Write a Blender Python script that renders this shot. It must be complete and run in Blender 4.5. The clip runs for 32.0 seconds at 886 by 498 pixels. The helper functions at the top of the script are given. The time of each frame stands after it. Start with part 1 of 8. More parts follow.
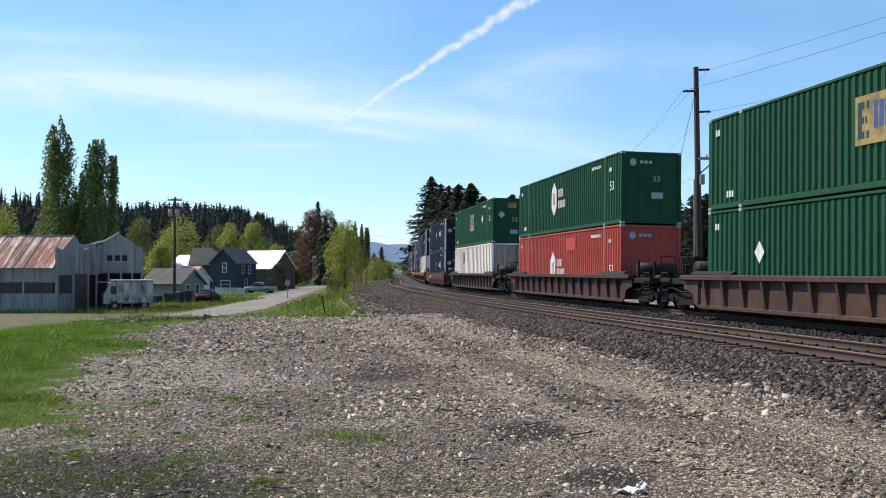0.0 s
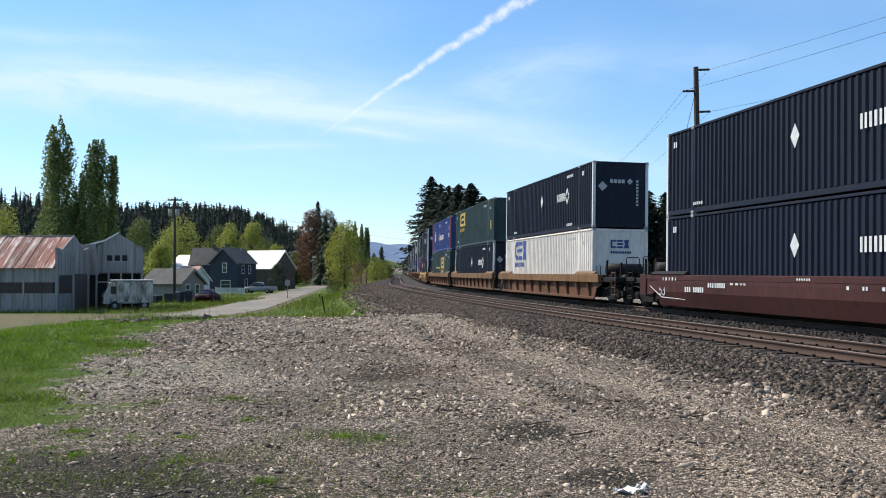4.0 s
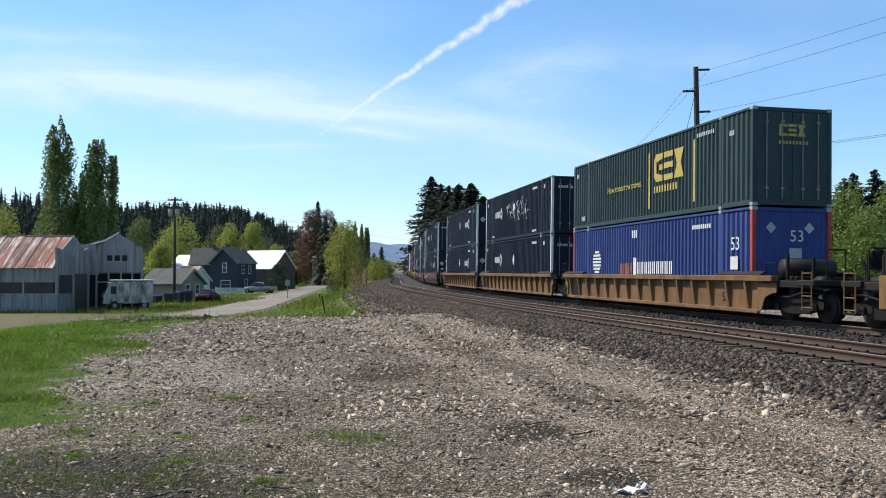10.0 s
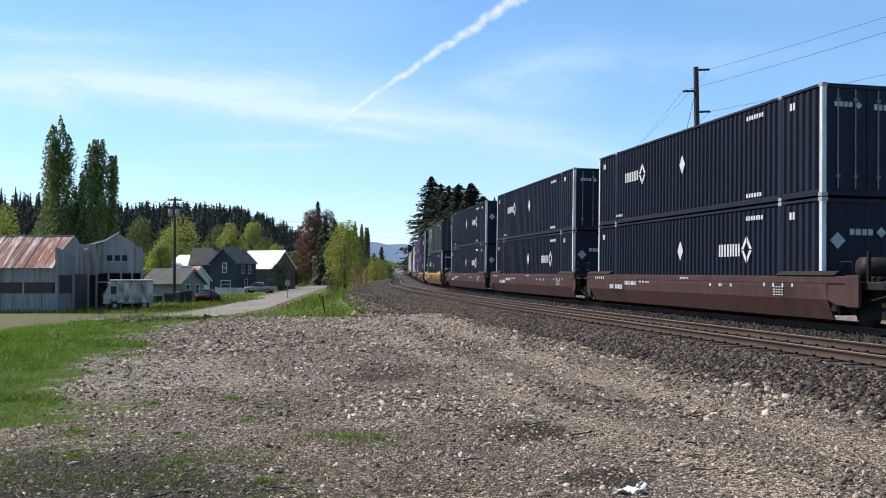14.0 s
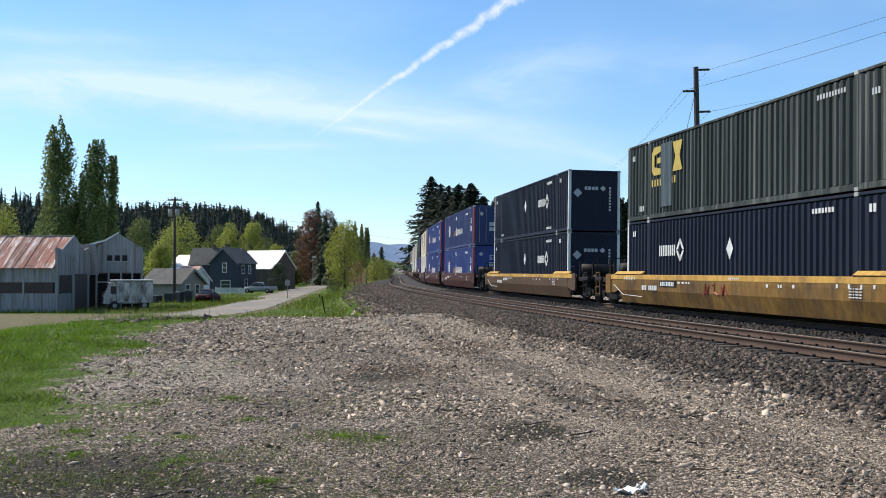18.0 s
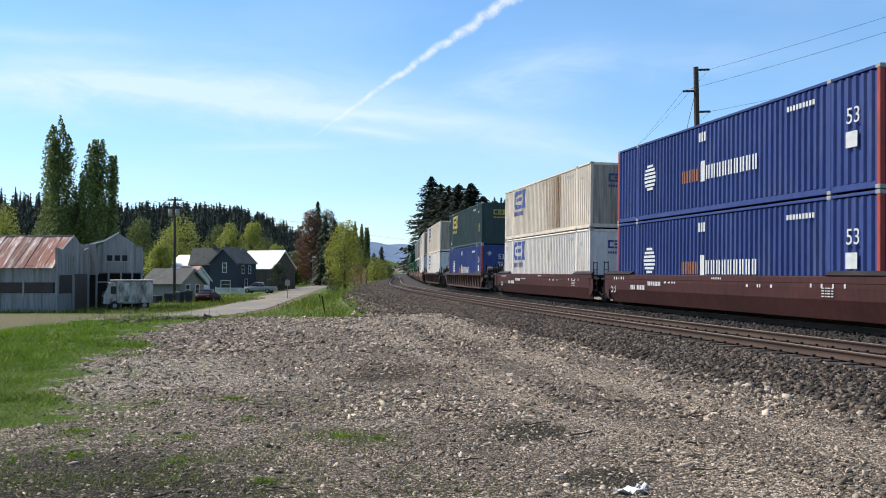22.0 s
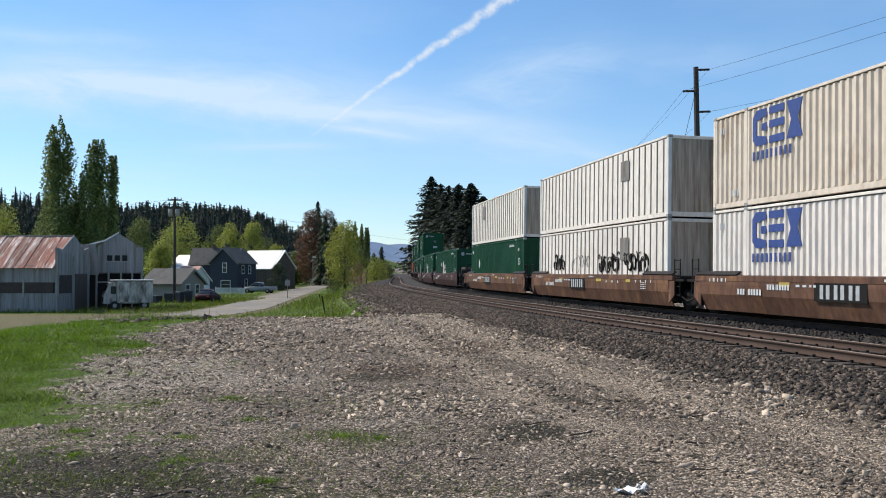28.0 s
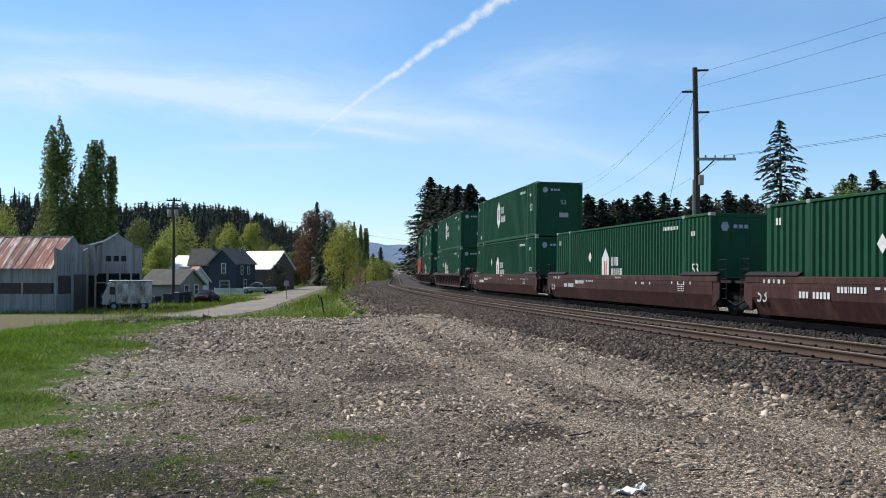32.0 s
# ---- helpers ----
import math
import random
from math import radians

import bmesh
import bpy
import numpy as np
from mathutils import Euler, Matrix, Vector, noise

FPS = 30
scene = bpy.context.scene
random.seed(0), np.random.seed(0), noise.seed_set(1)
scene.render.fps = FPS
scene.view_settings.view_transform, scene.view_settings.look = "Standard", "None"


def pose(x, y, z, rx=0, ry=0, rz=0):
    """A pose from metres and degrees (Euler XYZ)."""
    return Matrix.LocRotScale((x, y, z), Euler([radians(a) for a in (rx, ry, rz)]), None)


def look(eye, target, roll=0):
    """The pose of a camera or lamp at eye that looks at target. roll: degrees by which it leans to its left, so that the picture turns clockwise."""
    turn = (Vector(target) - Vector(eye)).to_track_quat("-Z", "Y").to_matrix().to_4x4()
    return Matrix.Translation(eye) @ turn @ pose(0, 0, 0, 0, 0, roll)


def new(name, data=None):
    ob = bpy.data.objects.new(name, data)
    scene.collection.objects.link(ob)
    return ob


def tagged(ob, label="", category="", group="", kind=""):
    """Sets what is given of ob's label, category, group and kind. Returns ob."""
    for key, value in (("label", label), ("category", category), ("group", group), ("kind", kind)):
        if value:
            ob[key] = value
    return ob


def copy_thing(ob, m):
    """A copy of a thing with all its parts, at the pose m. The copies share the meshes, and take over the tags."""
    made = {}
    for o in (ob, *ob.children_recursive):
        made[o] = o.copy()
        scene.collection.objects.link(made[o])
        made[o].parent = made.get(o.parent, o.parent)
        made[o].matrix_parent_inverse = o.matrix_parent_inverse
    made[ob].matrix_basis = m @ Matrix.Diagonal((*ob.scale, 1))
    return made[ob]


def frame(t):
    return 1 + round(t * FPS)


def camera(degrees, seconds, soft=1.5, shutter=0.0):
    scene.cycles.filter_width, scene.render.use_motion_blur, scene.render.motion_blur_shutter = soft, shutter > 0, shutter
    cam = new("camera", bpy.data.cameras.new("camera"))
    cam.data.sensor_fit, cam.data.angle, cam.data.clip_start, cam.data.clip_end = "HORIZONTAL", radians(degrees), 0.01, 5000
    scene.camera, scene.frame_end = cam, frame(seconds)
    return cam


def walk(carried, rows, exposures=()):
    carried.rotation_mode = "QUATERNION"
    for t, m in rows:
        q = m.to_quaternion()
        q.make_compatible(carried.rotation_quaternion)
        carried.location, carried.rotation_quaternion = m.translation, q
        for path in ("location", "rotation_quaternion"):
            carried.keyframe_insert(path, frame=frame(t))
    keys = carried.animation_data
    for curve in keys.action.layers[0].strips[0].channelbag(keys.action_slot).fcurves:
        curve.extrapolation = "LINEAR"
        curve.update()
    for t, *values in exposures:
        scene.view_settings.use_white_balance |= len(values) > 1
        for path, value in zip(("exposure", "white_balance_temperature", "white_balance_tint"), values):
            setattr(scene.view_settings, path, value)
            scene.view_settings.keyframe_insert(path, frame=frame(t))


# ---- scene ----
EYE_Z = 1.78
RAIL = 0.40                      # rail top over the gravel lot
TILT = 1.44
cam = camera(52.21, 32.0, soft=1.0, shutter=0.0)
HOME = pose(0, 0, EYE_Z, 90 + TILT, 0, 0)
NUDGED = pose(0, 0, EYE_Z, 90 + TILT + 0.035, 0, -0.06)
walk(cam, [(0.0, HOME), (15.0, HOME), (29.9, HOME), (30.6, NUDGED), (32.0, NUDGED)],
     exposures=((0.0, 0.08), (21.0, 0.08), (24.0, -0.01), (28.0, -0.11), (32.0, -0.07)))

# ---- light ----
SUN_AZ, SUN_EL = radians(-66), radians(47)       # azimuth from +y, clockwise positive
sun_dir = Vector((math.sin(SUN_AZ) * math.cos(SUN_EL), math.cos(SUN_AZ) * math.cos(SUN_EL), math.sin(SUN_EL)))
sun = new("sun", bpy.data.lights.new("sun", "SUN"))
sun.data.energy, sun.data.angle, sun.data.color = 5.0, radians(0.53), (1.0, 0.93, 0.81)
sun.matrix_world = look(sun_dir * 100, (0, 0, 0))

world = bpy.data.worlds.new("sky")
scene.world = world
world.use_nodes = True
wn, wl = world.node_tree.nodes, world.node_tree.links
wn.clear()
w_out = wn.new("ShaderNodeOutputWorld")
w_bg = wn.new("ShaderNodeBackground")
w_bg.inputs[1].default_value = 0.148
sky = wn.new("ShaderNodeTexSky")
sky.sky_type, sky.sun_disc = "NISHITA", False
sky.sun_elevation, sky.sun_rotation = SUN_EL, SUN_AZ
sky.air_density, sky.dust_density, sky.ozone_density, sky.altitude = 1.0, 0.25, 2.4, 300


def wmath(op, a, b=None, c=None):
    n = wn.new("ShaderNodeMath")
    n.operation = op
    for i, v in enumerate((a, b, c)):
        if v is None:
            continue
        if isinstance(v, (int, float)):
            n.inputs[i].default_value = v
        else:
            wl.new(v, n.inputs[i])
    return n.outputs[0]


# thin high cloud: noise on the plane of the sky (direction divided by height)
w_tc = wn.new("ShaderNodeTexCoord")
w_sep = wn.new("ShaderNodeSeparateXYZ")
wl.new(w_tc.outputs["Generated"], w_sep.inputs[0])
dx_, dy_, dz_ = w_sep.outputs
az = wmath("DIVIDE", dx_, wmath("MAXIMUM", dy_, 0.05))
el = wmath("DIVIDE", dz_, wmath("MAXIMUM", dy_, 0.05))


def streak(a0, e0, slope, thick, length, gain, seed, bend=0.0):
    """One long bank of cirrus: a soft band round a line in azimuth and height, torn by noise."""
    da = wmath("SUBTRACT", az, a0)
    line = wmath("ADD", wmath("MULTIPLY", da, slope), e0)
    line = wmath("ADD", line, wmath("MULTIPLY", wmath("MULTIPLY", da, da), bend))
    comb = wn.new("ShaderNodeCombineXYZ")
    wl.new(wmath("MULTIPLY", az, 3.0), comb.inputs[0])
    wl.new(wmath("MULTIPLY", el, 9.0), comb.inputs[1])
    comb.inputs[2].default_value = seed
    n = wn.new("ShaderNodeTexNoise")
    n.inputs["Scale"].default_value, n.inputs["Detail"].default_value = 2.2, 7.0
    n.inputs["Roughness"].default_value, n.inputs["Distortion"].default_value = 0.62, 0.5
    wl.new(comb.outputs[0], n.inputs["Vector"])
    wob = wmath("MULTIPLY", wmath("SUBTRACT", n.outputs[0], 0.5), thick * 2.2)
    off = wmath("DIVIDE", wmath("SUBTRACT", wmath("ADD", el, wob), line), thick)
    band = wmath("DIVIDE", 1.0, wmath("ADD", 1.0, wmath("POWER", wmath("ABSOLUTE", off), 2.0)))
    band = wmath("POWER", band, 1.6)
    fade = wmath("DIVIDE", da, length)
    fade = wmath("DIVIDE", 1.0, wmath("ADD", 1.0, wmath("POWER", wmath("ABSOLUTE", fade), 4.0)))
    hair = wn.new("ShaderNodeTexNoise")
    hair.inputs["Scale"].default_value, hair.inputs["Detail"].default_value, hair.inputs["Roughness"].default_value, hair.inputs["Distortion"].default_value = 1.0, 8.0, 0.66, 0.9
    hv = wn.new("ShaderNodeCombineXYZ")
    wl.new(wmath("MULTIPLY", wmath("ADD", az, wmath("MULTIPLY", el, 1.1)), 7.0), hv.inputs[0])
    wl.new(wmath("MULTIPLY", wmath("SUBTRACT", el, wmath("MULTIPLY", az, slope)), 34.0), hv.inputs[1])
    hv.inputs[2].default_value = seed * 3.1
    wl.new(hv.outputs[0], hair.inputs["Vector"])
    torn = wmath("ADD", 0.15, wmath("MULTIPLY", wmath("ADD", n.outputs[0], wmath("MULTIPLY", wmath("SUBTRACT", hair.outputs[0], 0.5), 1.3)), 1.5))
    torn = wmath("MAXIMUM", torn, 0.0)
    return wmath("MULTIPLY", wmath("MULTIPLY", band, fade), wmath("MULTIPLY", torn, gain))


bands = [streak(-0.30, 0.204, -0.06, 0.032, 0.26, 0.60, 1.0, -0.10),
         streak(-0.36, 0.215, -0.05, 0.018, 0.14, 0.30, 2.0),
         streak(-0.08, 0.174, -0.07, 0.009, 0.15, 0.36, 3.0),
         streak(0.15, 0.130, -0.20, 0.020, 0.12, 0.34, 5.0),
         streak(0.10, 0.220, 0.24, 0.030, 0.085, 0.38, 7.0),
         streak(-0.20, 0.138, 0.02, 0.006, 0.07, 0.40, 9.0),
         streak(-0.08, 0.155, -0.14, 0.005, 0.05, 0.40, 10.0),
         streak(-0.47, 0.262, -0.02, 0.012, 0.10, 0.30, 11.0),
         streak(-0.25, 0.115, 0.03, 0.016, 0.20, 0.14, 12.0),
         streak(-0.10, 0.075, 0.05, 0.016, 0.25, 0.10, 13.0),
         streak(0.28, 0.235, 0.05, 0.022, 0.06, 0.16, 14.0)]
total = bands[0]
for b_ in bands[1:]:
    total = wmath("ADD", total, b_)
wide = wn.new("ShaderNodeTexNoise")
wide.inputs["Scale"].default_value, wide.inputs["Detail"].default_value = 3.0, 5.0
w_map = wn.new("ShaderNodeMapping")
w_map.inputs["Scale"].default_value = (1.0, 1.0, 3.5)
wl.new(w_tc.outputs["Generated"], w_map.inputs[0])
wl.new(w_map.outputs[0], wide.inputs["Vector"])
total = wmath("ADD", total, wmath("MULTIPLY", wmath("MAXIMUM", wmath("SUBTRACT", wide.outputs[0], 0.44), 0.0), 0.5))
total = wmath("ADD", total, 0.07)
total = wmath("MINIMUM", wmath("MAXIMUM", total, 0.0), 0.9)
w_tint = wn.new("ShaderNodeMix")
w_tint.data_type, w_tint.blend_type = "RGBA", "MULTIPLY"
w_tint.inputs[0].default_value = 1.0
w_high = wn.new("ShaderNodeMix")
w_high.data_type = "RGBA"
w_high.inputs[6].default_value, w_high.inputs[7].default_value = (0.86, 0.97, 1.10, 1), (0.68, 0.975, 1.17, 1)
low_ramp = wmath("MINIMUM", wmath("MAXIMUM", wmath("MULTIPLY", dz_, 4.0), 0.0), 1.0)
high_ramp = wmath("MINIMUM", wmath("MAXIMUM", wmath("MULTIPLY", wmath("SUBTRACT", dz_, 0.36), 2.5), 0.0), 0.8)
wl.new(wmath("SUBTRACT", low_ramp, high_ramp), w_high.inputs[0])
wl.new(w_high.outputs[2], w_tint.inputs[7])
wl.new(sky.outputs[0], w_tint.inputs[6])
w_mix = wn.new("ShaderNodeMix")
w_mix.data_type = "RGBA"
wl.new(total, w_mix.inputs[0])
wl.new(w_tint.outputs[2], w_mix.inputs[6])
w_mix.inputs[7].default_value = (4.9, 6.1, 7.35, 1)
wl.new(w_mix.outputs[2], w_bg.inputs[0])
wl.new(w_bg.outputs[0], w_out.inputs[0])


# ---- mesh and material helpers ----
class Build:
    """Collects corners and faces of one mesh."""

    def __init__(self):
        self.v, self.f = [], []

    def add(self, verts, faces):
        n = len(self.v)
        self.v.extend(verts)
        self.f.extend([tuple(i + n for i in q) for q in faces])
        return self

    def box(self, x0, x1, y0, y1, z0, z1, c=0.0):
        """A box; c cuts its edges."""
        if c <= 0:
            return self.add([(x0, y0, z0), (x1, y0, z0), (x1, y1, z0), (x0, y1, z0), (x0, y0, z1), (x1, y0, z1), (x1, y1, z1), (x0, y1, z1)],
                            [(0, 3, 2, 1), (4, 5, 6, 7), (0, 1, 5, 4), (1, 2, 6, 5), (2, 3, 7, 6), (3, 0, 4, 7)])
        ring = []
        for z, k in ((z0, c), (z0 + c, 0), (z1 - c, 0), (z1, c)):
            ring.append([(x0 + k + c * (k == 0), y0 + k, z), (x1 - k - c * (k == 0), y0 + k, z), (x1 - k, y0 + k + c * (k == 0), z), (x1 - k, y1 - k - c * (k == 0), z),
                         (x1 - k - c * (k == 0), y1 - k, z), (x0 + k + c * (k == 0), y1 - k, z), (x0 + k, y1 - k - c * (k == 0), z), (x0 + k, y0 + k + c * (k == 0), z)])
        verts = [p for r in ring for p in r]
        faces = [tuple(range(7, -1, -1)), tuple(range(24, 32))]
        for a in range(3):
            for i in range(8):
                j = (i + 1) % 8
                faces.append((a * 8 + i, a * 8 + j, a * 8 + 8 + j, a * 8 + 8 + i))
        return self.add(verts, faces)

    def prism(self, outline, axis, a, b):
        """An outline of (u, v) pushed along an axis from a to b. x: (y, z); y: (x, z); z: (x, y)."""
        put = {"x": lambda w, u, v: (w, u, v), "y": lambda w, u, v: (u, w, v), "z": lambda w, u, v: (u, v, w)}[axis]
        n = len(outline)
        verts = [put(a, u, v) for u, v in outline] + [put(b, u, v) for u, v in outline]
        return self.add(verts, [tuple(range(n - 1, -1, -1)), tuple(range(n, 2 * n))] + [(i, (i + 1) % n, n + (i + 1) % n, n + i) for i in range(n)])

    def rod(self, p, q, r, n=8, r2=None):
        p, q = Vector(p), Vector(q)
        d = (q - p).normalized()
        u = d.cross(Vector((0, 0, 1)) if abs(d.z) < 0.9 else Vector((1, 0, 0))).normalized()
        w = d.cross(u)
        r2 = r if r2 is None else r2
        ring = [(math.cos(i * math.tau / n), math.sin(i * math.tau / n)) for i in range(n)]
        verts = [tuple(p + (u * a + w * b) * r) for a, b in ring] + [tuple(q + (u * a + w * b) * r2) for a, b in ring]
        return self.add(verts, [tuple(range(n - 1, -1, -1)), tuple(range(n, 2 * n))] + [(i, (i + 1) % n, n + (i + 1) % n, n + i) for i in range(n)])

    def tube(self, pts, r, n=4):
        """One connected tube along points."""
        verts, faces = [], []
        for i, p in enumerate(pts):
            d = (Vector(pts[min(i + 1, len(pts) - 1)]) - Vector(pts[max(i - 1, 0)])).normalized()
            u = d.cross(Vector((0, 0, 1)) if abs(d.z) < 0.9 else Vector((1, 0, 0))).normalized()
            w = d.cross(u)
            verts += [tuple(Vector(p) + (u * math.cos(k * math.tau / n) + w * math.sin(k * math.tau / n)) * r) for k in range(n)]
        for i in range(len(pts) - 1):
            faces += [(i * n + k, i * n + (k + 1) % n, (i + 1) * n + (k + 1) % n, (i + 1) * n + k) for k in range(n)]
        return self.add(verts, faces)

    def mesh(self, name, material, smooth=False):
        me = bpy.data.meshes.new(name)
        me.from_pydata(self.v, [], self.f)
        me.materials.append(material)
        if smooth:
            me.polygons.foreach_set("use_smooth", [True] * len(me.polygons))
        return me


def part(name, build, material, parent=None, label="", smooth=False):
    """One mesh object, under a thing or under a part."""
    ob = new(name, build if isinstance(build, bpy.types.Mesh) else build.mesh(name, material, smooth))
    ob.parent = parent
    return tagged(ob, label)


def thing(name, label, category, m=None, group="", kind=""):
    """An Empty at a thing's base, to hold its parts."""
    ob = new(name)
    ob.empty_display_size = 0.3
    if m is not None:
        ob.matrix_basis = m
    return tagged(ob, label, category, group, kind)


def array_mesh(name, verts, faces, material, smooth=False):
    """A large mesh from arrays of corners (n, 3) and faces (m, 3 or 4)."""
    me = bpy.data.meshes.new(name)
    verts, faces = np.asarray(verts, np.float32), np.asarray(faces, np.int32)
    k = faces.shape[1]
    me.vertices.add(len(verts))
    me.vertices.foreach_set("co", verts.ravel())
    me.loops.add(faces.size)
    me.loops.foreach_set("vertex_index", faces.ravel())
    me.polygons.add(len(faces))
    me.polygons.foreach_set("loop_start", np.arange(0, faces.size, k, dtype=np.int32))
    me.polygons.foreach_set("loop_total", np.full(len(faces), k, np.int32))
    if smooth:
        me.polygons.foreach_set("use_smooth", np.ones(len(faces), bool))
    me.update(calc_edges=True)
    me.materials.append(material)
    return me


def material(name, color, rough=0.7, metal=0.0, grain=8.0, spread=0.25, stain=None, stain_at=0.62, stain_scale=0.6, bump=0.15, coarse=0.5,
             stretch=(1, 1, 1), island=0.0, spec=0.5, piece=0.0, skew=1.0):
    """A procedural surface: a base colour varied at two scales, stains of a second colour, and fine relief."""
    m = bpy.data.materials.new(name)
    m.use_nodes = True
    nt = m.node_tree
    n, l = nt.nodes, nt.links
    bsdf = n["Principled BSDF"]
    bsdf.inputs["Roughness"].default_value, bsdf.inputs["Metallic"].default_value = rough, metal
    bsdf.inputs["Specular IOR Level"].default_value = spec
    tc = n.new("ShaderNodeTexCoord")
    mp = n.new("ShaderNodeMapping")
    mp.inputs["Scale"].default_value = stretch
    l.new(tc.outputs["Object"], mp.inputs[0])
    if piece > 0:
        shift = n.new("ShaderNodeObjectInfo")
        far = n.new("ShaderNodeMath")
        far.operation = "MULTIPLY"
        far.inputs[1].default_value = 61.0
        l.new(shift.outputs["Random"], far.inputs[0])
        l.new(far.outputs[0], mp.inputs["Location"])

    def tex(scale, detail, rg=0.6):
        t = n.new("ShaderNodeTexNoise")
        t.inputs["Scale"].default_value, t.inputs["Detail"].default_value, t.inputs["Roughness"].default_value = scale, detail, rg
        l.new(mp.outputs[0], t.inputs["Vector"])
        return t.outputs[0]

    def mult(a, lo, hi):
        r = n.new("ShaderNodeMapRange")
        r.inputs[1].default_value, r.inputs[2].default_value, r.inputs[3].default_value, r.inputs[4].default_value = 0.3, 0.7, lo, hi
        l.new(a, r.inputs[0])
        return r.outputs[0]

    def times(a, b):
        t = n.new("ShaderNodeMath")
        t.operation = "MULTIPLY"
        l.new(a, t.inputs[0])
        l.new(b, t.inputs[1])
        return t.outputs[0]

    fine = tex(grain, 5)
    value = times(mult(fine, 1 - spread, 1 + spread), mult(tex(coarse, 3), 1 - spread * 0.7, 1 + spread * 0.7))
    if island > 0:
        geo = n.new("ShaderNodeNewGeometry")
        r = n.new("ShaderNodeMapRange")
        r.inputs[3].default_value, r.inputs[4].default_value = 1 - island, 1 + island
        pw = n.new("ShaderNodeMath")
        pw.operation = "POWER"
        l.new(geo.outputs["Random Per Island"], pw.inputs[0])
        pw.inputs[1].default_value = skew
        l.new(pw.outputs[0], r.inputs[0])
        value = times(value, r.outputs[0])
    if piece > 0:
        info = n.new("ShaderNodeObjectInfo")
        r = n.new("ShaderNodeMapRange")
        r.inputs[3].default_value, r.inputs[4].default_value = 1 - piece, 1 + piece
        l.new(info.outputs["Random"], r.inputs[0])
        value = times(value, r.outputs[0])
    rgb = n.new("ShaderNodeMix")
    rgb.data_type = "RGBA"
    rgb.inputs[6].default_value = (*color, 1)
    if stain:
        rgb.inputs[7].default_value = (*stain, 1)
        s = n.new("ShaderNodeMapRange")
        s.inputs[1].default_value, s.inputs[2].default_value = stain_at - 0.07, stain_at + 0.10
        l.new(tex(stain_scale, 8, 0.68), s.inputs[0])
        l.new(s.outputs[0], rgb.inputs[0])
    else:
        rgb.inputs[0].default_value = 0.0
    sc = n.new("ShaderNodeVectorMath")
    sc.operation = "SCALE"
    l.new(rgb.outputs[2], sc.inputs[0])
    l.new(value, sc.inputs["Scale"])
    l.new(sc.outputs[0], bsdf.inputs["Base Color"])
    if bump > 0:
        b = n.new("ShaderNodeBump")
        b.inputs["Strength"].default_value, b.inputs["Distance"].default_value = bump, 0.02
        l.new(fine, b.inputs["Height"])
        l.new(b.outputs[0], bsdf.inputs["Normal"])
    return m


def leaf_material(name, color, spread=0.35, through_light=0.35):
    """Foliage: a matt face that lets some light through, varied leaf by leaf."""
    m = material(name, color, 0.6, 0, 2.0, 0.2, bump=0, coarse=0.4, island=spread, spec=0.25)
    nt = m.node_tree
    bsdf, out = nt.nodes["Principled BSDF"], nt.nodes["Material Output"]
    tr, mix = nt.nodes.new("ShaderNodeBsdfTranslucent"), nt.nodes.new("ShaderNodeMixShader")
    nt.links.new(bsdf.inputs["Base Color"].links[0].from_socket, tr.inputs[0])
    mix.inputs[0].default_value = through_light
    nt.links.new(bsdf.outputs[0], mix.inputs[1])
    nt.links.new(tr.outputs[0], mix.inputs[2])
    nt.links.new(mix.outputs[0], out.inputs[0])
    return m


# ---- the line of the railway ----
TH0, BEND, TIGHTEN = radians(-10.97), 1.1536e-3, 1.033e-5     # heading at the base point, and how it turns with distance
S_NEAR, S_FAR = -45.0, 88.0        # curved between these, straight beyond
way_s = np.arange(-700.0, 1200.0, 0.5)
way_c = np.clip(way_s, S_NEAR, S_FAR)
way_th = TH0 + BEND * way_c + TIGHTEN * way_c ** 2 / 2
way_x = np.concatenate([[0], np.cumsum((np.sin(way_th[1:]) + np.sin(way_th[:-1])) / 4)])
way_y = np.concatenate([[0], np.cumsum((np.cos(way_th[1:]) + np.cos(way_th[:-1])) / 4)])
way_x += 8.4225 + 1.295 * math.cos(TH0) - np.interp(0, way_s, way_x)
way_y += 30.0 - 1.295 * math.sin(TH0) - np.interp(0, way_s, way_y)


def track_point(s, side=0.0):
    """A point on the train's track s metres past the base point, and the heading; side: metres to the right, looking away."""
    x, y, th = (float(np.interp(s, way_s, w)) for w in (way_x, way_y, way_th))
    return x + math.cos(th) * side, y - math.sin(th) * side, th


NEAR_TRACK = -4.7                   # the empty track lies this far to the left of the train's
line_s = np.concatenate([np.arange(-120, 150, 1.0), np.arange(150, 900, 10.0)])
line_xy = np.array([track_point(float(s))[:2] for s in line_s])
line_th = np.array([track_point(float(s))[2] for s in line_s])


def beside(x, y):
    """Metres to the left of the empty track (negative: to its right), for arrays of places."""
    x, y = np.asarray(x, float), np.asarray(y, float)
    flat = np.stack([x.ravel(), y.ravel()], 1)
    out = np.empty(len(flat))
    for a in range(0, len(flat), 4000):
        d = flat[a:a + 4000, None, :] - line_xy[None]
        k = np.argmin((d ** 2).sum(2), 1)
        e = d[np.arange(len(k)), k]
        out[a:a + 4000] = -(e[:, 0] * np.cos(line_th[k]) - e[:, 1] * np.sin(line_th[k])) + NEAR_TRACK
    return out.reshape(x.shape)


def smooth01(v, a, b):
    t = np.clip((np.asarray(v, float) - a) / (b - a), 0, 1)
    return t * t * (3 - 2 * t)


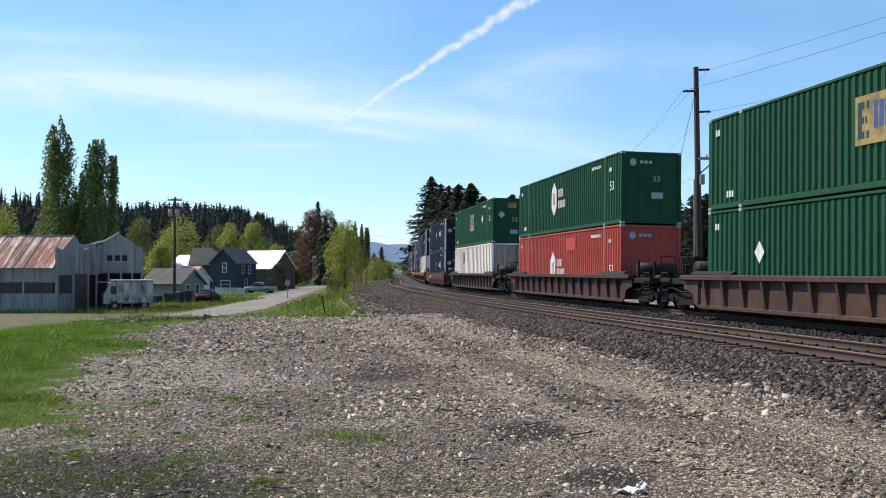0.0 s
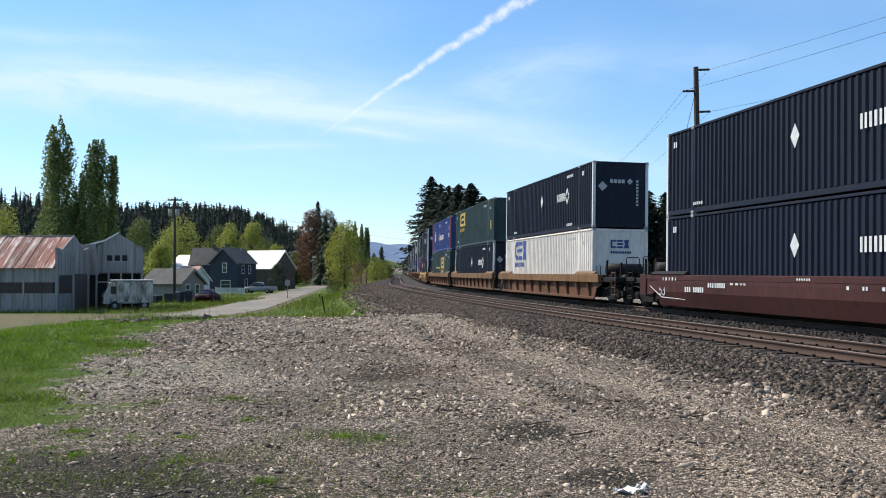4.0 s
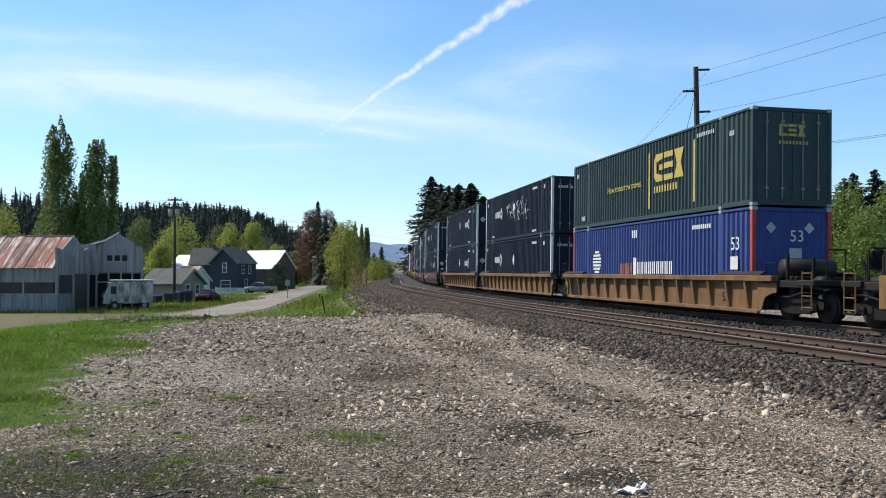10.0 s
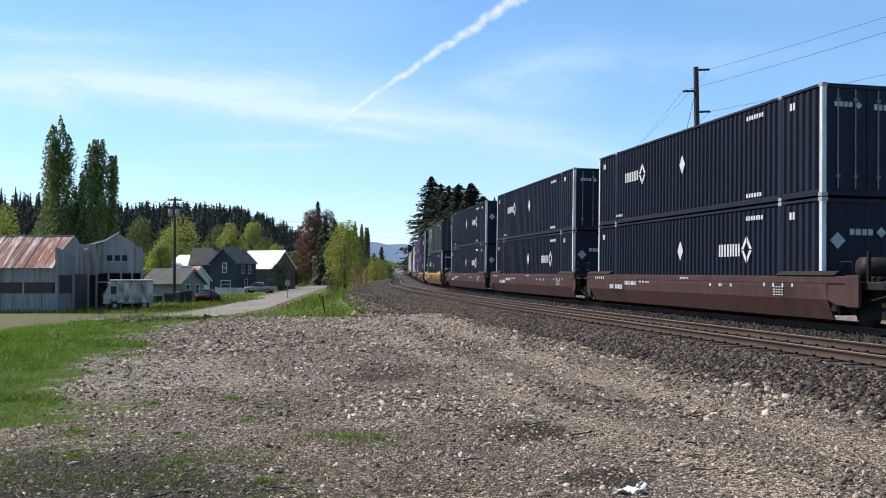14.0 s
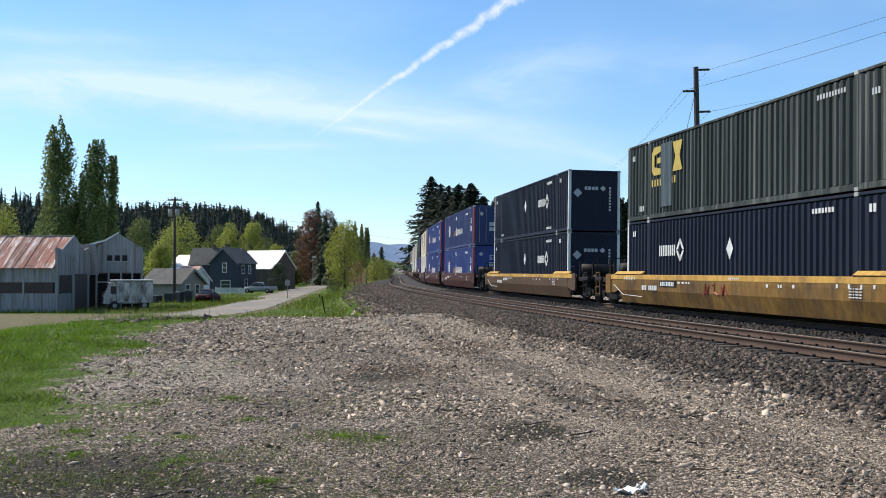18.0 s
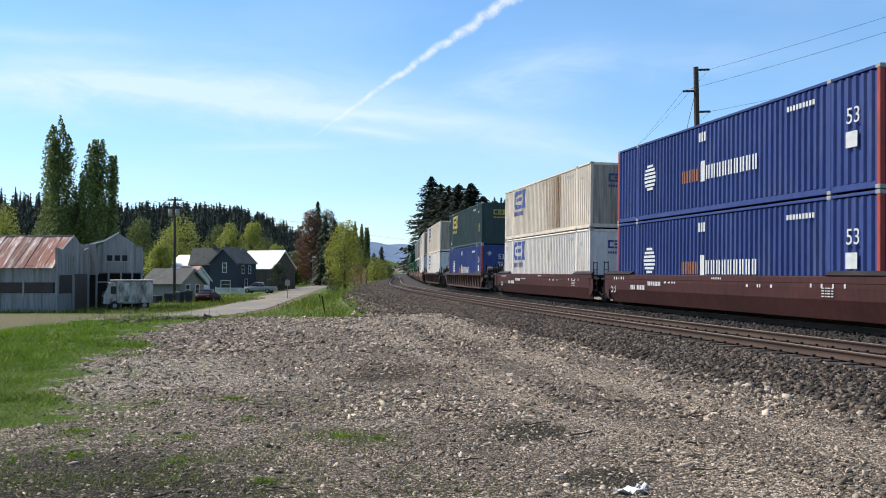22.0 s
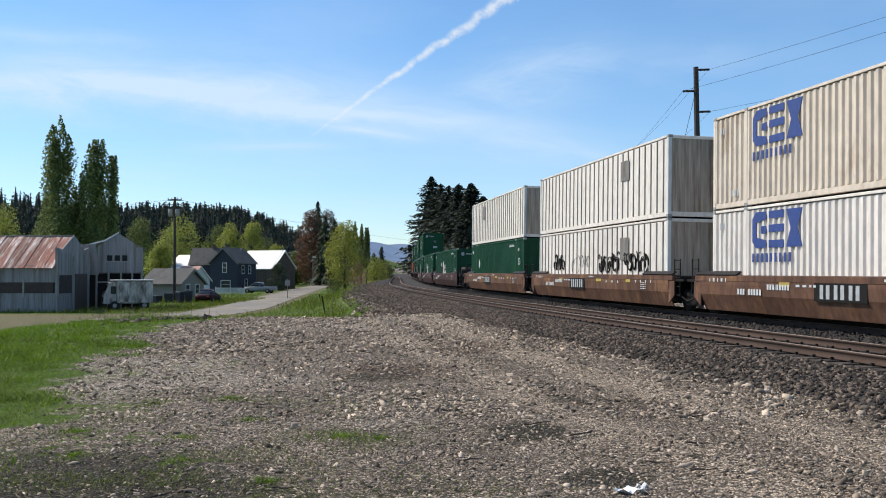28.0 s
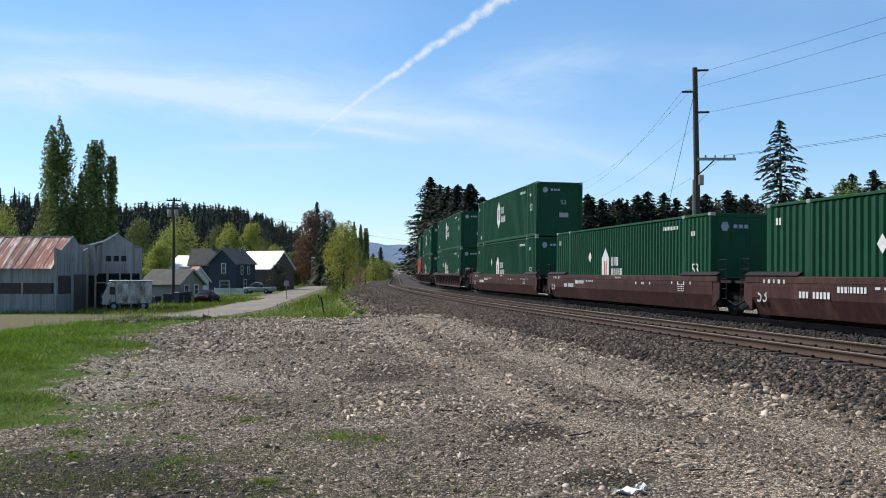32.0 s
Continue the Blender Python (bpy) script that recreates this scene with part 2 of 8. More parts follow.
def patchy(x, y, size, seed):
    """Smooth random patches, 0 to 1, about so many metres across."""
    u, v = np.asarray(x, float) / size + seed * 17.3, np.asarray(y, float) / size + seed * 9.1
    i, j = np.floor(u), np.floor(v)
    f, g = u - i, v - j
    f, g = f * f * (3 - 2 * f), g * g * (3 - 2 * g)

    def corner(a, b):
        h = np.sin(a * 127.1 + b * 311.7 + seed * 74.7) * 43758.5453
        return h - np.floor(h)
    low = corner(i, j) * (1 - f) + corner(i + 1, j) * f
    high = corner(i, j + 1) * (1 - f) + corner(i + 1, j + 1) * f
    return low * (1 - g) + high * g


LOW = -1.5                          # level of the road and the houses


def lot_edge(y):
    """x of the lot's grassy edge at a distance y ahead."""
    return np.interp(y, [-40, 0, 5, 8, 10, 14, 20, 29, 36, 46], [-7, -7, -6.5, -5.6, -4.9, -6.0, -7.8, -9.6, -8.5, -4.6])


def ground_z(x, y):
    """Height of the ground sheet."""
    x, y = np.asarray(x, float), np.asarray(y, float)
    q = beside(x, y)
    left = smooth01(lot_edge(np.minimum(y, 46)) - x, 2.0, 15.0)
    past = smooth01(y, 34, 52) * smooth01(q, 3.5, 9.0)
    drop = np.maximum(left, past)
    z = LOW * drop
    z = np.where(q < 6, z * smooth01(q, 3.0, 8.0), z)
    right = smooth01(-q, 9, 14)
    z = z - 0.3 * right
    # gentle rise of the far left towards the wooded ridge
    z = z + 27 * smooth01(y, 290, 470) * smooth01(-x, 45, 115)
    z = z + 10 * smooth01(x - 35, 0, 160) * smooth01(y, 60, 220)
    # small unevenness of the lot
    z = z + 0.035 * np.sin(x * 0.9 + 1.3) * np.sin(y * 0.55) * (1 - drop) * smooth01(q, 3.5, 6) + 0.015 * np.sin(x * 2.3 + y * 1.7)
    return z


# ---- materials ----
M_STONE = material("river_stone", (0.415, 0.33, 0.25), 0.95, 0, 20, 0.25, bump=0.3, island=0.72, skew=1.9, coarse=0.6, stain=(0.25, 0.192, 0.14), stain_at=0.55, stain_scale=0.45, spec=0.2)
M_BALLAST = material("ballast", (0.030, 0.024, 0.020), 0.95, 0, 12, 0.5, (0.046, 0.038, 0.032), 0.55, 0.5, 0.9, 0.5)
# inner ballast: the train's shade is put into this colour, besides oil
M_SHADED_OILY_STONE = material("shaded_oily_ballast_stone", (0.027, 0.021, 0.018), 0.9, 0, 16, 0.25, bump=0.2, island=0.7, skew=1.6)
M_BALLAST_STONE = material("ballast_stone", (0.112, 0.084, 0.064), 0.95, 0, 16, 0.2, bump=0.2, island=0.85, skew=2.2)
M_ROAD = material("old_asphalt", (0.225, 0.205, 0.178), 0.95, 0, 9, 0.2, (0.29, 0.245, 0.19), 0.52, 0.22, 0.3, 0.3, spec=0.2)
M_RAIL = material("rail_steel", (0.070, 0.045, 0.034), 0.85, 0.0, 30, 0.25, bump=0.05, spec=0.2)
M_RAIL_TOP = material("rail_head", (0.25, 0.19, 0.15), 0.6, 0.3, 30, 0.1, bump=0.0)
M_TIE = material("weathered_tie", (0.055, 0.041, 0.032), 0.95, 0, 10, 0.35, stretch=(1, 6, 1), piece=0.3)
M_STEEL_DARK = material("greasy_steel", (0.014, 0.012, 0.011), 0.8, 0.0, 12, 0.3, (0.03, 0.021, 0.016), 0.62, 2.0, spec=0.2)
M_WHEEL = material("wheel_steel", (0.03, 0.025, 0.022), 0.7, 0.1, 12, 0.25)
M_WHITE_MARK = material("white_marking", (0.62, 0.62, 0.60), 0.6, 0, 6, 0.12, (0.35, 0.33, 0.31), 0.66, 1.5, 0)
M_GREY_MARK = material("grey_marking", (0.42, 0.43, 0.43), 0.6, 0, 6, 0.12, bump=0)
M_YELLOW_MARK = material("yellow_marking", (0.44, 0.325, 0.06), 0.6, 0, 6, 0.15, (0.35, 0.24, 0.06), 0.62, 2.0, 0)
M_OCHRE = material("worn_ochre_marking", (0.33, 0.235, 0.075), 0.7, 0, 6, 0.2, (0.16, 0.12, 0.06), 0.55, 2.0, 0)
M_TANMARK = material("faded_orange_marking", (0.30, 0.12, 0.06), 0.7, 0, 6, 0.2, bump=0)
M_BLUE_MARK = material("blue_marking", (0.03, 0.06, 0.22), 0.6, 0, 6, 0.15, bump=0)
M_RED_MARK = material("red_marking", (0.42, 0.04, 0.035), 0.6, 0, 6, 0.15, bump=0)
M_PATCH = material("bluish_patch", (0.05, 0.07, 0.085), 0.7, 0, 6, 0.25, (0.13, 0.14, 0.13), 0.56, 1.2, 0.03, stretch=(4, 4, 0.2), spec=0.2)
M_RUSTRUN = material("rust_run", (0.19, 0.095, 0.048), 0.8, 0, 5, 0.35, (0.44, 0.33, 0.21), 0.56, 1.2, 0.05, 0.5, stretch=(2.5, 2.5, 0.12))


def paint(name, color, stain=None, at=0.64, scale=0.7, spread=0.13):
    lift = 0.75 if name.endswith("car_paint") else 1.15
    color = tuple(min(0.85, v * lift) for v in color)
    stain = stain and tuple(min(0.85, v * lift) for v in stain)
    return material(name, color, 0.6, 0, 5, spread, stain, at, scale, 0.04, 0.35, stretch=(1, 1, 0.35), spec=0.22, piece=0.06)


P_GREEN = paint("green_paint", (0.008, 0.060, 0.025), (0.014, 0.046, 0.024), 0.6)
P_RED = paint("faded_red_paint", (0.36, 0.062, 0.043), (0.27, 0.075, 0.055), 0.6)
P_WHITE = paint("white_paint", (0.66, 0.60, 0.535), (0.42, 0.33, 0.23), 0.66)
P_CREAM = paint("cream_paint", (0.63, 0.535, 0.43), (0.36, 0.25, 0.16), 0.64)
P_GRIMY = material("grimy_cream_end", (0.42, 0.345, 0.27), 0.75, 0, 5, 0.3, (0.17, 0.11, 0.07), 0.55, 1.1, 0.04, 0.5, stretch=(2.5, 2.5, 0.15), spec=0.2)
P_NAVY = paint("navy_paint", (0.009, 0.012, 0.024), (0.017, 0.019, 0.029), 0.6)
P_DARKGREEN = paint("dark_green_paint", (0.028, 0.049, 0.049), (0.042, 0.06, 0.057), 0.6)
P_FADED = material("weathered_green_paint", (0.032, 0.039, 0.036), 0.7, 0, 5, 0.25, (0.115, 0.12, 0.112), 0.54, 0.9, 0.04, 0.5, stretch=(3.0, 3.0, 0.06), spec=0.2)
P_BLUE = paint("blue_paint", (0.033, 0.053, 0.17), (0.052, 0.07, 0.16), 0.6)
P_DULLBLUE = paint("dull_blue_paint", (0.030, 0.043, 0.115), (0.055, 0.066, 0.12), 0.6)
P_POST = paint("galvanised_post", (0.58, 0.58, 0.56), (0.36, 0.31, 0.25), 0.62, 1.4)
P_CASTING = paint("casting_steel", (0.30, 0.30, 0.29), (0.16, 0.13, 0.11), 0.6, 2.0)
# shadow lines along wall posts are put into this dark tone; rods share it
P_SEAM = paint("shaded_stained_steel", (0.20, 0.185, 0.165), (0.12, 0.09, 0.07), 0.6, 1.4)
W_RUSTBROWN = paint("rust_brown_car_paint", (0.105, 0.056, 0.04), (0.065, 0.038, 0.03), 0.58, 0.9, 0.25)
W_DARK = paint("dark_brown_car_paint", (0.084, 0.047, 0.036), (0.05, 0.032, 0.026), 0.58, 0.9, 0.25)
W_TAN = paint("orange_brown_car_paint", (0.175, 0.08, 0.04), (0.10, 0.054, 0.034), 0.57, 0.9, 0.25)
W_YTAN = paint("yellow_brown_car_paint", (0.24, 0.13, 0.055), (0.13, 0.074, 0.04), 0.58, 0.9, 0.25)
W_YELLOW = paint("yellow_car_paint", (0.27, 0.15, 0.042), (0.13, 0.078, 0.04), 0.54, 0.9, 0.3)
W_YELLOW_TOP = paint("yellow_chord_paint", (0.43, 0.25, 0.06), (0.20, 0.11, 0.05), 0.60, 0.9, 0.25)
W_BROWNYEL = paint("brown_car_paint", (0.125, 0.075, 0.045), (0.26, 0.145, 0.045), 0.62, 0.7, 0.2)
W_MAROON = paint("maroon_car_paint", (0.088, 0.031, 0.027), (0.06, 0.028, 0.024), 0.6, 0.9, 0.2)
W_PINK = paint("faded_maroon_car_paint", (0.105, 0.052, 0.044), (0.062, 0.034, 0.03), 0.58, 0.9, 0.2)
W_GREASY = paint("greasy_brown_steel", (0.017, 0.0135, 0.012), (0.036, 0.024, 0.019), 0.63, 1.6, 0.25)
W_OXBLOOD = paint("dull_oxblood_car_paint", (0.072, 0.031, 0.026), (0.125, 0.066, 0.05), 0.58, 1.7, 0.3)
W_RUST = paint("rusty_car_paint", (0.18, 0.092, 0.058), (0.33, 0.165, 0.075), 0.58, 1.4, 0.38)


# ---- ground ----
def ground_material():
    """Gravel, grass, dry dirt and soil, laid out by the mesh's cover layer and torn at the edges by noise."""
    m = bpy.data.materials.new("ground_cover")
    m.use_nodes = True
    n, l = m.node_tree.nodes, m.node_tree.links
    bsdf = n["Principled BSDF"]
    bsdf.inputs["Roughness"].default_value, bsdf.inputs["Specular IOR Level"].default_value = 0.95, 0.2
    tc, at_ = n.new("ShaderNodeTexCoord"), n.new("ShaderNodeVertexColor")
    at_.layer_name = "cover"
    sep = n.new("ShaderNodeSeparateColor")
    l.new(at_.outputs[0], sep.inputs[0])

    def tex(scale, detail=6, rg=0.65):
        t = n.new("ShaderNodeTexNoise")
        t.inputs["Scale"].default_value, t.inputs["Detail"].default_value, t.inputs["Roughness"].default_value = scale, detail, rg
        l.new(tc.outputs["Object"], t.inputs["Vector"])
        return t.outputs[0]

    def ramp(src, lo, hi):
        r = n.new("ShaderNodeMapRange")
        r.inputs[1].default_value, r.inputs[2].default_value = lo, hi
        l.new(src, r.inputs[0])
        return r.outputs[0]

    def blend(fac, a_, b_):
        x = n.new("ShaderNodeMix")
        x.data_type = "RGBA"
        if isinstance(fac, float):
            x.inputs[0].default_value = fac
        else:
            l.new(fac, x.inputs[0])
        for i, c in ((6, a_), (7, b_)):
            if isinstance(c, tuple):
                x.inputs[i].default_value = (*c, 1)
            else:
                l.new(c, x.inputs[i])
        return x.outputs[2]

    def torn(channel, noise_out, k=0.9):
        s1 = n.new("ShaderNodeMath")
        s1.operation = "MULTIPLY_ADD"
        l.new(noise_out, s1.inputs[0])
        s1.inputs[1].default_value, s1.inputs[2].default_value = k, -0.5 * k
        s2 = n.new("ShaderNodeMath")
        s2.operation = "ADD"
        l.new(channel, s2.inputs[0])
        l.new(s1.outputs[0], s2.inputs[1])
        return ramp(s2.outputs[0], 0.42, 0.58)
    fine, mid, big = tex(38, 4), tex(5.0), tex(0.55)
    pebble = n.new("ShaderNodeTexVoronoi")
    pebble.inputs["Scale"].default_value = 52
    l.new(tc.outputs["Object"], pebble.inputs["Vector"])
    tone, parts_ = n.new("ShaderNodeVertexColor"), n.new("ShaderNodeSeparateColor")
    tone.layer_name = "tone"
    l.new(tone.outputs[0], parts_.inputs[0])
    gravel = blend(ramp(big, 0.40, 0.62), (0.175, 0.136, 0.100), (0.28, 0.222, 0.168))
    gravel = blend(ramp(fine, 0.42, 0.66), gravel, (0.27, 0.218, 0.166))
    gravel = blend(torn(parts_.outputs[0], mid, 0.7), gravel, (0.37, 0.308, 0.24))
    gravel = blend(ramp(mid, 0.56, 0.70), gravel, (0.070, 0.054, 0.041))
    gravel = blend(torn(parts_.outputs[1], mid, 0.8), gravel, (0.36, 0.285, 0.21))
    gravel = blend(torn(parts_.outputs[2], mid, 0.8), gravel, (0.165, 0.112, 0.078))
    soil = blend(ramp(mid, 0.4, 0.62), (0.052, 0.041, 0.031), (0.092, 0.078, 0.048))
    gravel = blend(torn(sep.outputs[2], mid, 1.1), gravel, soil)
    for scale, lo, hi in ((46, 0.3, 2.1), (95, 0.4, 1.8)):
        cell = n.new("ShaderNodeTexVoronoi")
        cell.inputs["Scale"].default_value = scale
        l.new(tc.outputs["Object"], cell.inputs["Vector"])
        one = n.new("ShaderNodeSeparateColor")
        l.new(cell.outputs["Color"], one.inputs[0])
        pw = n.new("ShaderNodeMath")
        pw.operation = "POWER"
        l.new(one.outputs[0], pw.inputs[0])
        pw.inputs[1].default_value = 2.0
        rr = n.new("ShaderNodeMapRange")
        rr.inputs[3].default_value, rr.inputs[4].default_value = lo, hi
        l.new(pw.outputs[0], rr.inputs[0])
        sc = n.new("ShaderNodeVectorMath")
        sc.operation = "SCALE"
        l.new(gravel, sc.inputs[0])
        l.new(rr.outputs[0], sc.inputs["Scale"])
        gravel = sc.outputs[0]
    turf = blend(ramp(mid, 0.35, 0.65), (0.045, 0.080, 0.008), (0.10, 0.155, 0.012))
    turf = blend(ramp(big, 0.52, 0.68), turf, (0.15, 0.17, 0.05))
    dirt = blend(ramp(mid, 0.4, 0.65), (0.20, 0.165, 0.10), (0.14, 0.14, 0.06))
    base = blend(torn(sep.outputs[1], mid, 0.5), gravel, dirt)
    base = blend(torn(sep.outputs[0], mid), base, turf)
    l.new(base, bsdf.inputs["Base Color"])
    bump = n.new("ShaderNodeBump")
    bump.inputs["Strength"].default_value, bump.inputs["Distance"].default_value = 0.8, 0.03
    add = n.new("ShaderNodeMath")
    add.operation = "ADD"
    l.new(fine, add.inputs[0])
    l.new(pebble.outputs["Distance"], add.inputs[1])
    l.new(add.outputs[0], bump.inputs["Height"])
    l.new(bump.outputs[0], bsdf.inputs["Normal"])
    return m


GRASS_PATCHES = ((-0.9, 9.9, 1.0, 0.33), (-3.0, 13.0, 1.2, 0.42), (-2.4, 8.4, 0.9, 0.45), (-3.6, 9.5, 1.6, 0.45), (-1.4, 7.3, 0.8, 0.38), (-4.2, 17, 1.6, 0.35), (0.9, 11.5, 0.9, 0.25), (-0.6, 14.5, 1.0, 0.3), (-2.0, 7.2, 0.9, 0.4), (-4.4, 12.0, 1.5, 0.5))


def grass_cover(x, y):
    """How grassy the ground is, 0 to 1."""
    q = beside(x, y)
    e = lot_edge(np.minimum(y, 46)) - x + 2.0 * (patchy(x, y, 1.6, 3) - 0.5) + 1.6 * (patchy(x, y, 0.45, 4) - 0.5)
    g = smooth01(e, -1.7, 1.3)
    g = np.maximum(g, smooth01(y, 43, 47))
    for px, py, r, k in GRASS_PATCHES:
        g = np.maximum(g, k * np.exp(-((x - px) ** 2 + (y - py) ** 2) / r ** 2))
    g = g * smooth01(q + 2.0 * (patchy(x, y, 3.0, 5) - 0.5), 4.4, 6.6)
    g = np.maximum(g, smooth01(-q, 15, 19))
    return g


SOIL_SPOTS = ((-4.6, 7.2, 2.0, 0.9, 1.0), (0.95, 10.2, 0.55, 0.7, 0.95), (1.45, 8.0, 0.5, 0.5, 1.0), (0.35, 9.3, 0.35, 0.4, 0.7), (-0.9, 9.9, 1.0, 1.2, 0.5), (-1.1, 15.5, 1.3, 2.0, 0.6), (2.35, 8.6, 0.3, 0.35, 0.6), (-2.2, 12.2, 0.7, 0.9, 0.5), (1.7, 12.6, 0.5, 0.8, 0.6), (-0.2, 7.5, 0.6, 0.4, 0.55))


def wheel_ruts(x, y):
    """Two sandy lanes worn into the lot along the railway."""
    q = beside(x, y) + 0.5 * (patchy(x, y, 2.5, 8) - 0.5)
    return np.maximum(np.exp(-((q - 5.0) / 0.55) ** 2), 0.8 * np.exp(-((q - 7.0) / 0.6) ** 2)) * (1 - smooth01(y, 30, 42))


def lot_tone(x, y):
    """Pale stony, sandy and brown parts of the lot, each 0 to 1."""
    pale = 0.55 * patchy(x, y, 2.2, 1) + 0.35 * np.exp(-((x + 5.4) ** 2 / 9 + (y - 17) ** 2 / 45)) + 0.3 * smooth01(y, 24, 34)
    sandy = 0.30 * patchy(x, y, 1.3, 2) + 0.75 * wheel_ruts(x, y)
    brown = 0.22 * patchy(x, y, 1.8, 6) + 0.55 * np.exp(-((x + 0.9) ** 2 / 2.2 + (y - 16) ** 2 / 7)) + 0.45 * np.exp(-((x - 0.6) ** 2 / 3 + (y - 22) ** 2 / 8))
    return pale, sandy, brown


def ground_sheet():
    def axis(vals):
        return np.array(sorted(set(np.round(vals, 3))))
    xs = axis(np.concatenate([np.arange(-18, 14, 0.3), np.arange(14, 26, 1.0), np.arange(-70, -18, 2.0), np.arange(26, 60, 2.0), np.arange(-300, -70, 12.0), np.arange(60, 300, 12.0), [-4800, -2500, -1500, -900, -600, -450, 450, 600, 900, 1500, 2500, 4800]]))
    ys = axis(np.concatenate([np.arange(3, 62, 0.3), np.arange(62, 160, 2.0), np.arange(160, 560, 12.0), np.arange(-60, 3, 3.0), [-4800, -1500, -500, -200, 600, 700, 900, 1300, 2000, 3000, 4900]]))
    gx, gy = np.meshgrid(xs, ys)
    gz = ground_z(gx, gy)
    verts = np.stack([gx.ravel(), gy.ravel(), gz.ravel()], 1)
    i = np.arange(len(verts)).reshape(gx.shape)
    faces = np.stack([i[:-1, :-1].ravel(), i[:-1, 1:].ravel(), i[1:, 1:].ravel(), i[1:, :-1].ravel()], 1)
    me = array_mesh("ground", verts, faces, ground_material(), True)
    g = grass_cover(gx, gy)
    # bare dirt apron before the barns and along the road
    rx = np.interp(gy, ROAD_Y[2:], ROAD_X[2:])
    dirt = smooth01(gy, 48.5, 50.5) * (1 - smooth01(gy, 68, 72)) * (1 - smooth01(gx, -20, -16.5))
    dirt = np.maximum(dirt, 0.75 * (1 - smooth01(np.abs(gx - rx), 3.0, 5.0)) * smooth01(gy, 56, 62) * (1 - smooth01(gy, 180, 300)))
    g = g * (1 - dirt * 0.9)
    soil = 1.05 * np.exp(-((gx + 4.0) ** 2 / 12 + (gy - 6.2) ** 2 / 11))
    for px, py, rx_, ry_, k in SOIL_SPOTS:
        soil = np.maximum(soil, k * np.exp(-((gx - px) ** 2 / rx_ ** 2 + (gy - py) ** 2 / ry_ ** 2)))
    cover = np.stack([g, dirt, soil, np.ones_like(g)], -1).astype(np.float32)
    layer = me.color_attributes.new("cover", "FLOAT_COLOR", "POINT")
    layer.data.foreach_set("color", cover.ravel())
    tone = me.color_attributes.new("tone", "FLOAT_COLOR", "POINT")
    tone.data.foreach_set("color", np.stack([*lot_tone(gx, gy), np.ones_like(g)], -1).astype(np.float32).ravel())
    return tagged(new("ground", me), "stony gravel lot running into grass beside the railway", "ground", kind="structure")


ROAD_Y = [46, 50, 54, 59, 66, 74, 82, 100, 130, 165, 218, 300, 430, 580]
ROAD_X = [-62, -42, -30, -23.0, -19.0, -18.2, -18.2, -19.8, -22.3, -25.2, -29.0, -35, -44, -54]
ground_sheet()


def sheet(name, outline_fn, us, vs, lift, mat, label, category):
    """A thin surface that follows the ground: outline_fn(u, v) gives x, y."""
    uu, vv = np.meshgrid(us, vs)
    x, y = outline_fn(uu, vv)
    z = ground_z(x, y) + lift
    verts = np.stack([x.ravel(), y.ravel(), z.ravel()], 1)
    i = np.arange(len(verts)).reshape(uu.shape)
    faces = np.stack([i[:-1, :-1].ravel(), i[:-1, 1:].ravel(), i[1:, 1:].ravel(), i[1:, :-1].ravel()], 1)
    return tagged(new(name, array_mesh(name, verts, faces, mat, True)), label, category, kind="structure")


def road_xy(u, v):
    k = np.linspace(0, 1, len(ROAD_Y))
    cx, cy = np.interp(v, k, ROAD_X), np.interp(v, k, ROAD_Y)
    e = 1e-3
    dx, dy = np.interp(v + e, k, ROAD_X) - np.interp(v - e, k, ROAD_X), np.interp(v + e, k, ROAD_Y) - np.interp(v - e, k, ROAD_Y)
    ln = np.hypot(dx, dy)
    return cx + u * dy / ln, cy - u * dx / ln


sheet("road", road_xy, np.linspace(-2.5, 2.5, 9), np.linspace(0.225, 0.995, 200), 0.035, M_ROAD, "worn grey asphalt village road beside the railway", "road")


# ---- railway ----
def sweep(profile, side, stations, z, mat, name, closed=True):
    """A profile of (offset, height) carried along the line."""
    verts, faces, n = [], [], len(profile)
    for s in stations:
        for o, h in profile:
            x, y, _ = track_point(float(s), side + o)
            verts.append((x, y, z + h))
    for a in range(len(stations) - 1):
        for i in range(n if closed else n - 1):
            j = (i + 1) % n
            faces.append((a * n + i, a * n + j, (a + 1) * n + j, (a + 1) * n + i))
    return array_mesh(name, verts, faces, mat)


STATIONS = np.concatenate([np.arange(-110, 140, 2.0), np.arange(140, 800, 15.0)])
BED = [(-3.3 + NEAR_TRACK, -0.42), (-2.9 + NEAR_TRACK, -0.30), (-1.75 + NEAR_TRACK, -0.235), (-1.38 + NEAR_TRACK, -0.215), (-1.3 + NEAR_TRACK, -0.20), (1.3 + NEAR_TRACK, -0.19), (NEAR_TRACK / 2, -0.26), (-1.3, -0.19), (1.3, -0.19), (2.0, -0.22), (3.4, -0.5), (4.4, -0.8)]
tagged(new("trackbed", sweep(BED, 0, STATIONS, RAIL, M_BALLAST, "trackbed", False)), "dark crushed stone ballast under two tracks", "trackbed", kind="structure")

RAIL_WEB = [(-0.07, -0.17), (0.07, -0.17), (0.07, -0.15), (0.012, -0.135), (0.012, -0.05), (0.034, -0.035), (0.034, -0.006), (-0.034, -0.006), (-0.034, -0.035), (-0.012, -0.05), (-0.012, -0.135), (-0.07, -0.15)]
RAIL_HEAD = [(-0.034, -0.006), (0.034, -0.006), (0.028, 0.0), (-0.028, 0.0)]


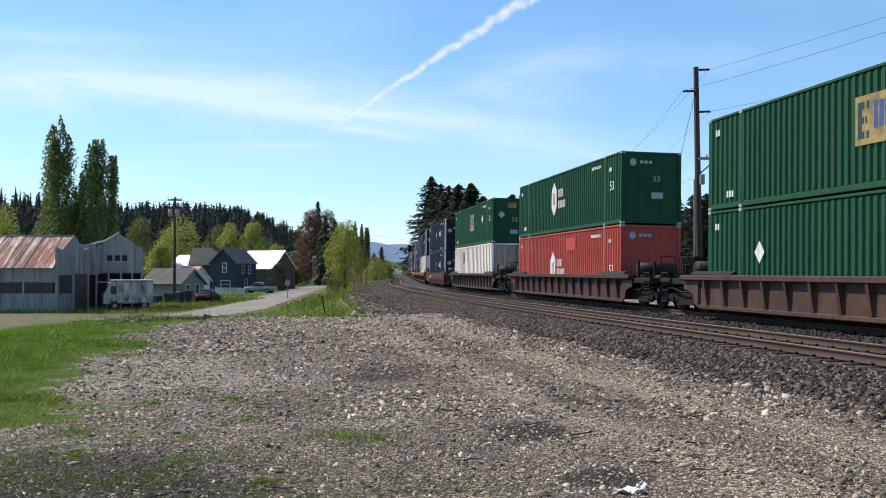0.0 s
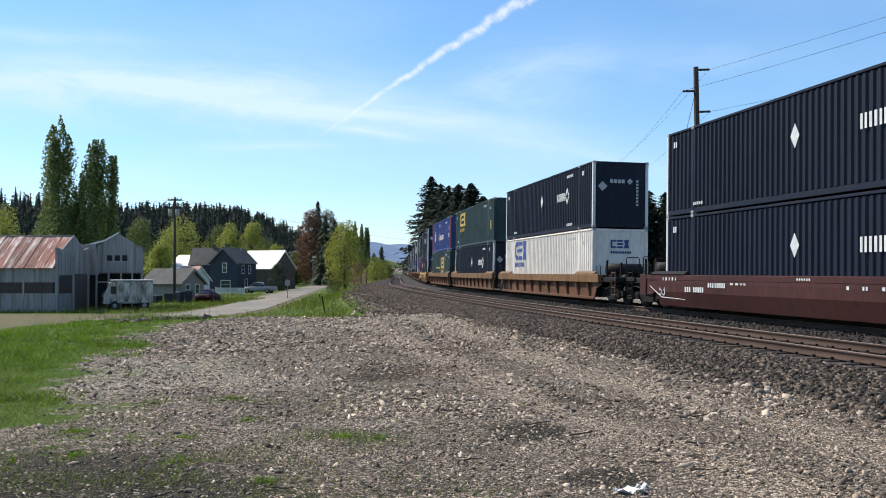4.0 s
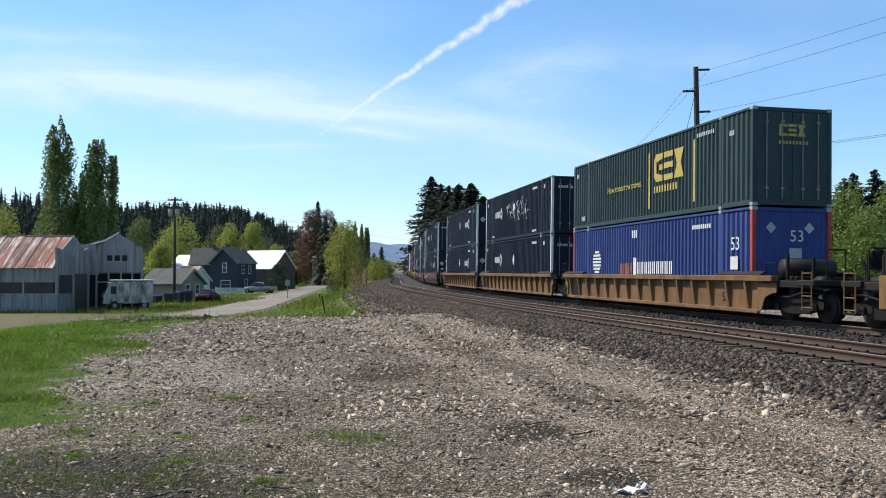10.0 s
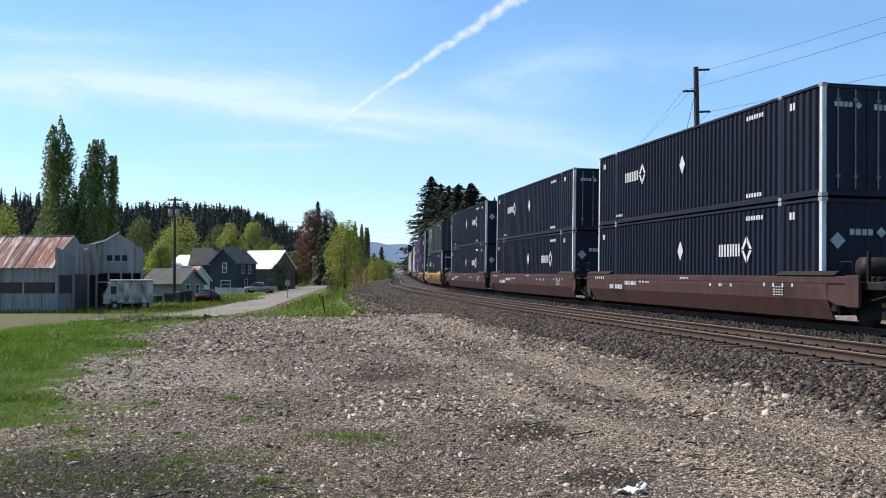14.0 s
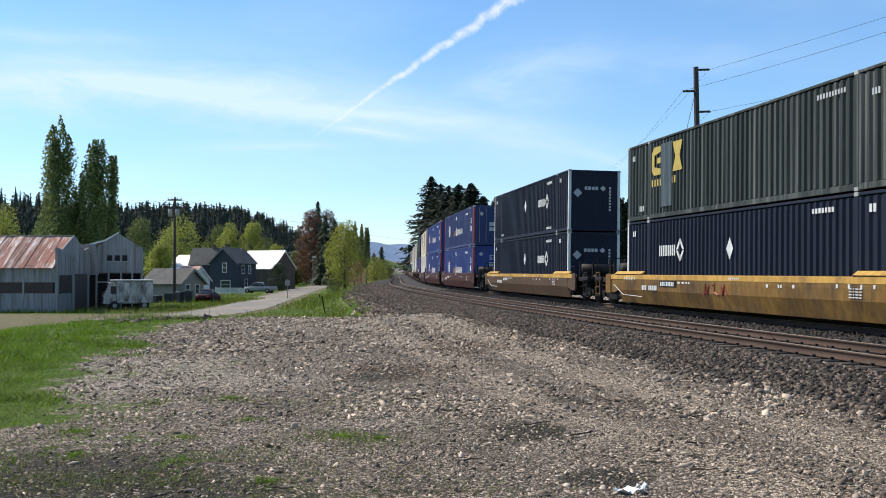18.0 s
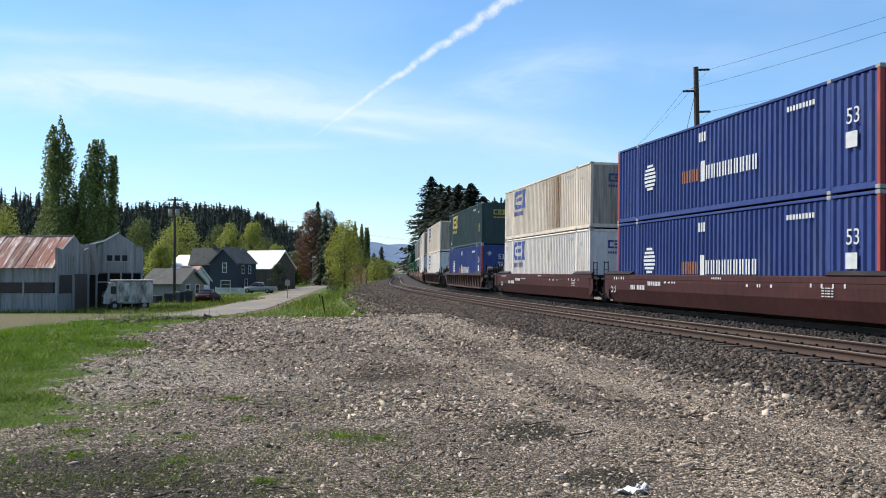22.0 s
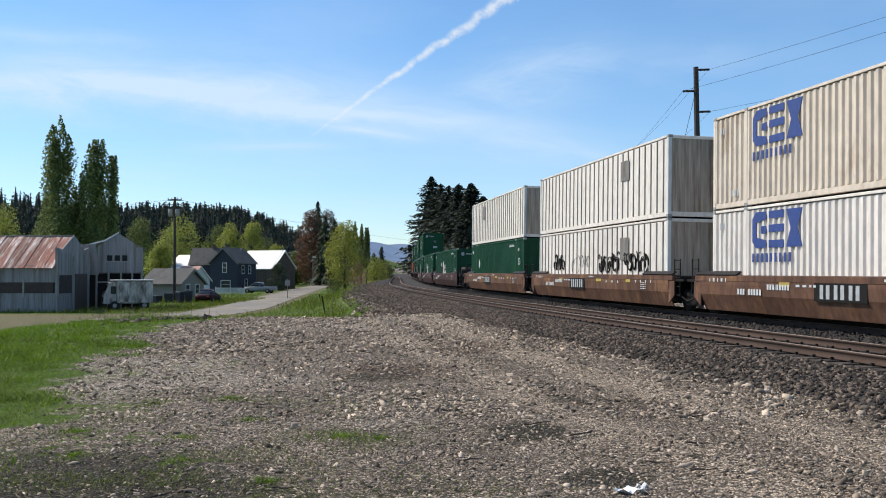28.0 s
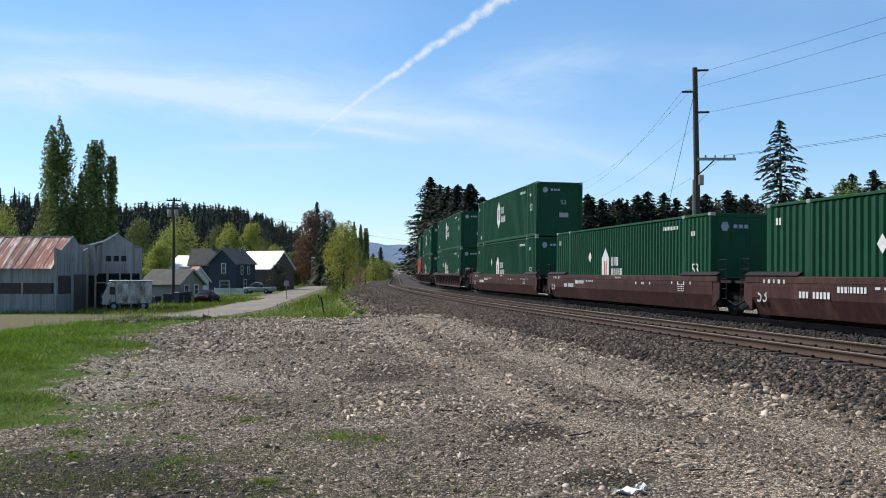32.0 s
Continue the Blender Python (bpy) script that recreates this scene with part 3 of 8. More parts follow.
def track(side, label):
    base = thing("railway_track", label, "railway track", kind="structure")
    for o in (-0.752, 0.752):
        r = part("rail", sweep(RAIL_WEB, side + o, STATIONS, RAIL, M_RAIL, "rail"), M_RAIL, base, "rust-brown steel rail")
        part("rail_head", sweep(RAIL_HEAD, side + o, STATIONS, RAIL, M_RAIL_TOP, "rail_head"), M_RAIL_TOP, r, "rail head polished by wheels")
    rng = random.Random(5)
    tie = Build().box(-1.3, 1.3, -0.115, 0.115, -0.36, -0.172, 0.012).mesh("tie", M_TIE)
    plates = Build()
    rest = Build()
    count = 0
    s = -60.0
    while s < 200:
        x, y, th = track_point(s, side)
        m = pose(x, y, RAIL + rng.uniform(-0.012, 0.0), 0, 0, -math.degrees(th) + rng.uniform(-0.6, 0.6))
        if side == NEAR_TRACK and -25 < s < 100 and count < 290:
            t = part("tie", tie, M_TIE, base)
            t.matrix_basis = m
            count += 1
        else:
            rest.add([tuple(m @ v.co) for v in tie.vertices], [tuple(p.vertices) for p in tie.polygons])
        if s < 60:
            for o in (-0.752, 0.752):
                px, py, _ = track_point(s, side + o)
                for k in (-0.13, 0.13):
                    qx, qy, _ = track_point(s, side + o + k)
                    plates.box(qx - 0.025, qx + 0.025, qy - 0.025, qy + 0.025, RAIL - 0.175, RAIL - 0.125)
        s += 0.53
    tagged(part("far_ties", rest, M_TIE, base), kind="stuff")
    tagged(part("spikes", plates, M_STEEL_DARK, base), kind="stuff")


track(NEAR_TRACK, "empty railway track of brown rails on wooden ties")
track(0.0, "railway track under the freight train")


# ---- containers ----
CL, CW, CH = 16.154, 2.591, 2.97
HALF, WID = CL / 2, CW / 2


def corrugated(x0, x1, y, z0, z1, pitch, depth, out):
    """Corrugated wall along x at y; out: -1 or 1, the way it faces. Depth goes inwards."""
    n = max(2, int(round((x1 - x0) / pitch)))
    p = (x1 - x0) / n
    cols = []
    for i in range(n):
        a = x0 + i * p
        cols += [(a, y), (a + p * 0.32, y), (a + p * 0.5, y - out * depth), (a + p * 0.82, y - out * depth)]
    cols.append((x1, y))
    b = Build()
    verts = [(x, yy, z) for x, yy in cols for z in (z0, z1)]
    faces = []
    for i in range(len(cols) - 1):
        q = (2 * i, 2 * i + 2, 2 * i + 3, 2 * i + 1)
        faces.append(q if out < 0 else q[::-1])
    return b.add(verts, faces)


_text = {}


def lettering(text, height, mat):
    """Flat letters as a mesh in the x-z plane, with its left foot at the origin."""
    key = (text, height, mat.name)
    if key not in _text:
        cu = bpy.data.curves.new("letters", "FONT")
        cu.body, cu.size, cu.extrude = text, height * 1.35, 0.003
        ob = bpy.data.objects.new("letters", cu)
        scene.collection.objects.link(ob)
        dg = bpy.context.evaluated_depsgraph_get()
        me = bpy.data.meshes.new_from_object(ob.evaluated_get(dg))
        bpy.data.objects.remove(ob)
        me.transform(Matrix.Rotation(radians(90), 4, "X"))
        me.materials.clear()
        me.materials.append(mat)
        _text[key] = me
    return _text[key]


def bars(b, x0, z0, widths, height, gap, y=-WID - 0.004, t=0.004, d=1):
    """A row of plain bars, as unreadable writing, on the side wall."""
    x = x0
    for w in widths:
        if w > 0.12 and height < 0.6:
            for u, v in ((0.0, 0.34), (0.62, 0.96)):
                b.box(*sorted((x + d * w * u, x + d * w * v)), y - t, y, z0, z0 + height)
        else:
            b.box(min(x, x + d * w), max(x, x + d * w), y - t, y, z0, z0 + height)
        x += d * (w + gap)


def diamond(b, cx, cz, r, y=-WID - 0.004, k=0.8, t=0.005):
    b.prism([(cx - r * k, cz), (cx, cz - r), (cx + r * k, cz), (cx, cz + r)], "y", y - t, y)


def ring_diamond(b, cx, cz, r, y=-WID - 0.004, t=0.005, w=0.3):
    """An open diamond with notches, drawn as four bent strokes."""
    for sx in (-1, 1):
        for sz in (-1, 1):
            pts = [(cx + sx * r * 0.75, cz + sz * 0.05 * r), (cx + sx * 0.06 * r, cz + sz * r), (cx + sx * 0.06 * r, cz + sz * r * (1 - w * 1.5)), (cx + sx * r * (0.75 - w * 1.1), cz + sz * 0.05 * r)]
            if sx * sz < 0:
                pts = pts[::-1]
            b.prism(pts, "y", y - t, y)


def container(name, label, skin, post=None, upright=None, logos=(), end="plain", sheet_side=False, rods=None):
    """A 53-foot container, base at its origin, front end towards +x; its camera side faces -y."""
    c = thing(name, label, "container")
    post = post or skin
    zb, zt = 0.20, CH - 0.12
    inner = WID - 0.035
    posts = (-6.1, 6.1)
    if sheet_side:
        b = Build()
        b.box(-HALF + 0.12, HALF - 0.12, -WID + 0.03, WID - 0.03, zb, zt)
        part("wall_panel", b, skin, c, "flat sheet walls")
        # posts coloured dark to stand for the shadow lines along them
        for i in range(28):
            x = -HALF + 0.45 + i * (CL - 0.9) / 27
            r = Build()
            r.box(x - 0.035, x + 0.035, -WID - 0.002, -WID + 0.035, zb, zt, 0.008)
            part("wall_post", r, P_SEAM, c)
        r = Build()
        for i in range(28):
            x = -HALF + 0.45 + i * (CL - 0.9) / 27
            r.box(x - 0.035, x + 0.035, WID - 0.035, WID + 0.002, zb, zt)
        tagged(part("rear_posts", r, P_SEAM, c), kind="stuff")
    else:
        for out in (-1, 1):
            b = Build()
            for a, e in ((-HALF + 0.12, -6.19), (-6.01, 6.01), (6.19, HALF - 0.12)):
                b.add(*(lambda q: (q.v, q.f))(corrugated(a, e, out * (WID - 0.006), zb, zt, 0.275, 0.06, out)))
            part("side_wall", b, skin, c, "corrugated side wall")
        for x in posts:
            for out in (-1, 1):
                b = Build()
                y = out * (WID - 0.02)
                b.box(x - 0.085, x + 0.085, min(y, y + out * 0.024), max(y, y + out * 0.024), 0.02, CH - 0.01, 0.008)
                part("lifting_post", b, skin, c)
    # frame: corner posts and rails
    for sx in (-1, 1):
        for sy in (-1, 1):
            b = Build()
            xa, xb = sorted((sx * HALF, sx * (HALF - 0.13)))
            ya, yb = sorted((sy * WID, sy * (WID - 0.13)))
            b.box(xa, xb, ya, yb, 0.02, CH - 0.02, 0.012)
            part("corner_post", b, post if (upright is None or sx in upright) else skin, c)
    for sy in (-1, 1):
        for z0, z1 in ((0.0, 0.19), (CH - 0.12, CH - 0.01)):
            b = Build()
            ya, yb = sorted((sy * (WID - 0.012), sy * (WID - 0.12)))
            b.box(-HALF + 0.13, HALF - 0.13, ya, yb, z0 + 0.03, z1, 0.01)
            part("side_rail", b, skin, c)
    b = Build()
    b.box(-HALF + 0.05, HALF - 0.05, -WID + 0.05, WID - 0.05, CH - 0.07, CH - 0.03)
    part("roof", b, skin, c)
    b = Build()
    b.box(-HALF + 0.05, HALF - 0.05, -WID + 0.05, WID - 0.05, 0.06, 0.14)
    part("floor", b, M_STEEL_DARK, c)
    casting = Build().box(-0.09, 0.09, -0.09, 0.09, 0, 0.11, 0.012).mesh("corner_casting", P_CASTING)
    for x in (-HALF + 0.085, -6.1, 6.1, HALF - 0.085):
        for sy in (-1, 1):
            for z in (0.0, CH - 0.11):
                if sheet_side and abs(x) < 7:
                    continue
                part("corner_casting", casting, None, c, "steel corner casting").location = (x, sy * (WID - 0.083), z)
    # ends
    for sx in (-1, 1):
        b = Build()
        x = sx * (HALF - 0.05)
        doors = (end == "doors") == (sx > 0)
        if doors:
            for ya, yb in ((-WID + 0.13, -0.01), (0.01, WID - 0.13)):
                b = Build()
                b.box(min(x, x + sx * 0.03), max(x, x + sx * 0.03), ya, yb, 0.2, CH - 0.14, 0.008)
                d = part("door", b, skin, c, "end door leaf")
                for fy in (0.28, 0.72):
                    y = ya + (yb - ya) * fy
                    part("lock_rod", Build().rod((x + sx * 0.05, y, 0.22), (x + sx * 0.05, y, CH - 0.16), 0.022, 6), rods or P_SEAM, d, "vertical locking rod")
                    for z in (0.5, 2.5):
                        part("rod_bracket", Build().box(min(x, x + sx * 0.08), max(x, x + sx * 0.08), y - 0.05, y + 0.05, z, z + 0.07), rods or P_SEAM, d)
        else:
            line = [(x, -WID + 0.13)]
            for i in range(5):
                y = -1.0 + i * 0.5
                line += [(x + sx * 0.02, y - 0.05), (x + sx * 0.036, y - 0.03), (x + sx * 0.036, y + 0.03), (x + sx * 0.02, y + 0.05)]
            line += [(x, WID - 0.13)]
            b.prism((line + [(x - sx * 0.02, WID - 0.13), (x - sx * 0.02, -WID + 0.13)])[::sx], "z", 0.2, CH - 0.14)
            part("end_wall", b, P_GRIMY if skin is P_CREAM or sheet_side else skin, c, "end wall with shallow ribs")
        h = Build()
        h.box(min(sx * HALF, sx * (HALF - 0.1)), max(sx * HALF, sx * (HALF - 0.1)), -WID + 0.13, WID - 0.13, CH - 0.14, CH - 0.02, 0.01)
        part("header", h, skin, c)
        h = Build()
        h.box(min(sx * HALF, sx * (HALF - 0.1)), max(sx * HALF, sx * (HALF - 0.1)), -WID + 0.13, WID - 0.13, 0.03, 0.2, 0.01)
        part("threshold", h, skin, c)
    for kind, fn, mat_ in logos:
        b = Build()
        fn(b)
        mark = part(kind, b, mat_, c)
        if kind in ("number_marking", "spray_tag", "name_marking", "graffiti", "front_badge", "front_name", "front_code", "name_mark", "globe_mark", "name_front", "logo_strokes", "logo_stroke", "shield_strokes"):
            tagged(mark, kind="stuff")
    return c


def add_53(c, x, z, h=0.34, mat=None, front=False):
    me = lettering("53", h, mat or M_WHITE_MARK)
    ob = part("size_number", me, None, c)
    if front:
        ob.matrix_basis = Matrix.Translation((HALF + 0.012, x, z)) @ Matrix.Rotation(radians(90), 4, "Z")
    else:
        ob.matrix_basis = Matrix.Translation((x, -WID - 0.006, z))
    return ob


FX = HALF + 0.004     # plane of the front end's writing


def fbars(b, y0, z0, widths, height, gap):
    y = y0
    for w in widths:
        b.box(FX, FX + 0.005, y, y + w, z0, z0 + height)
        y += w + gap


def fdiamond(b, cy, cz, r):
    b.prism([(cy - r, cz), (cy, cz - r), (cy + r, cz), (cy, cz + r)], "x", FX, FX + 0.005)


def hexmark(b, cx, cz, w, h):
    """An upright pointed shield."""
    b.prism([(cx - w, cz - h * 0.5), (cx, cz - h), (cx + w, cz - h * 0.5), (cx + w, cz + h * 0.5), (cx, cz + h), (cx - w, cz + h * 0.5)], "y", -WID - 0.009, -WID - 0.004)


def strokes_h(b, cx, cz, w, h):
    for x in (cx - w * 0.62, cx + w * 0.2):
        b.box(x, x + w * 0.42, -WID - 0.014, -WID - 0.009, cz - h, cz + h)


def number_rows(b):
    bars(b, 4.5, 2.52, (0.08,) * 4 + (0.07,) * 6, 0.13, 0.05)
    bars(b, 6.7, 2.25, (0.07, 0.07, 0.07), 0.16, 0.04)
    bars(b, -7.6, 2.35, (0.1, 0.1), 0.2, 0.05)
    bars(b, -6.9, 0.35, (0.1, 0.1, 0.1), 0.2, 0.05)


def make_kinds():
    k = {}
    hub = [("shield", lambda b: hexmark(b, -1.2, 1.7, 0.42, 0.85), M_WHITE_MARK), ("shield_strokes", lambda b: strokes_h(b, -1.2, 1.7, 0.24, 0.30), M_RED_MARK),
           ("name_marking", lambda b: (bars(b, -0.5, 1.75, (0.2, 0.18, 0.2), 0.4, 0.08), bars(b, -0.5, 1.2, (0.2, 0.14, 0.17, 0.17, 0.18), 0.38, 0.07)), M_WHITE_MARK),
           ("number_marking", number_rows, M_WHITE_MARK), ("front_badge", lambda b: (b.prism([(-0.8 + 0.15 * math.cos(i * math.pi / 3), 2.52 + 0.17 * math.sin(i * math.pi / 3)) for i in range(6)], "x", FX, FX + 0.005), fbars(b, -0.5, 2.47, (0.13, 0.15, 0.13), 0.12, 0.05)), M_GREY_MARK),
           ("front_plate", lambda b: b.box(FX, FX + 0.005, 0.0, 0.5, 1.05, 1.3), M_GREY_MARK)]
    low = [("shield", lambda b: hexmark(b, -1.3, 1.2, 0.42, 0.85), M_WHITE_MARK), ("shield_strokes", lambda b: strokes_h(b, -1.3, 1.2, 0.24, 0.30), M_RED_MARK),
           ("name_marking", lambda b: (bars(b, -0.6, 1.3, (0.2, 0.18, 0.2), 0.36, 0.08), bars(b, -0.6, 0.85, (0.2, 0.14, 0.17, 0.17, 0.18), 0.34, 0.07)), M_WHITE_MARK)] + hub[3:5]
    k["hub"] = container("shipping_container", "green corrugated container with a white shield mark", P_GREEN, logos=hub)
    k["hub_low"] = container("shipping_container", "green corrugated container with a white house-shaped mark", P_GREEN, logos=low + [("small_diamond", lambda b: diamond(b, -3.2, 1.7, 0.24), M_WHITE_MARK)])
    k["hub_red"] = container("shipping_container", "faded red corrugated container with a white house-shaped mark", P_RED, logos=low + [("patch", lambda b: b.box(0.9, 2.3, -WID - 0.008, -WID - 0.003, 2.05, 2.65), M_RED_MARK)])
    panel = [("logo_panel", lambda b: b.box(-0.7, 0.85, -WID - 0.008, -WID - 0.004, 1.1, 2.3), M_OCHRE),
           ("logo_strokes", lambda b: (b.box(-0.6, -0.45, -WID - 0.013, -WID - 0.009, 1.25, 2.15), bars(b, -0.45, 1.97, (0.28,), 0.18, 0.1, -WID - 0.009), bars(b, -0.45, 1.62, (0.2,), 0.16, 0.1, -WID - 0.009), bars(b, -0.45, 1.25, (0.28,), 0.18, 0.1, -WID - 0.009)), P_DARKGREEN),
           ("logo_stroke", lambda b: bars(b, 0.0, 1.45, (0.13, 0.16, 0.13, 0.16), 0.65, 0.05, -WID - 0.009), M_BLUE_MARK),
           ("small_diamond", lambda b: diamond(b, 4.3, 1.75, 0.32), M_WHITE_MARK), ("number_marking", number_rows, M_WHITE_MARK),
           ("front_diamond", lambda b: fdiamond(b, -0.7, 1.85, 0.24), M_GREY_MARK), ("front_panel_mark", lambda b: b.box(FX, FX + 0.005, -0.3, 0.3, 2.3, 2.65), M_OCHRE), ("front_plate", lambda b: b.box(FX, FX + 0.005, -0.1, 0.4, 0.6, 0.85), M_GREY_MARK)]
    k["panelled"] = container("shipping_container", "green corrugated container with a yellow logo panel", P_GREEN, logos=panel)
    k["green"] = container("shipping_container", "green corrugated container with a small white diamond", P_GREEN, logos=[("small_diamond", lambda b: diamond(b, -5.0, 1.6, 0.33), M_WHITE_MARK), ("number_marking", number_rows, M_WHITE_MARK)])
    for key in ("hub", "hub_low", "hub_red", "panelled", "green"):
        add_53(k[key], 6.75, 1.45, 0.4) if key in ("hub", "panelled", "green") else add_53(k[key], 6.75, 0.95, 0.4)
    add_53(k["hub"], 0.05, 1.75, 0.25, M_GREY_MARK, True)
    add_53(k["panelled"], 0.0, 1.4, 0.3, M_GREY_MARK, True)

    def navybox_name(b, cx, cz, s=1.0):
        bars(b, cx, cz, (0.26, 0.30, 0.26, 0.26), 0.38, 0.07)
        ring_diamond(b, cx + 1.68, cz + 0.19, 0.40)

    navy_front = [("front_diamond", lambda b: fdiamond(b, -0.85, 1.85, 0.22), M_GREY_MARK), ("front_name", lambda b: (fbars(b, -0.5, 2.0, (0.13, 0.15, 0.13, 0.14), 0.16, 0.04), fdiamond(b, 0.42, 2.08, 0.14)), M_GREY_MARK),
                  ("front_code", lambda b: [b.box(FX, FX + 0.005, 0.72, 0.82, 1.0 + 0.15 * i, 1.1 + 0.15 * i) for i in range(8)], M_GREY_MARK)]
    side_marks = ("number_marking", lambda b: (bars(b, 4.3, 2.55, (0.09,) * 7, 0.13, 0.05), bars(b, 4.3, 0.24, (0.09,) * 6, 0.12, 0.06), bars(b, -6.0, 0.28, (0.08,) * 5, 0.10, 0.06), bars(b, 6.6, 2.45, (0.1, 0.1), 0.2, 0.05), bars(b, -7.5, 2.4, (0.1, 0.1), 0.2, 0.05)), M_WHITE_MARK)
    # name towards the front end, or (turned) towards the rear
    k["navybox"] = container("shipping_container", "navy corrugated container with white front posts and diamond marks", P_NAVY, P_POST, None,
                          [("name_mark", lambda b: navybox_name(b, 2.65, 1.5), M_WHITE_MARK), ("small_diamond", lambda b: diamond(b, -0.1, 1.75, 0.34, k=0.62), M_WHITE_MARK), side_marks] + navy_front)
    k["navybox_turned"] = container("shipping_container", "navy corrugated container with its doors leading", P_NAVY, P_POST, None,
                                 [("name_mark", lambda b: navybox_name(b, -5.1, 1.6), M_WHITE_MARK), ("small_diamond", lambda b: diamond(b, 0.0, 1.75, 0.34, k=0.62), M_WHITE_MARK), side_marks, ("front_name", lambda b: (fbars(b, -0.95, 2.35, (0.1, 0.12, 0.1, 0.11), 0.13, 0.03), fdiamond(b, -0.25, 2.4, 0.1), fbars(b, 0.2, 2.3, (0.1, 0.1, 0.1, 0.1), 0.15, 0.04)), M_GREY_MARK)], "doors")

    def scrawl(b):
        r = random.Random(3)
        for j in range(30):
            cx, cz, s = -1.8 + j * 0.18 + r.uniform(-0.1, 0.1), 1.75 + r.uniform(-0.5, 0.5), r.uniform(0.10, 0.34)
            n = r.randrange(5, 11)
            a0, step, squash, lean = r.uniform(0, 6), r.choice((-1, 1)) * r.uniform(0.3, 0.6), r.uniform(0.5, 1.5), r.uniform(-0.5, 0.5)
            path = []
            for i in range(n):
                a = a0 + i * step
                z = s * squash * math.sin(a)
                path.append((cx + s * math.cos(a) + lean * z, -WID - 0.008, cz + z))
            b.tube(path, r.uniform(0.010, 0.018), 4)
    k["navybox_scrawled"] = container("shipping_container", "navy corrugated container scrawled with white graffiti", P_NAVY, P_POST, None,
                                   [("name_mark", lambda b: navybox_name(b, -5.1, 1.5), M_WHITE_MARK), ("graffiti", scrawl, M_WHITE_MARK), ("small_diamond", lambda b: diamond(b, 0.0, 1.9, 0.33, k=0.62), M_WHITE_MARK), side_marks] + k_front_turned(), "doors")

    def block_name(b, cx, cz, s, y=-WID - 0.004):
        """Three bold blocks with notches."""
        w, h, t = 0.78 * s, 1.08 * s, 0.22 * s
        k = 0.2 * s
        b.prism([(cx + k, cz), (cx + w, cz), (cx + w, cz + t), (cx + t, cz + t + 0.1 * s), (cx + t, cz + h - t - 0.1 * s), (cx + w, cz + h - t), (cx + w, cz + h), (cx + k, cz + h), (cx, cz + h - k), (cx, cz + k)], "y", y - 0.005, y)
        b.box(cx + w * 0.62, cx + w, y - 0.005, y, cz + h * 0.40, cz + h * 0.60)
        x = cx + w + 0.12 * s
        for z in (cz, cz + h * 0.42, cz + h - t):
            b.box(x, x + w, y - 0.005, y, z, z + t)
        x += w + 0.12 * s
        b.prism([(x, cz), (x + w, cz), (x + w * 0.72, cz + h / 2), (x + w, cz + h), (x, cz + h), (x + w * 0.28, cz + h / 2)], "y", y - 0.005, y)
        bars(b, cx, cz - 0.42 * s, (0.12 * s,) * 9, 0.26 * s, 0.12 * s, y)

    def fblock(b, cy, cz, s=0.36):
        w, t = 0.74 * s, 0.22 * s
        y = cy
        for u0, u1, v0, v1 in ((0, t, 0, s), (t, w, 0, t), (t, w, s - t, s)):
            b.box(FX, FX + 0.005, y + u0, y + u1, cz + v0, cz + v1)
        y += w + 0.1 * s
        for u0, u1, v0, v1 in ((0, w, 0, t), (0, w, 0.4 * s, 0.4 * s + t), (0, w, s - t, s)):
            b.box(FX, FX + 0.005, y + u0, y + u1, cz + v0, cz + v1)
        y += w + 0.1 * s
        b.prism([(y, cz), (y + w, cz), (y + w * 0.72, cz + s / 2), (y + w, cz + s), (y, cz + s), (y + w * 0.28, cz + s / 2)], "x", FX, FX + 0.005)
        fbars(b, cy, cz - 0.24, (0.07,) * 9, 0.1, 0.04)
    boldbox_front = lambda m: [("front_name", lambda b: fblock(b, -0.45, 2.1), m)]
    k["boldbox_dark"] = container("shipping_container", "dark green corrugated container with a bold yellow mark", P_DARKGREEN, logos=[("name_mark", lambda b: block_name(b, -5.8, 1.65, 0.97), M_YELLOW_MARK), ("number_marking", number_rows, M_GREY_MARK), ("yellow_tag", lambda b: b.box(7.0, 7.25, -WID - 0.009, -WID - 0.004, 0.9, 1.5), M_YELLOW_MARK)] + boldbox_front(M_YELLOW_MARK))
    k["boldbox_faded"] = container("shipping_container", "weathered grey-green container with a worn yellow mark", P_FADED, logos=[("name_mark", lambda b: (block_name(b, -5.8, 1.6, 0.97)), M_YELLOW_MARK), ("worn_patch", lambda b: b.box(-5.0, -4.1, -WID - 0.018, -WID - 0.010, 0.4, 2.7), M_PATCH), ("number_marking", number_rows, M_GREY_MARK)] + boldbox_front(M_YELLOW_MARK))
    k["boldbox_middle"] = container("shipping_container", "dark green corrugated container with a framed yellow mark amidships", P_DARKGREEN, logos=[("name_mark", lambda b: (block_name(b, 1.05, 1.35, 0.95), b.box(0.55, 0.68, -WID - 0.009, -WID - 0.004, 0.4, 2.5), b.box(4.25, 4.38, -WID - 0.009, -WID - 0.004, 0.4, 2.5)), M_YELLOW_MARK), ("number_marking", number_rows, M_GREY_MARK)] + boldbox_front(M_YELLOW_MARK), end="doors")
    k["boldbox_white"] = container("shipping_container", "white corrugated container with a bold blue mark", P_WHITE, logos=[("name_mark", lambda b: block_name(b, -5.7, 1.72, 0.97), M_BLUE_MARK), ("number_marking", number_rows, M_GREY_MARK)] + boldbox_front(M_BLUE_MARK))
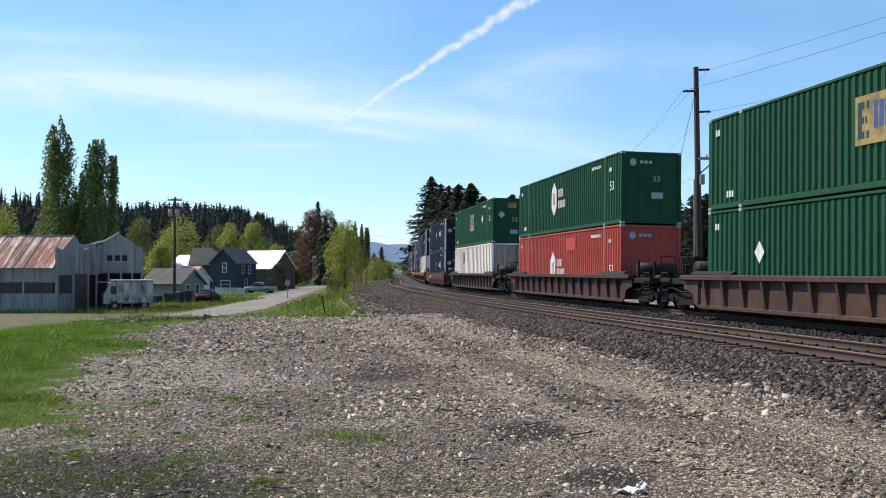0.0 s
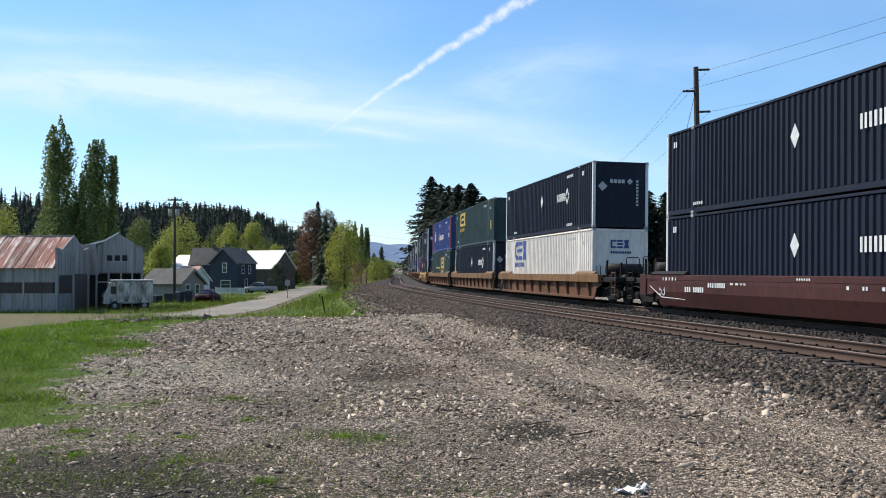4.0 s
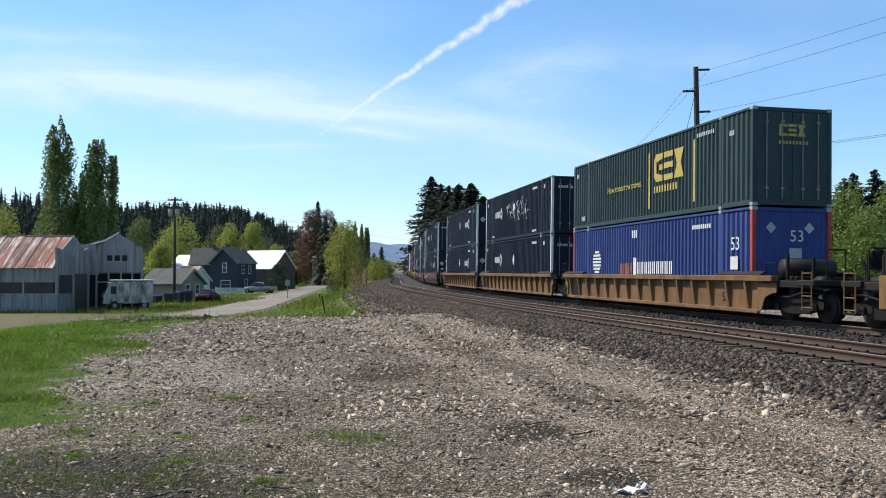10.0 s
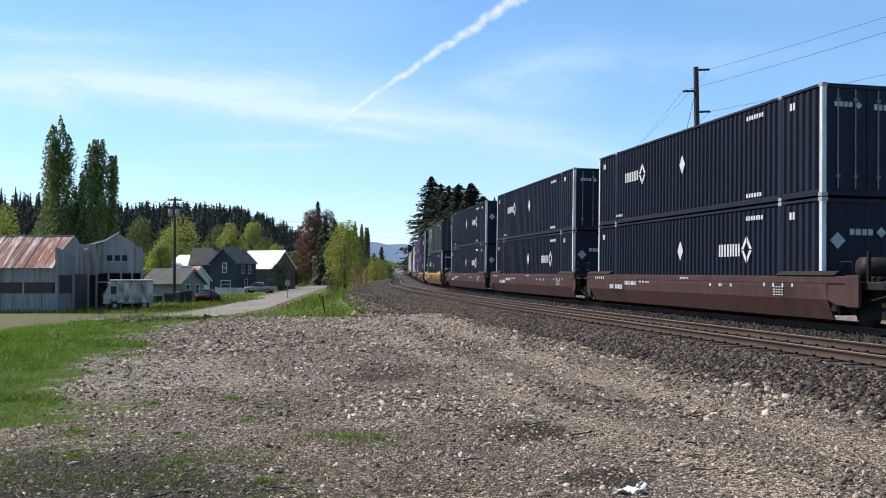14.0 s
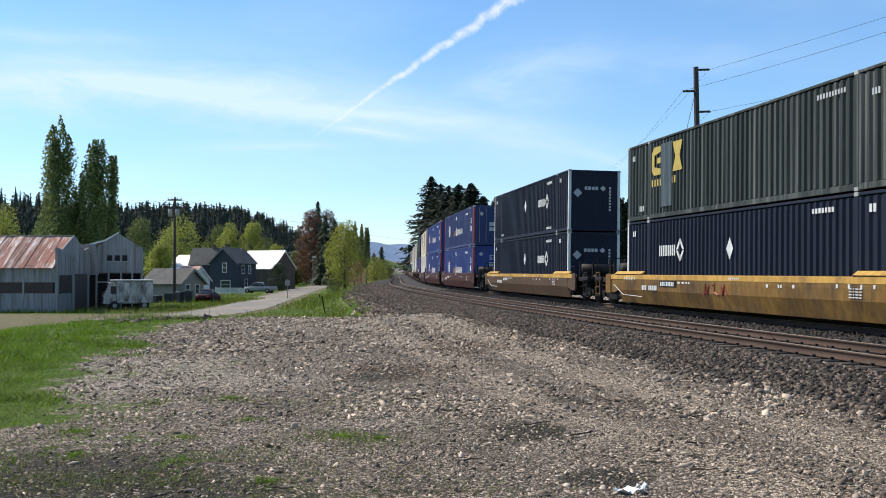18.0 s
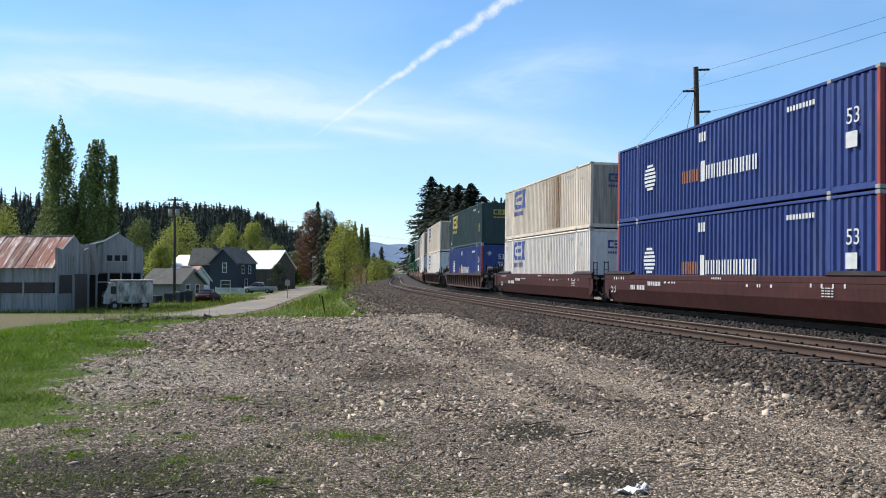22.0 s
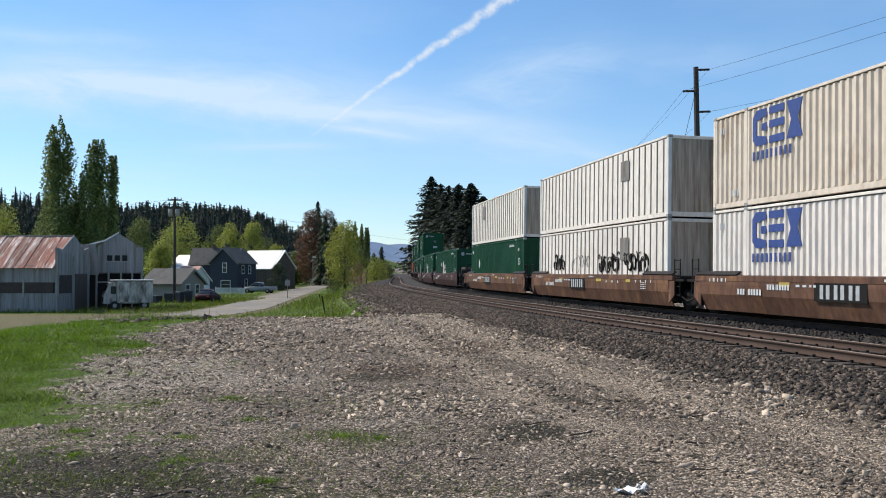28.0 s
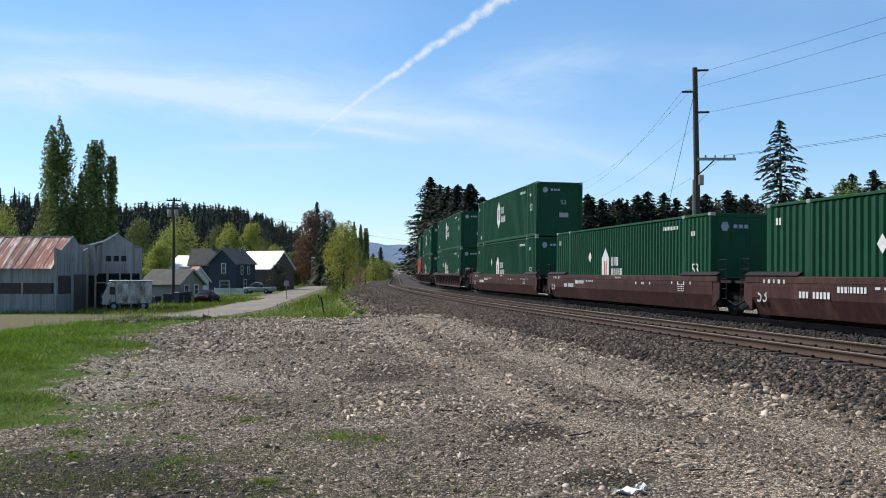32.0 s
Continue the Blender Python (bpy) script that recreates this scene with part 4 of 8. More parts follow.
    k["boldbox_cream"] = container("shipping_container", "dirty cream corrugated container with a bold blue mark", P_CREAM, logos=[("name_mark", lambda b: block_name(b, -5.7, 1.72, 0.97), M_BLUE_MARK), ("number_marking", number_rows, M_GREY_MARK)] + boldbox_front(M_BLUE_MARK))
    def rust_run(b):
        q = corrugated(1.0, 3.6, -WID + 0.003, 0.25, CH - 0.16, 0.275, 0.06, -1)
        b.add(q.v, q.f)
    k["boldbox_rusted"] = container("shipping_container", "cream corrugated container with a broad rust stain", P_CREAM, logos=[("name_mark", lambda b: block_name(b, -5.7, 1.72, 0.97), M_BLUE_MARK), ("number_marking", number_rows, M_GREY_MARK), ("rust_stain", rust_run, M_RUSTRUN)] + boldbox_front(M_BLUE_MARK))
    k["plate_vent"] = container("shipping_container", "white sheet-sided container with a dark vent panel", P_WHITE, P_POST, None, [("vent_mark", lambda b: b.box(3.5, 4.4, -WID - 0.01, -WID - 0.005, 1.7, 2.5), P_SEAM)], "plain", True)
    k["plate_white"] = container("shipping_container", "white sheet-sided container with steel posts", P_WHITE, P_POST, None, [("vent_mark", lambda b: b.box(-4.2, -3.3, -WID - 0.01, -WID - 0.005, 1.7, 2.6), P_SEAM)], "plain", True)

    def tag_scrawl(b):
        r = random.Random(9)
        for x0, x1, n, thick in ((-5.4, -3.9, 16, 0.05), (-2.6, -0.2, 9, 0.022), (1.0, 3.4, 22, 0.045), (4.0, 6.2, 20, 0.05)):
            for j in range(n):
                cx, cz = x0 + (x1 - x0) * (j + r.random()) / n, 1.45 + r.uniform(-0.2, 0.2)
                s, a0, step = r.uniform(0.14, 0.34), r.uniform(0, 6), r.choice((-1, 1)) * 0.55
                b.tube([(cx + s * 0.7 * math.cos(a0 + i * step), -WID - 0.004, cz + s * math.sin(a0 + i * step)) for i in range(r.randrange(4, 10))], thick * r.uniform(0.4, 0.75), 4)
    k["plate_tagged"] = container("shipping_container", "white sheet-sided container with dark spray tags", P_WHITE, P_POST, None, [("vent_mark", lambda b: b.box(3.5, 4.4, -WID - 0.01, -WID - 0.005, 1.5, 2.4), P_SEAM), ("spray_tag", tag_scrawl, M_STEEL_DARK)], "plain", True)

    def globe(b, cx, cz, r):
        for i in range(7):
            z = cz - r + (i + 0.5) * 2 * r / 7
            h = math.sqrt(max(0.05, r * r - (z - cz) ** 2))
            b.box(cx - h, cx + h, -WID - 0.009, -WID - 0.004, z - r * 0.09, z + r * 0.09)

    def stack_marks(zc):
        return [("globe_mark", lambda b: globe(b, -4.9, zc + 0.15, 0.5), M_WHITE_MARK),
                ("name_front", lambda b: bars(b, -2.2, zc - 0.35, (0.19, 0.18, 0.18, 0.18, 0.18), 0.42, 0.07), M_TANMARK),
                ("name_marking", lambda b: (bars(b, -0.85, zc - 0.4, (0.28,), 0.68, 0.1), bars(b, -0.48, zc - 0.35, (0.25,) * 9, 0.46, 0.11)), M_WHITE_MARK),
                ("number_marking", lambda b: (bars(b, -1.0, 2.35, (0.12, 0.12, 0.12), 0.3, 0.06), bars(b, 4.2, 2.45, (0.1,) * 9, 0.14, 0.05), b.box(6.8, 7.25, -WID - 0.009, -WID - 0.004, 1.1, 1.5)), M_WHITE_MARK),
                ("front_badge", lambda b: (fdiamond(b, -0.7, 2.35, 0.17), fdiamond(b, 0.55, 2.35, 0.17), b.box(FX, FX + 0.005, -0.1, 0.3, 1.1, 1.35), b.box(FX, FX + 0.005, -0.1, 0.3, 1.45, 1.75)), M_GREY_MARK)]
    for key, skin, zc, lab, en in (("stack", P_BLUE, 1.42, "bright blue corrugated container with red end posts and white name", "plain"), ("stack_low", P_BLUE, 1.3, "blue corrugated container with red posts and a low white name", "plain"), ("stack_dull", P_DULLBLUE, 1.42, "dull blue corrugated container with red end posts", "doors")):
        k[key] = container("shipping_container", lab, skin, P_RED, None, stack_marks(zc), en)
        add_53(k[key], 6.8, 1.7, 0.42)
    slogan = part("slogan", lettering("How tomorrow moves", 0.28, M_YELLOW_MARK), None, k["boldbox_middle"])
    slogan.matrix_basis = Matrix.Translation((-3.7, -WID - 0.006, 1.32))
    add_53(k["stack"], -0.1, 1.95, 0.36, M_WHITE_MARK, True)
    add_53(k["stack_low"], -0.1, 1.95, 0.36, M_WHITE_MARK, True)
    return k


def k_front_turned():
    return [("front_name", lambda b: (fbars(b, -0.95, 2.35, (0.1, 0.12, 0.1, 0.11), 0.13, 0.03), fdiamond(b, -0.25, 2.4, 0.1)), M_GREY_MARK)]


# ---- well cars ----
SILL_TOP, SILL_BOT, SIDE = 1.25, 0.15, 1.46
WELL = 8.55            # half the length of the well


def truck(parent, x, label="two-axle truck with steel wheels"):
    t = part("truck", Build().box(x - 0.25, x + 0.25, -1.0, 1.0, 0.32, 0.62, 0.03), M_STEEL_DARK, parent, label)
    for sy in (-1, 1):
        y = sy * 1.02
        b = Build()
        b.prism([(x - 1.25, 0.38), (x - 0.9, 0.34), (x - 0.45, 0.22), (x + 0.45, 0.22), (x + 0.9, 0.34), (x + 1.25, 0.38), (x + 1.25, 0.56), (x + 0.5, 0.74), (x - 0.5, 0.74), (x - 1.25, 0.56)], "y", y - 0.07, y + 0.07)
        for ax in (-0.89, 0.89):
            b.rod((x + ax, y - 0.1 * 1, 0.42), (x + ax, y + sy * 0.13, 0.42), 0.13, 10)
        part("side_frame", b, M_STEEL_DARK, t)
        for ax in (-0.89, 0.89):
            w = Build()
            w.rod((x + ax, sy * 0.70, 0.42), (x + ax, sy * 0.80, 0.42), 0.42, 20)
            w.rod((x + ax, sy * 0.66, 0.42), (x + ax, sy * 0.70, 0.42), 0.455, 20)
            part("wheel", w, M_WHEEL, t, "steel wheel", True)
    for ax in (-0.89, 0.89):
        part("axle", Build().rod((x + ax, -0.75, 0.42), (x + ax, 0.75, 0.42), 0.08, 8), M_WHEEL, t)


def well_car(style, skin, label, front, rear, marks=None, top=None):
    """A container well car, rail top at its origin, front towards +x. front, rear: 's' a truck and coupler of its own, 'j' a joint whose
    truck it carries, 'n' a joint carried by its neighbour."""
    c = thing("well_car", label, "well car")
    over = {"s": 1.0, "j": 0.35, "n": 0.35}
    for sy in (-1, 1):
        if style == "ribbed":
            deep = 0.36 if top else 0.17
            b = Build().box(-WELL, WELL, *sorted((sy * 1.305, sy * 1.335)), SILL_BOT + 0.12, SILL_TOP - 0.05)
            part("side_wall", b, skin, c, "side plate of the well")
            b = Build().box(-WELL - over[rear], WELL + over[front], *sorted((sy * 1.32, sy * (SIDE + 0.09))), SILL_TOP - deep, SILL_TOP, 0.02)
            part("top_chord", b, top or skin, c, "top rail of the well")
            b = Build().box(-WELL, WELL, *sorted((sy * 1.305, sy * 1.40)), SILL_BOT, SILL_BOT + 0.13, 0.02)
            part("bottom_chord", b, skin, c)
            for x0, run in ((-WELL, -over[rear]), (WELL, over[front])):
                g = Build()
                pts = [(x0, SILL_BOT + 0.05), (x0 + run * 0.22, SILL_BOT + 0.12), (x0 + run * 0.4, SILL_TOP - 0.62), (x0 + run * 0.75, SILL_TOP - 0.5), (x0 + run, SILL_TOP - 0.48), (x0 + run, SILL_TOP - deep), (x0, SILL_TOP - deep)]
                g.prism(pts if run * sy > 0 else pts[::-1], "y", *sorted((sy * 1.36, sy * 1.40)))
                part("end_gusset", g, skin, c, "arched plate over the truck")
            n = 11 if top else 15
            for i in range(n):
                x = -WELL + 0.55 + i * (2 * WELL - 1.1) / (n - 1)
                y0, y1, zt = sy * 1.335, sy * (SIDE + 0.06), SILL_TOP - deep
                r = Build()
                r.add([(x - 0.075, y0, zt), (x + 0.075, y0, zt), (x + 0.11, y0, SILL_BOT + 0.13), (x - 0.11, y0, SILL_BOT + 0.13),
                       (x - 0.05, y1, zt), (x + 0.05, y1, zt), (x + 0.07, y1 - sy * 0.12, SILL_BOT + 0.13), (x - 0.07, y1 - sy * 0.12, SILL_BOT + 0.13)],
                      [(4, 5, 6, 7), (0, 4, 7, 3), (1, 2, 6, 5), (0, 1, 5, 4), (3, 7, 6, 2)] if sy < 0 else [(7, 6, 5, 4), (3, 7, 4, 0), (5, 6, 2, 1), (4, 5, 1, 0), (2, 6, 7, 3)])
                part("rib", r, skin, c)
        else:
            b = Build()
            o = [(sy * 1.32, SILL_TOP), (sy * (SIDE + 0.02), SILL_TOP), (sy * (SIDE + 0.02), SILL_TOP - 0.30), (sy * (SIDE + 0.016), SILL_TOP - 0.34), (sy * SIDE, SILL_BOT + 0.50), (sy * 1.265, SILL_BOT), (sy * 1.22, SILL_BOT), (sy * 1.32, SILL_BOT + 0.3)]
            b.prism(o if sy > 0 else o[::-1], "x", -WELL, WELL)
            part("side_sill", b, skin, c, "smooth deep side sill")
            b = Build().box(-WELL - over[rear], WELL + over[front], *sorted((sy * 1.32, sy * (SIDE + 0.03))), SILL_TOP - 0.20, SILL_TOP - 0.004, 0.02)
            part("top_chord", b, top or skin, c)
            for x0, x1 in ((-WELL, -WELL - 1.3 * over[rear]), (WELL, WELL + 1.3 * over[front])):
                g = Build()
                own = abs(x1) > WELL + 1
                k = 1 if x1 > 0 else -1
                pts = [(x0, SILL_BOT + 0.5), (x0, SILL_TOP - 0.2), (x1, SILL_TOP - 0.2), (x1, SILL_TOP - 0.72), (x0 + k * 0.4, SILL_TOP - 0.72)] if own else [(x0, SILL_BOT + 0.1), (x0, SILL_TOP - 0.2), (x1, SILL_TOP - 0.2), (x1, SILL_BOT + 0.4)]
                g.prism(pts, "y", *sorted((sy * (SIDE - 0.04), sy * (SIDE))))
                part("end_gusset", g, skin, c)
                if own:
                    part("end_plate", Build().box(*sorted((x1, x1 - k * 0.52)), *sorted((sy * (SIDE - 0.02), sy * (SIDE + 0.05))), SILL_TOP - 0.76, SILL_TOP + 0.02, 0.015), skin, c, "flat boxed plate at the end of the sill")
            if rear == "s" and front == "s":
                r = Build().tube([(-WELL - 0.4, sy * (SIDE + 0.05), 0.85), (-WELL + 0.6, sy * (SIDE + 0.05), 0.46), (-WELL + 2.4, sy * (SIDE + 0.05), 0.42)], 0.014, 5)
                part("sill_pipe", r, P_POST, c, "thin pipe along the sill")
        for sx in (-1, 1):
            # container guides standing on the sill near its ends
            g = Build()
            xa, xb = sorted((sx * (WELL - 2.3), sx * (WELL + 0.35)))
            g.prism([(sy * (SIDE - 0.02), SILL_TOP), (sy * (SIDE + 0.06), SILL_TOP + 0.02), (sy * 1.36, SILL_TOP + 0.13), (sy * 1.31, SILL_TOP + 0.1)][::sy], "x", xa, xb)
            part("guide", g, top or W_GREASY, c, "sloped container guide")
    b = Build().box(-WELL, WELL, -1.24, 1.24, 0.26, 0.34)
    for i in range(7):
        x = -7.5 + i * 2.5
        b.box(x - 0.15, x + 0.15, -1.30, 1.30, 0.34, 0.52)
    part("well_floor", b, M_STEEL_DARK, c)
    for sx, end in ((1, front), (-1, rear)):
        reach = 11.35 if end == "s" else 9.75
        e = Build()
        e.box(*sorted((sx * (WELL - 0.1), sx * (WELL + 0.25))), -1.36, 1.36, 0.34, SILL_TOP - 0.02, 0.03)
        e.box(*sorted((sx * WELL, sx * reach)), -0.45, 0.45, 0.75, 1.1, 0.03)
        e.box(*sorted((sx * (WELL + 0.2), sx * (WELL + 1.05))), -1.40, 1.40, SILL_TOP - 0.22, SILL_TOP - 0.14)
        part("end_platform", e, W_GREASY, c, "end platform over the truck")
        if end == "s":
            e = Build()
            e.box(*sorted((sx * (reach - 0.75), sx * reach)), -1.42, 1.42, 0.98, 1.14, 0.02)
            for sy in (-1, 1):
                e.box(*sorted((sx * (WELL + 1.0), sx * reach)), *sorted((sy * 1.22, sy * 1.34)), 0.92, 1.12, 0.02)
            part("end_beam", e, W_GREASY, c)
            for sy in (-1, 1):
                lad = Build()
                x = sx * (reach - 0.12)
                for dx in (0.0, -0.42 * sx):
                    lad.rod((x + dx, sy * 1.40, 0.35), (x + dx, sy * 1.40, SILL_TOP + 0.12), 0.022, 6)
                for z in (0.42, 0.72, 1.02, 1.32):
                    lad.rod((x, sy * 1.40, z), (x - 0.42 * sx, sy * 1.40, z), 0.018, 6)
                part("ladder", lad, W_GREASY if skin not in (W_TAN, W_YTAN, W_YELLOW) else skin, c, "steel grab-iron ladder")
            x = sx * (reach - 0.3)
            for y0, y1, up in ((-0.85, -0.3, 0.7), (0.35, 0.9, 0.6)):
                hand = Build().tube([(x, y0, 1.0), (x, y0, SILL_TOP + up - 0.04), (x, y0 + 0.04, SILL_TOP + up), (x, y1 - 0.04, SILL_TOP + up), (x, y1, SILL_TOP + up - 0.04), (x, y1, 1.0)], 0.022, 6)
                part("handrail", hand, M_STEEL_DARK, c)
            if sx > 0:
                br = Build()
                for i in range(14):
                    a0, a1 = i * math.tau / 14, (i + 1) * math.tau / 14
                    br.rod((x + 0.1, 0.6 + 0.28 * math.cos(a0), SILL_TOP + 0.45 + 0.28 * math.sin(a0)), (x + 0.1, 0.6 + 0.28 * math.cos(a1), SILL_TOP + 0.45 + 0.28 * math.sin(a1)), 0.018, 5)
                for i in range(3):
                    a0 = i * math.pi / 3
                    br.rod((x + 0.1, 0.6 - 0.28 * math.cos(a0), SILL_TOP + 0.45 - 0.28 * math.sin(a0)), (x + 0.1, 0.6 + 0.28 * math.cos(a0), SILL_TOP + 0.45 + 0.28 * math.sin(a0)), 0.014, 5)
                br.box(x - 0.1, x + 0.08, 0.42, 0.78, SILL_TOP + 0.2, SILL_TOP + 0.7, 0.02)
                part("brake_wheel", br, M_STEEL_DARK, c, "hand brake wheel and housing")
            cp = Build().box(*sorted((sx * (reach - 0.1), sx * (reach + 0.42))), -0.12, 0.12, 0.72, 0.98, 0.03)
            cp.box(*sorted((sx * (reach + 0.35), sx * (reach + 0.5))), -0.2, 0.2, 0.68, 1.02, 0.04)
            part("coupler", cp, M_STEEL_DARK, c)
            hose = Build()
            for a in range(6):
                f0, f1 = a / 6, (a + 1) / 6
                hose.rod((sx * (reach + 0.5 * f0), 0.35, 0.85 - 0.5 * math.sin(f0 * 2.4)), (sx * (reach + 0.5 * f1), 0.35, 0.85 - 0.5 * math.sin(f1 * 2.4)), 0.025, 6)
            part("air_hose", hose, M_STEEL_DARK, c)
            truck(c, sx * 10.05)
            part("bulkhead", Build().box(*sorted((sx * (WELL + 0.2), sx * (WELL + 0.3))), -1.3, 1.3, 0.3, 1.18), M_STEEL_DARK, c, "dark end bulkhead")
            part("air_reservoir", Build().rod((sx * (WELL + 0.78), -1.05, 1.46), (sx * (WELL + 0.78), 0.45, 1.46), 0.27, 14), W_GREASY, c, "brake air reservoir", True)
            part("brake_valve", Build().box(*sorted((sx * (WELL + 1.2), sx * (WELL + 1.6))), -1.15, -0.7, 0.75, 1.25, 0.04), M_STEEL_DARK, c)
            part("brake_cylinder", Build().rod((sx * (WELL + 1.9), -0.75, 1.1), (sx * (WELL + 2.4), -0.75, 1.1), 0.16, 12), W_GREASY, c, "", True)
            part("brake_pipe", Build().tube([(sx * (WELL + 0.4), -1.2, 0.7), (sx * (WELL + 1.4), -1.25, 0.66), (sx * (WELL + 2.1), -1.3, 0.8), (sx * reach, -1.1, 0.78)], 0.03, 6), M_STEEL_DARK, c)
            part("reservoir_bracket", Build().box(*sorted((sx * (WELL + 0.6), sx * (WELL + 0.96))), -0.8, -0.7, 1.02, 1.24).box(*sorted((sx * (WELL + 0.6), sx * (WELL + 0.96))), 0.1, 0.2, 1.02, 1.24), M_STEEL_DARK, c)
            part("stanchion", Build().box(*sorted((sx * (WELL + 1.3), sx * (WELL + 1.38))), -1.3, -1.22, 1.0, 1.85, 0.01), M_STEEL_DARK, c)
            part("stanchion", Build().box(*sorted((sx * (WELL + 1.9), sx * (WELL + 1.98))), -0.9, -0.82, 1.0, 1.75, 0.01), M_STEEL_DARK, c)
            part("cut_lever", Build().tube([(sx * (reach + 0.04), -1.35, 0.95), (sx * (reach + 0.1), -0.7, 0.9), (sx * (reach + 0.12), 0.0, 0.8)], 0.018, 6), W_GREASY, c)
            for sy in (-1, 1):
                part("side_step", Build().box(*sorted((sx * (reach - 0.6), sx * (reach - 0.1))), *sorted((sy * 1.28, sy * 1.44)), 0.3, 0.36, 0.01), M_STEEL_DARK, c)
                part("grab_iron", Build().tube([(sx * (WELL + 0.5), sy * 1.40, SILL_TOP - 0.2), (sx * (WELL + 0.5), sy * 1.42, SILL_TOP + 0.35), (sx * (WELL + 0.95), sy * 1.42, SILL_TOP + 0.35), (sx * (WELL + 0.95), sy * 1.40, SILL_TOP - 0.2)], 0.02, 6), W_GREASY, c)
        else:
            b = Build()
            for sy in (-1, 1):
                for z in (0.55, 0.85, 1.15, 1.45, 1.75):
                    b.rod((sx * (WELL + 0.3), sy * 1.38, z), (sx * (WELL + 0.75), sy * 1.38, z), 0.018, 6)
                for dx in (0.3, 0.75):
                    b.rod((sx * (WELL + dx), sy * 1.38, 0.5), (sx * (WELL + dx), sy * 1.38, 1.8), 0.022, 6)
            part("ladder", b, M_STEEL_DARK, c, "steel grab-iron ladder")
            part("bulkhead", Build().box(*sorted((sx * (WELL + 0.2), sx * (WELL + 0.3))), -1.3, 1.3, 0.3, 1.18), M_STEEL_DARK, c, "dark end bulkhead")
            part("pivot_box", Build().box(*sorted((sx * (WELL + 0.3), sx * (WELL + 1.1))), -0.9, 0.9, 0.62, 1.02, 0.04), M_STEEL_DARK, c)
            if end == "j":
                truck(c, sx * 9.86)
                part("air_hose", Build().tube([(sx * (WELL + 0.3), -1.1, 1.0), (sx * 9.4, -1.2, 0.5), (sx * 9.86, -1.22, 0.35), (sx * 10.4, -1.2, 0.5), (sx * 10.9, -1.1, 1.0)], 0.03, 6), M_STEEL_DARK, c)
    for kind, fn, mat_ in marks or ():
        b = Build()
        fn(b)
        tagged(part(kind, b, mat_, c), kind="stuff")
    if skin in (W_OXBLOOD, W_MAROON):
        num = part("size_number", lettering("53", 0.42, M_GREY_MARK), None, c)
        num.matrix_basis = Matrix.Translation((-WELL + 0.25, -SIDE - 0.006, 0.52))
    if skin in (W_TAN, W_YTAN):
        part("door_plate", Build().box(-WELL + 0.65, -WELL + 1.5, -1.347, -1.339, 0.3, 0.85), M_STEEL_DARK, c, "dark stencilled plate")
        num = part("size_number", lettering("53", 0.3, M_STEEL_DARK), None, c)
        num.matrix_basis = Matrix.Translation((WELL - 2.2, -1.342, 0.45))
    return c


def car_marks(b):
    bars(b, -4.6, SILL_TOP - 0.40, (0.09, 0.09, 0.09, 0.02, 0.08, 0.08, 0.08, 0.08, 0.08), 0.15, 0.05, -SIDE - 0.03)
    bars(b, -3.2, SILL_TOP - 0.3, (0.5, 0.3), 0.06, 0.1, -SIDE - 0.03)
    bars(b, 2.4, SILL_TOP - 0.34, (0.1, 0.2, 0.1), 0.09, 0.5, -SIDE - 0.03)
    bars(b, 5.6, SILL_TOP - 0.3, (0.07, 0.07, 0.07, 0.07), 0.1, 0.4, -SIDE - 0.03)
    bars(b, -6.2, 0.68, (0.10, 0.10, 0.10), 0.17, 0.05, -SIDE - 0.03)
    bars(b, -5.6, 0.68, (0.10,) * 5, 0.17, 0.05, -SIDE - 0.03)
    for i in range(4):
        bars(b, 6.1, 0.72 + 0.07 * i, (0.11, 0.06, 0.11, 0.09), 0.025, 0.04, -SIDE - 0.03)
    bars(b, -7.9, SILL_TOP - 0.2, (0.06, 0.11, 0.06, 0.11, 0.06), 0.11, 0.16, -SIDE - 0.035)
    bars(b, 0.3, SILL_TOP - 0.13, (0.06,) * 6, 0.06, 0.05, -SIDE - 0.035)


def dark_plate(b):
    b.box(-4.7, -3.3, -SIDE - 0.0295, -SIDE - 0.0215, SILL_TOP - 0.43, SILL_TOP - 0.215)


def red_scribble(b):
    """Loose spray strokes that spell nothing."""
    for x0, pts in ((-1.3, ((0.0, 0.0), (0.12, 0.34), (0.2, 0.02), (0.34, 0.3))), (-0.75, ((0.0, 0.3), (0.16, 0.36), (0.1, 0.1), (0.36, 0.0))), (-0.2, ((0.0, 0.3), (0.1, 0.0), (0.24, 0.34), (0.36, 0.02)))):
        b.tube([(x0 + u, -SIDE - 0.012, 0.62 + w) for u, w in pts], 0.03, 5)


def big_marks(b):
    bars(b, -2.15, 0.66, (0.42, 0.42, 0.42), 0.36, 0.16, -SIDE - 0.026)


def big_plate(b):
    b.box(-2.4, -0.3, -SIDE - 0.026, -SIDE - 0.018, 0.60, 1.08)


def patches(b):
    for x, w in ((-4.0, 0.5), (1.2, 0.6), (4.6, 0.45)):
        b.box(x, x + w, -SIDE - 0.028, -SIDE - 0.0225, SILL_TOP - 0.3, SILL_TOP - 0.12)


# ---- the train: upper and lower container, car body, and place in the train (metres behind the base point at 16 s) ----
KINDS = make_kinds()
SMOOTH_MARKS = [("lettering", car_marks, M_WHITE_MARK)]
BIG_MARKS = [("lettering", car_marks, M_WHITE_MARK), ("name_plate", big_plate, M_STEEL_DARK), ("large_lettering", big_marks, M_GREY_MARK), ("reflector_patch", patches, M_YELLOW_MARK)]
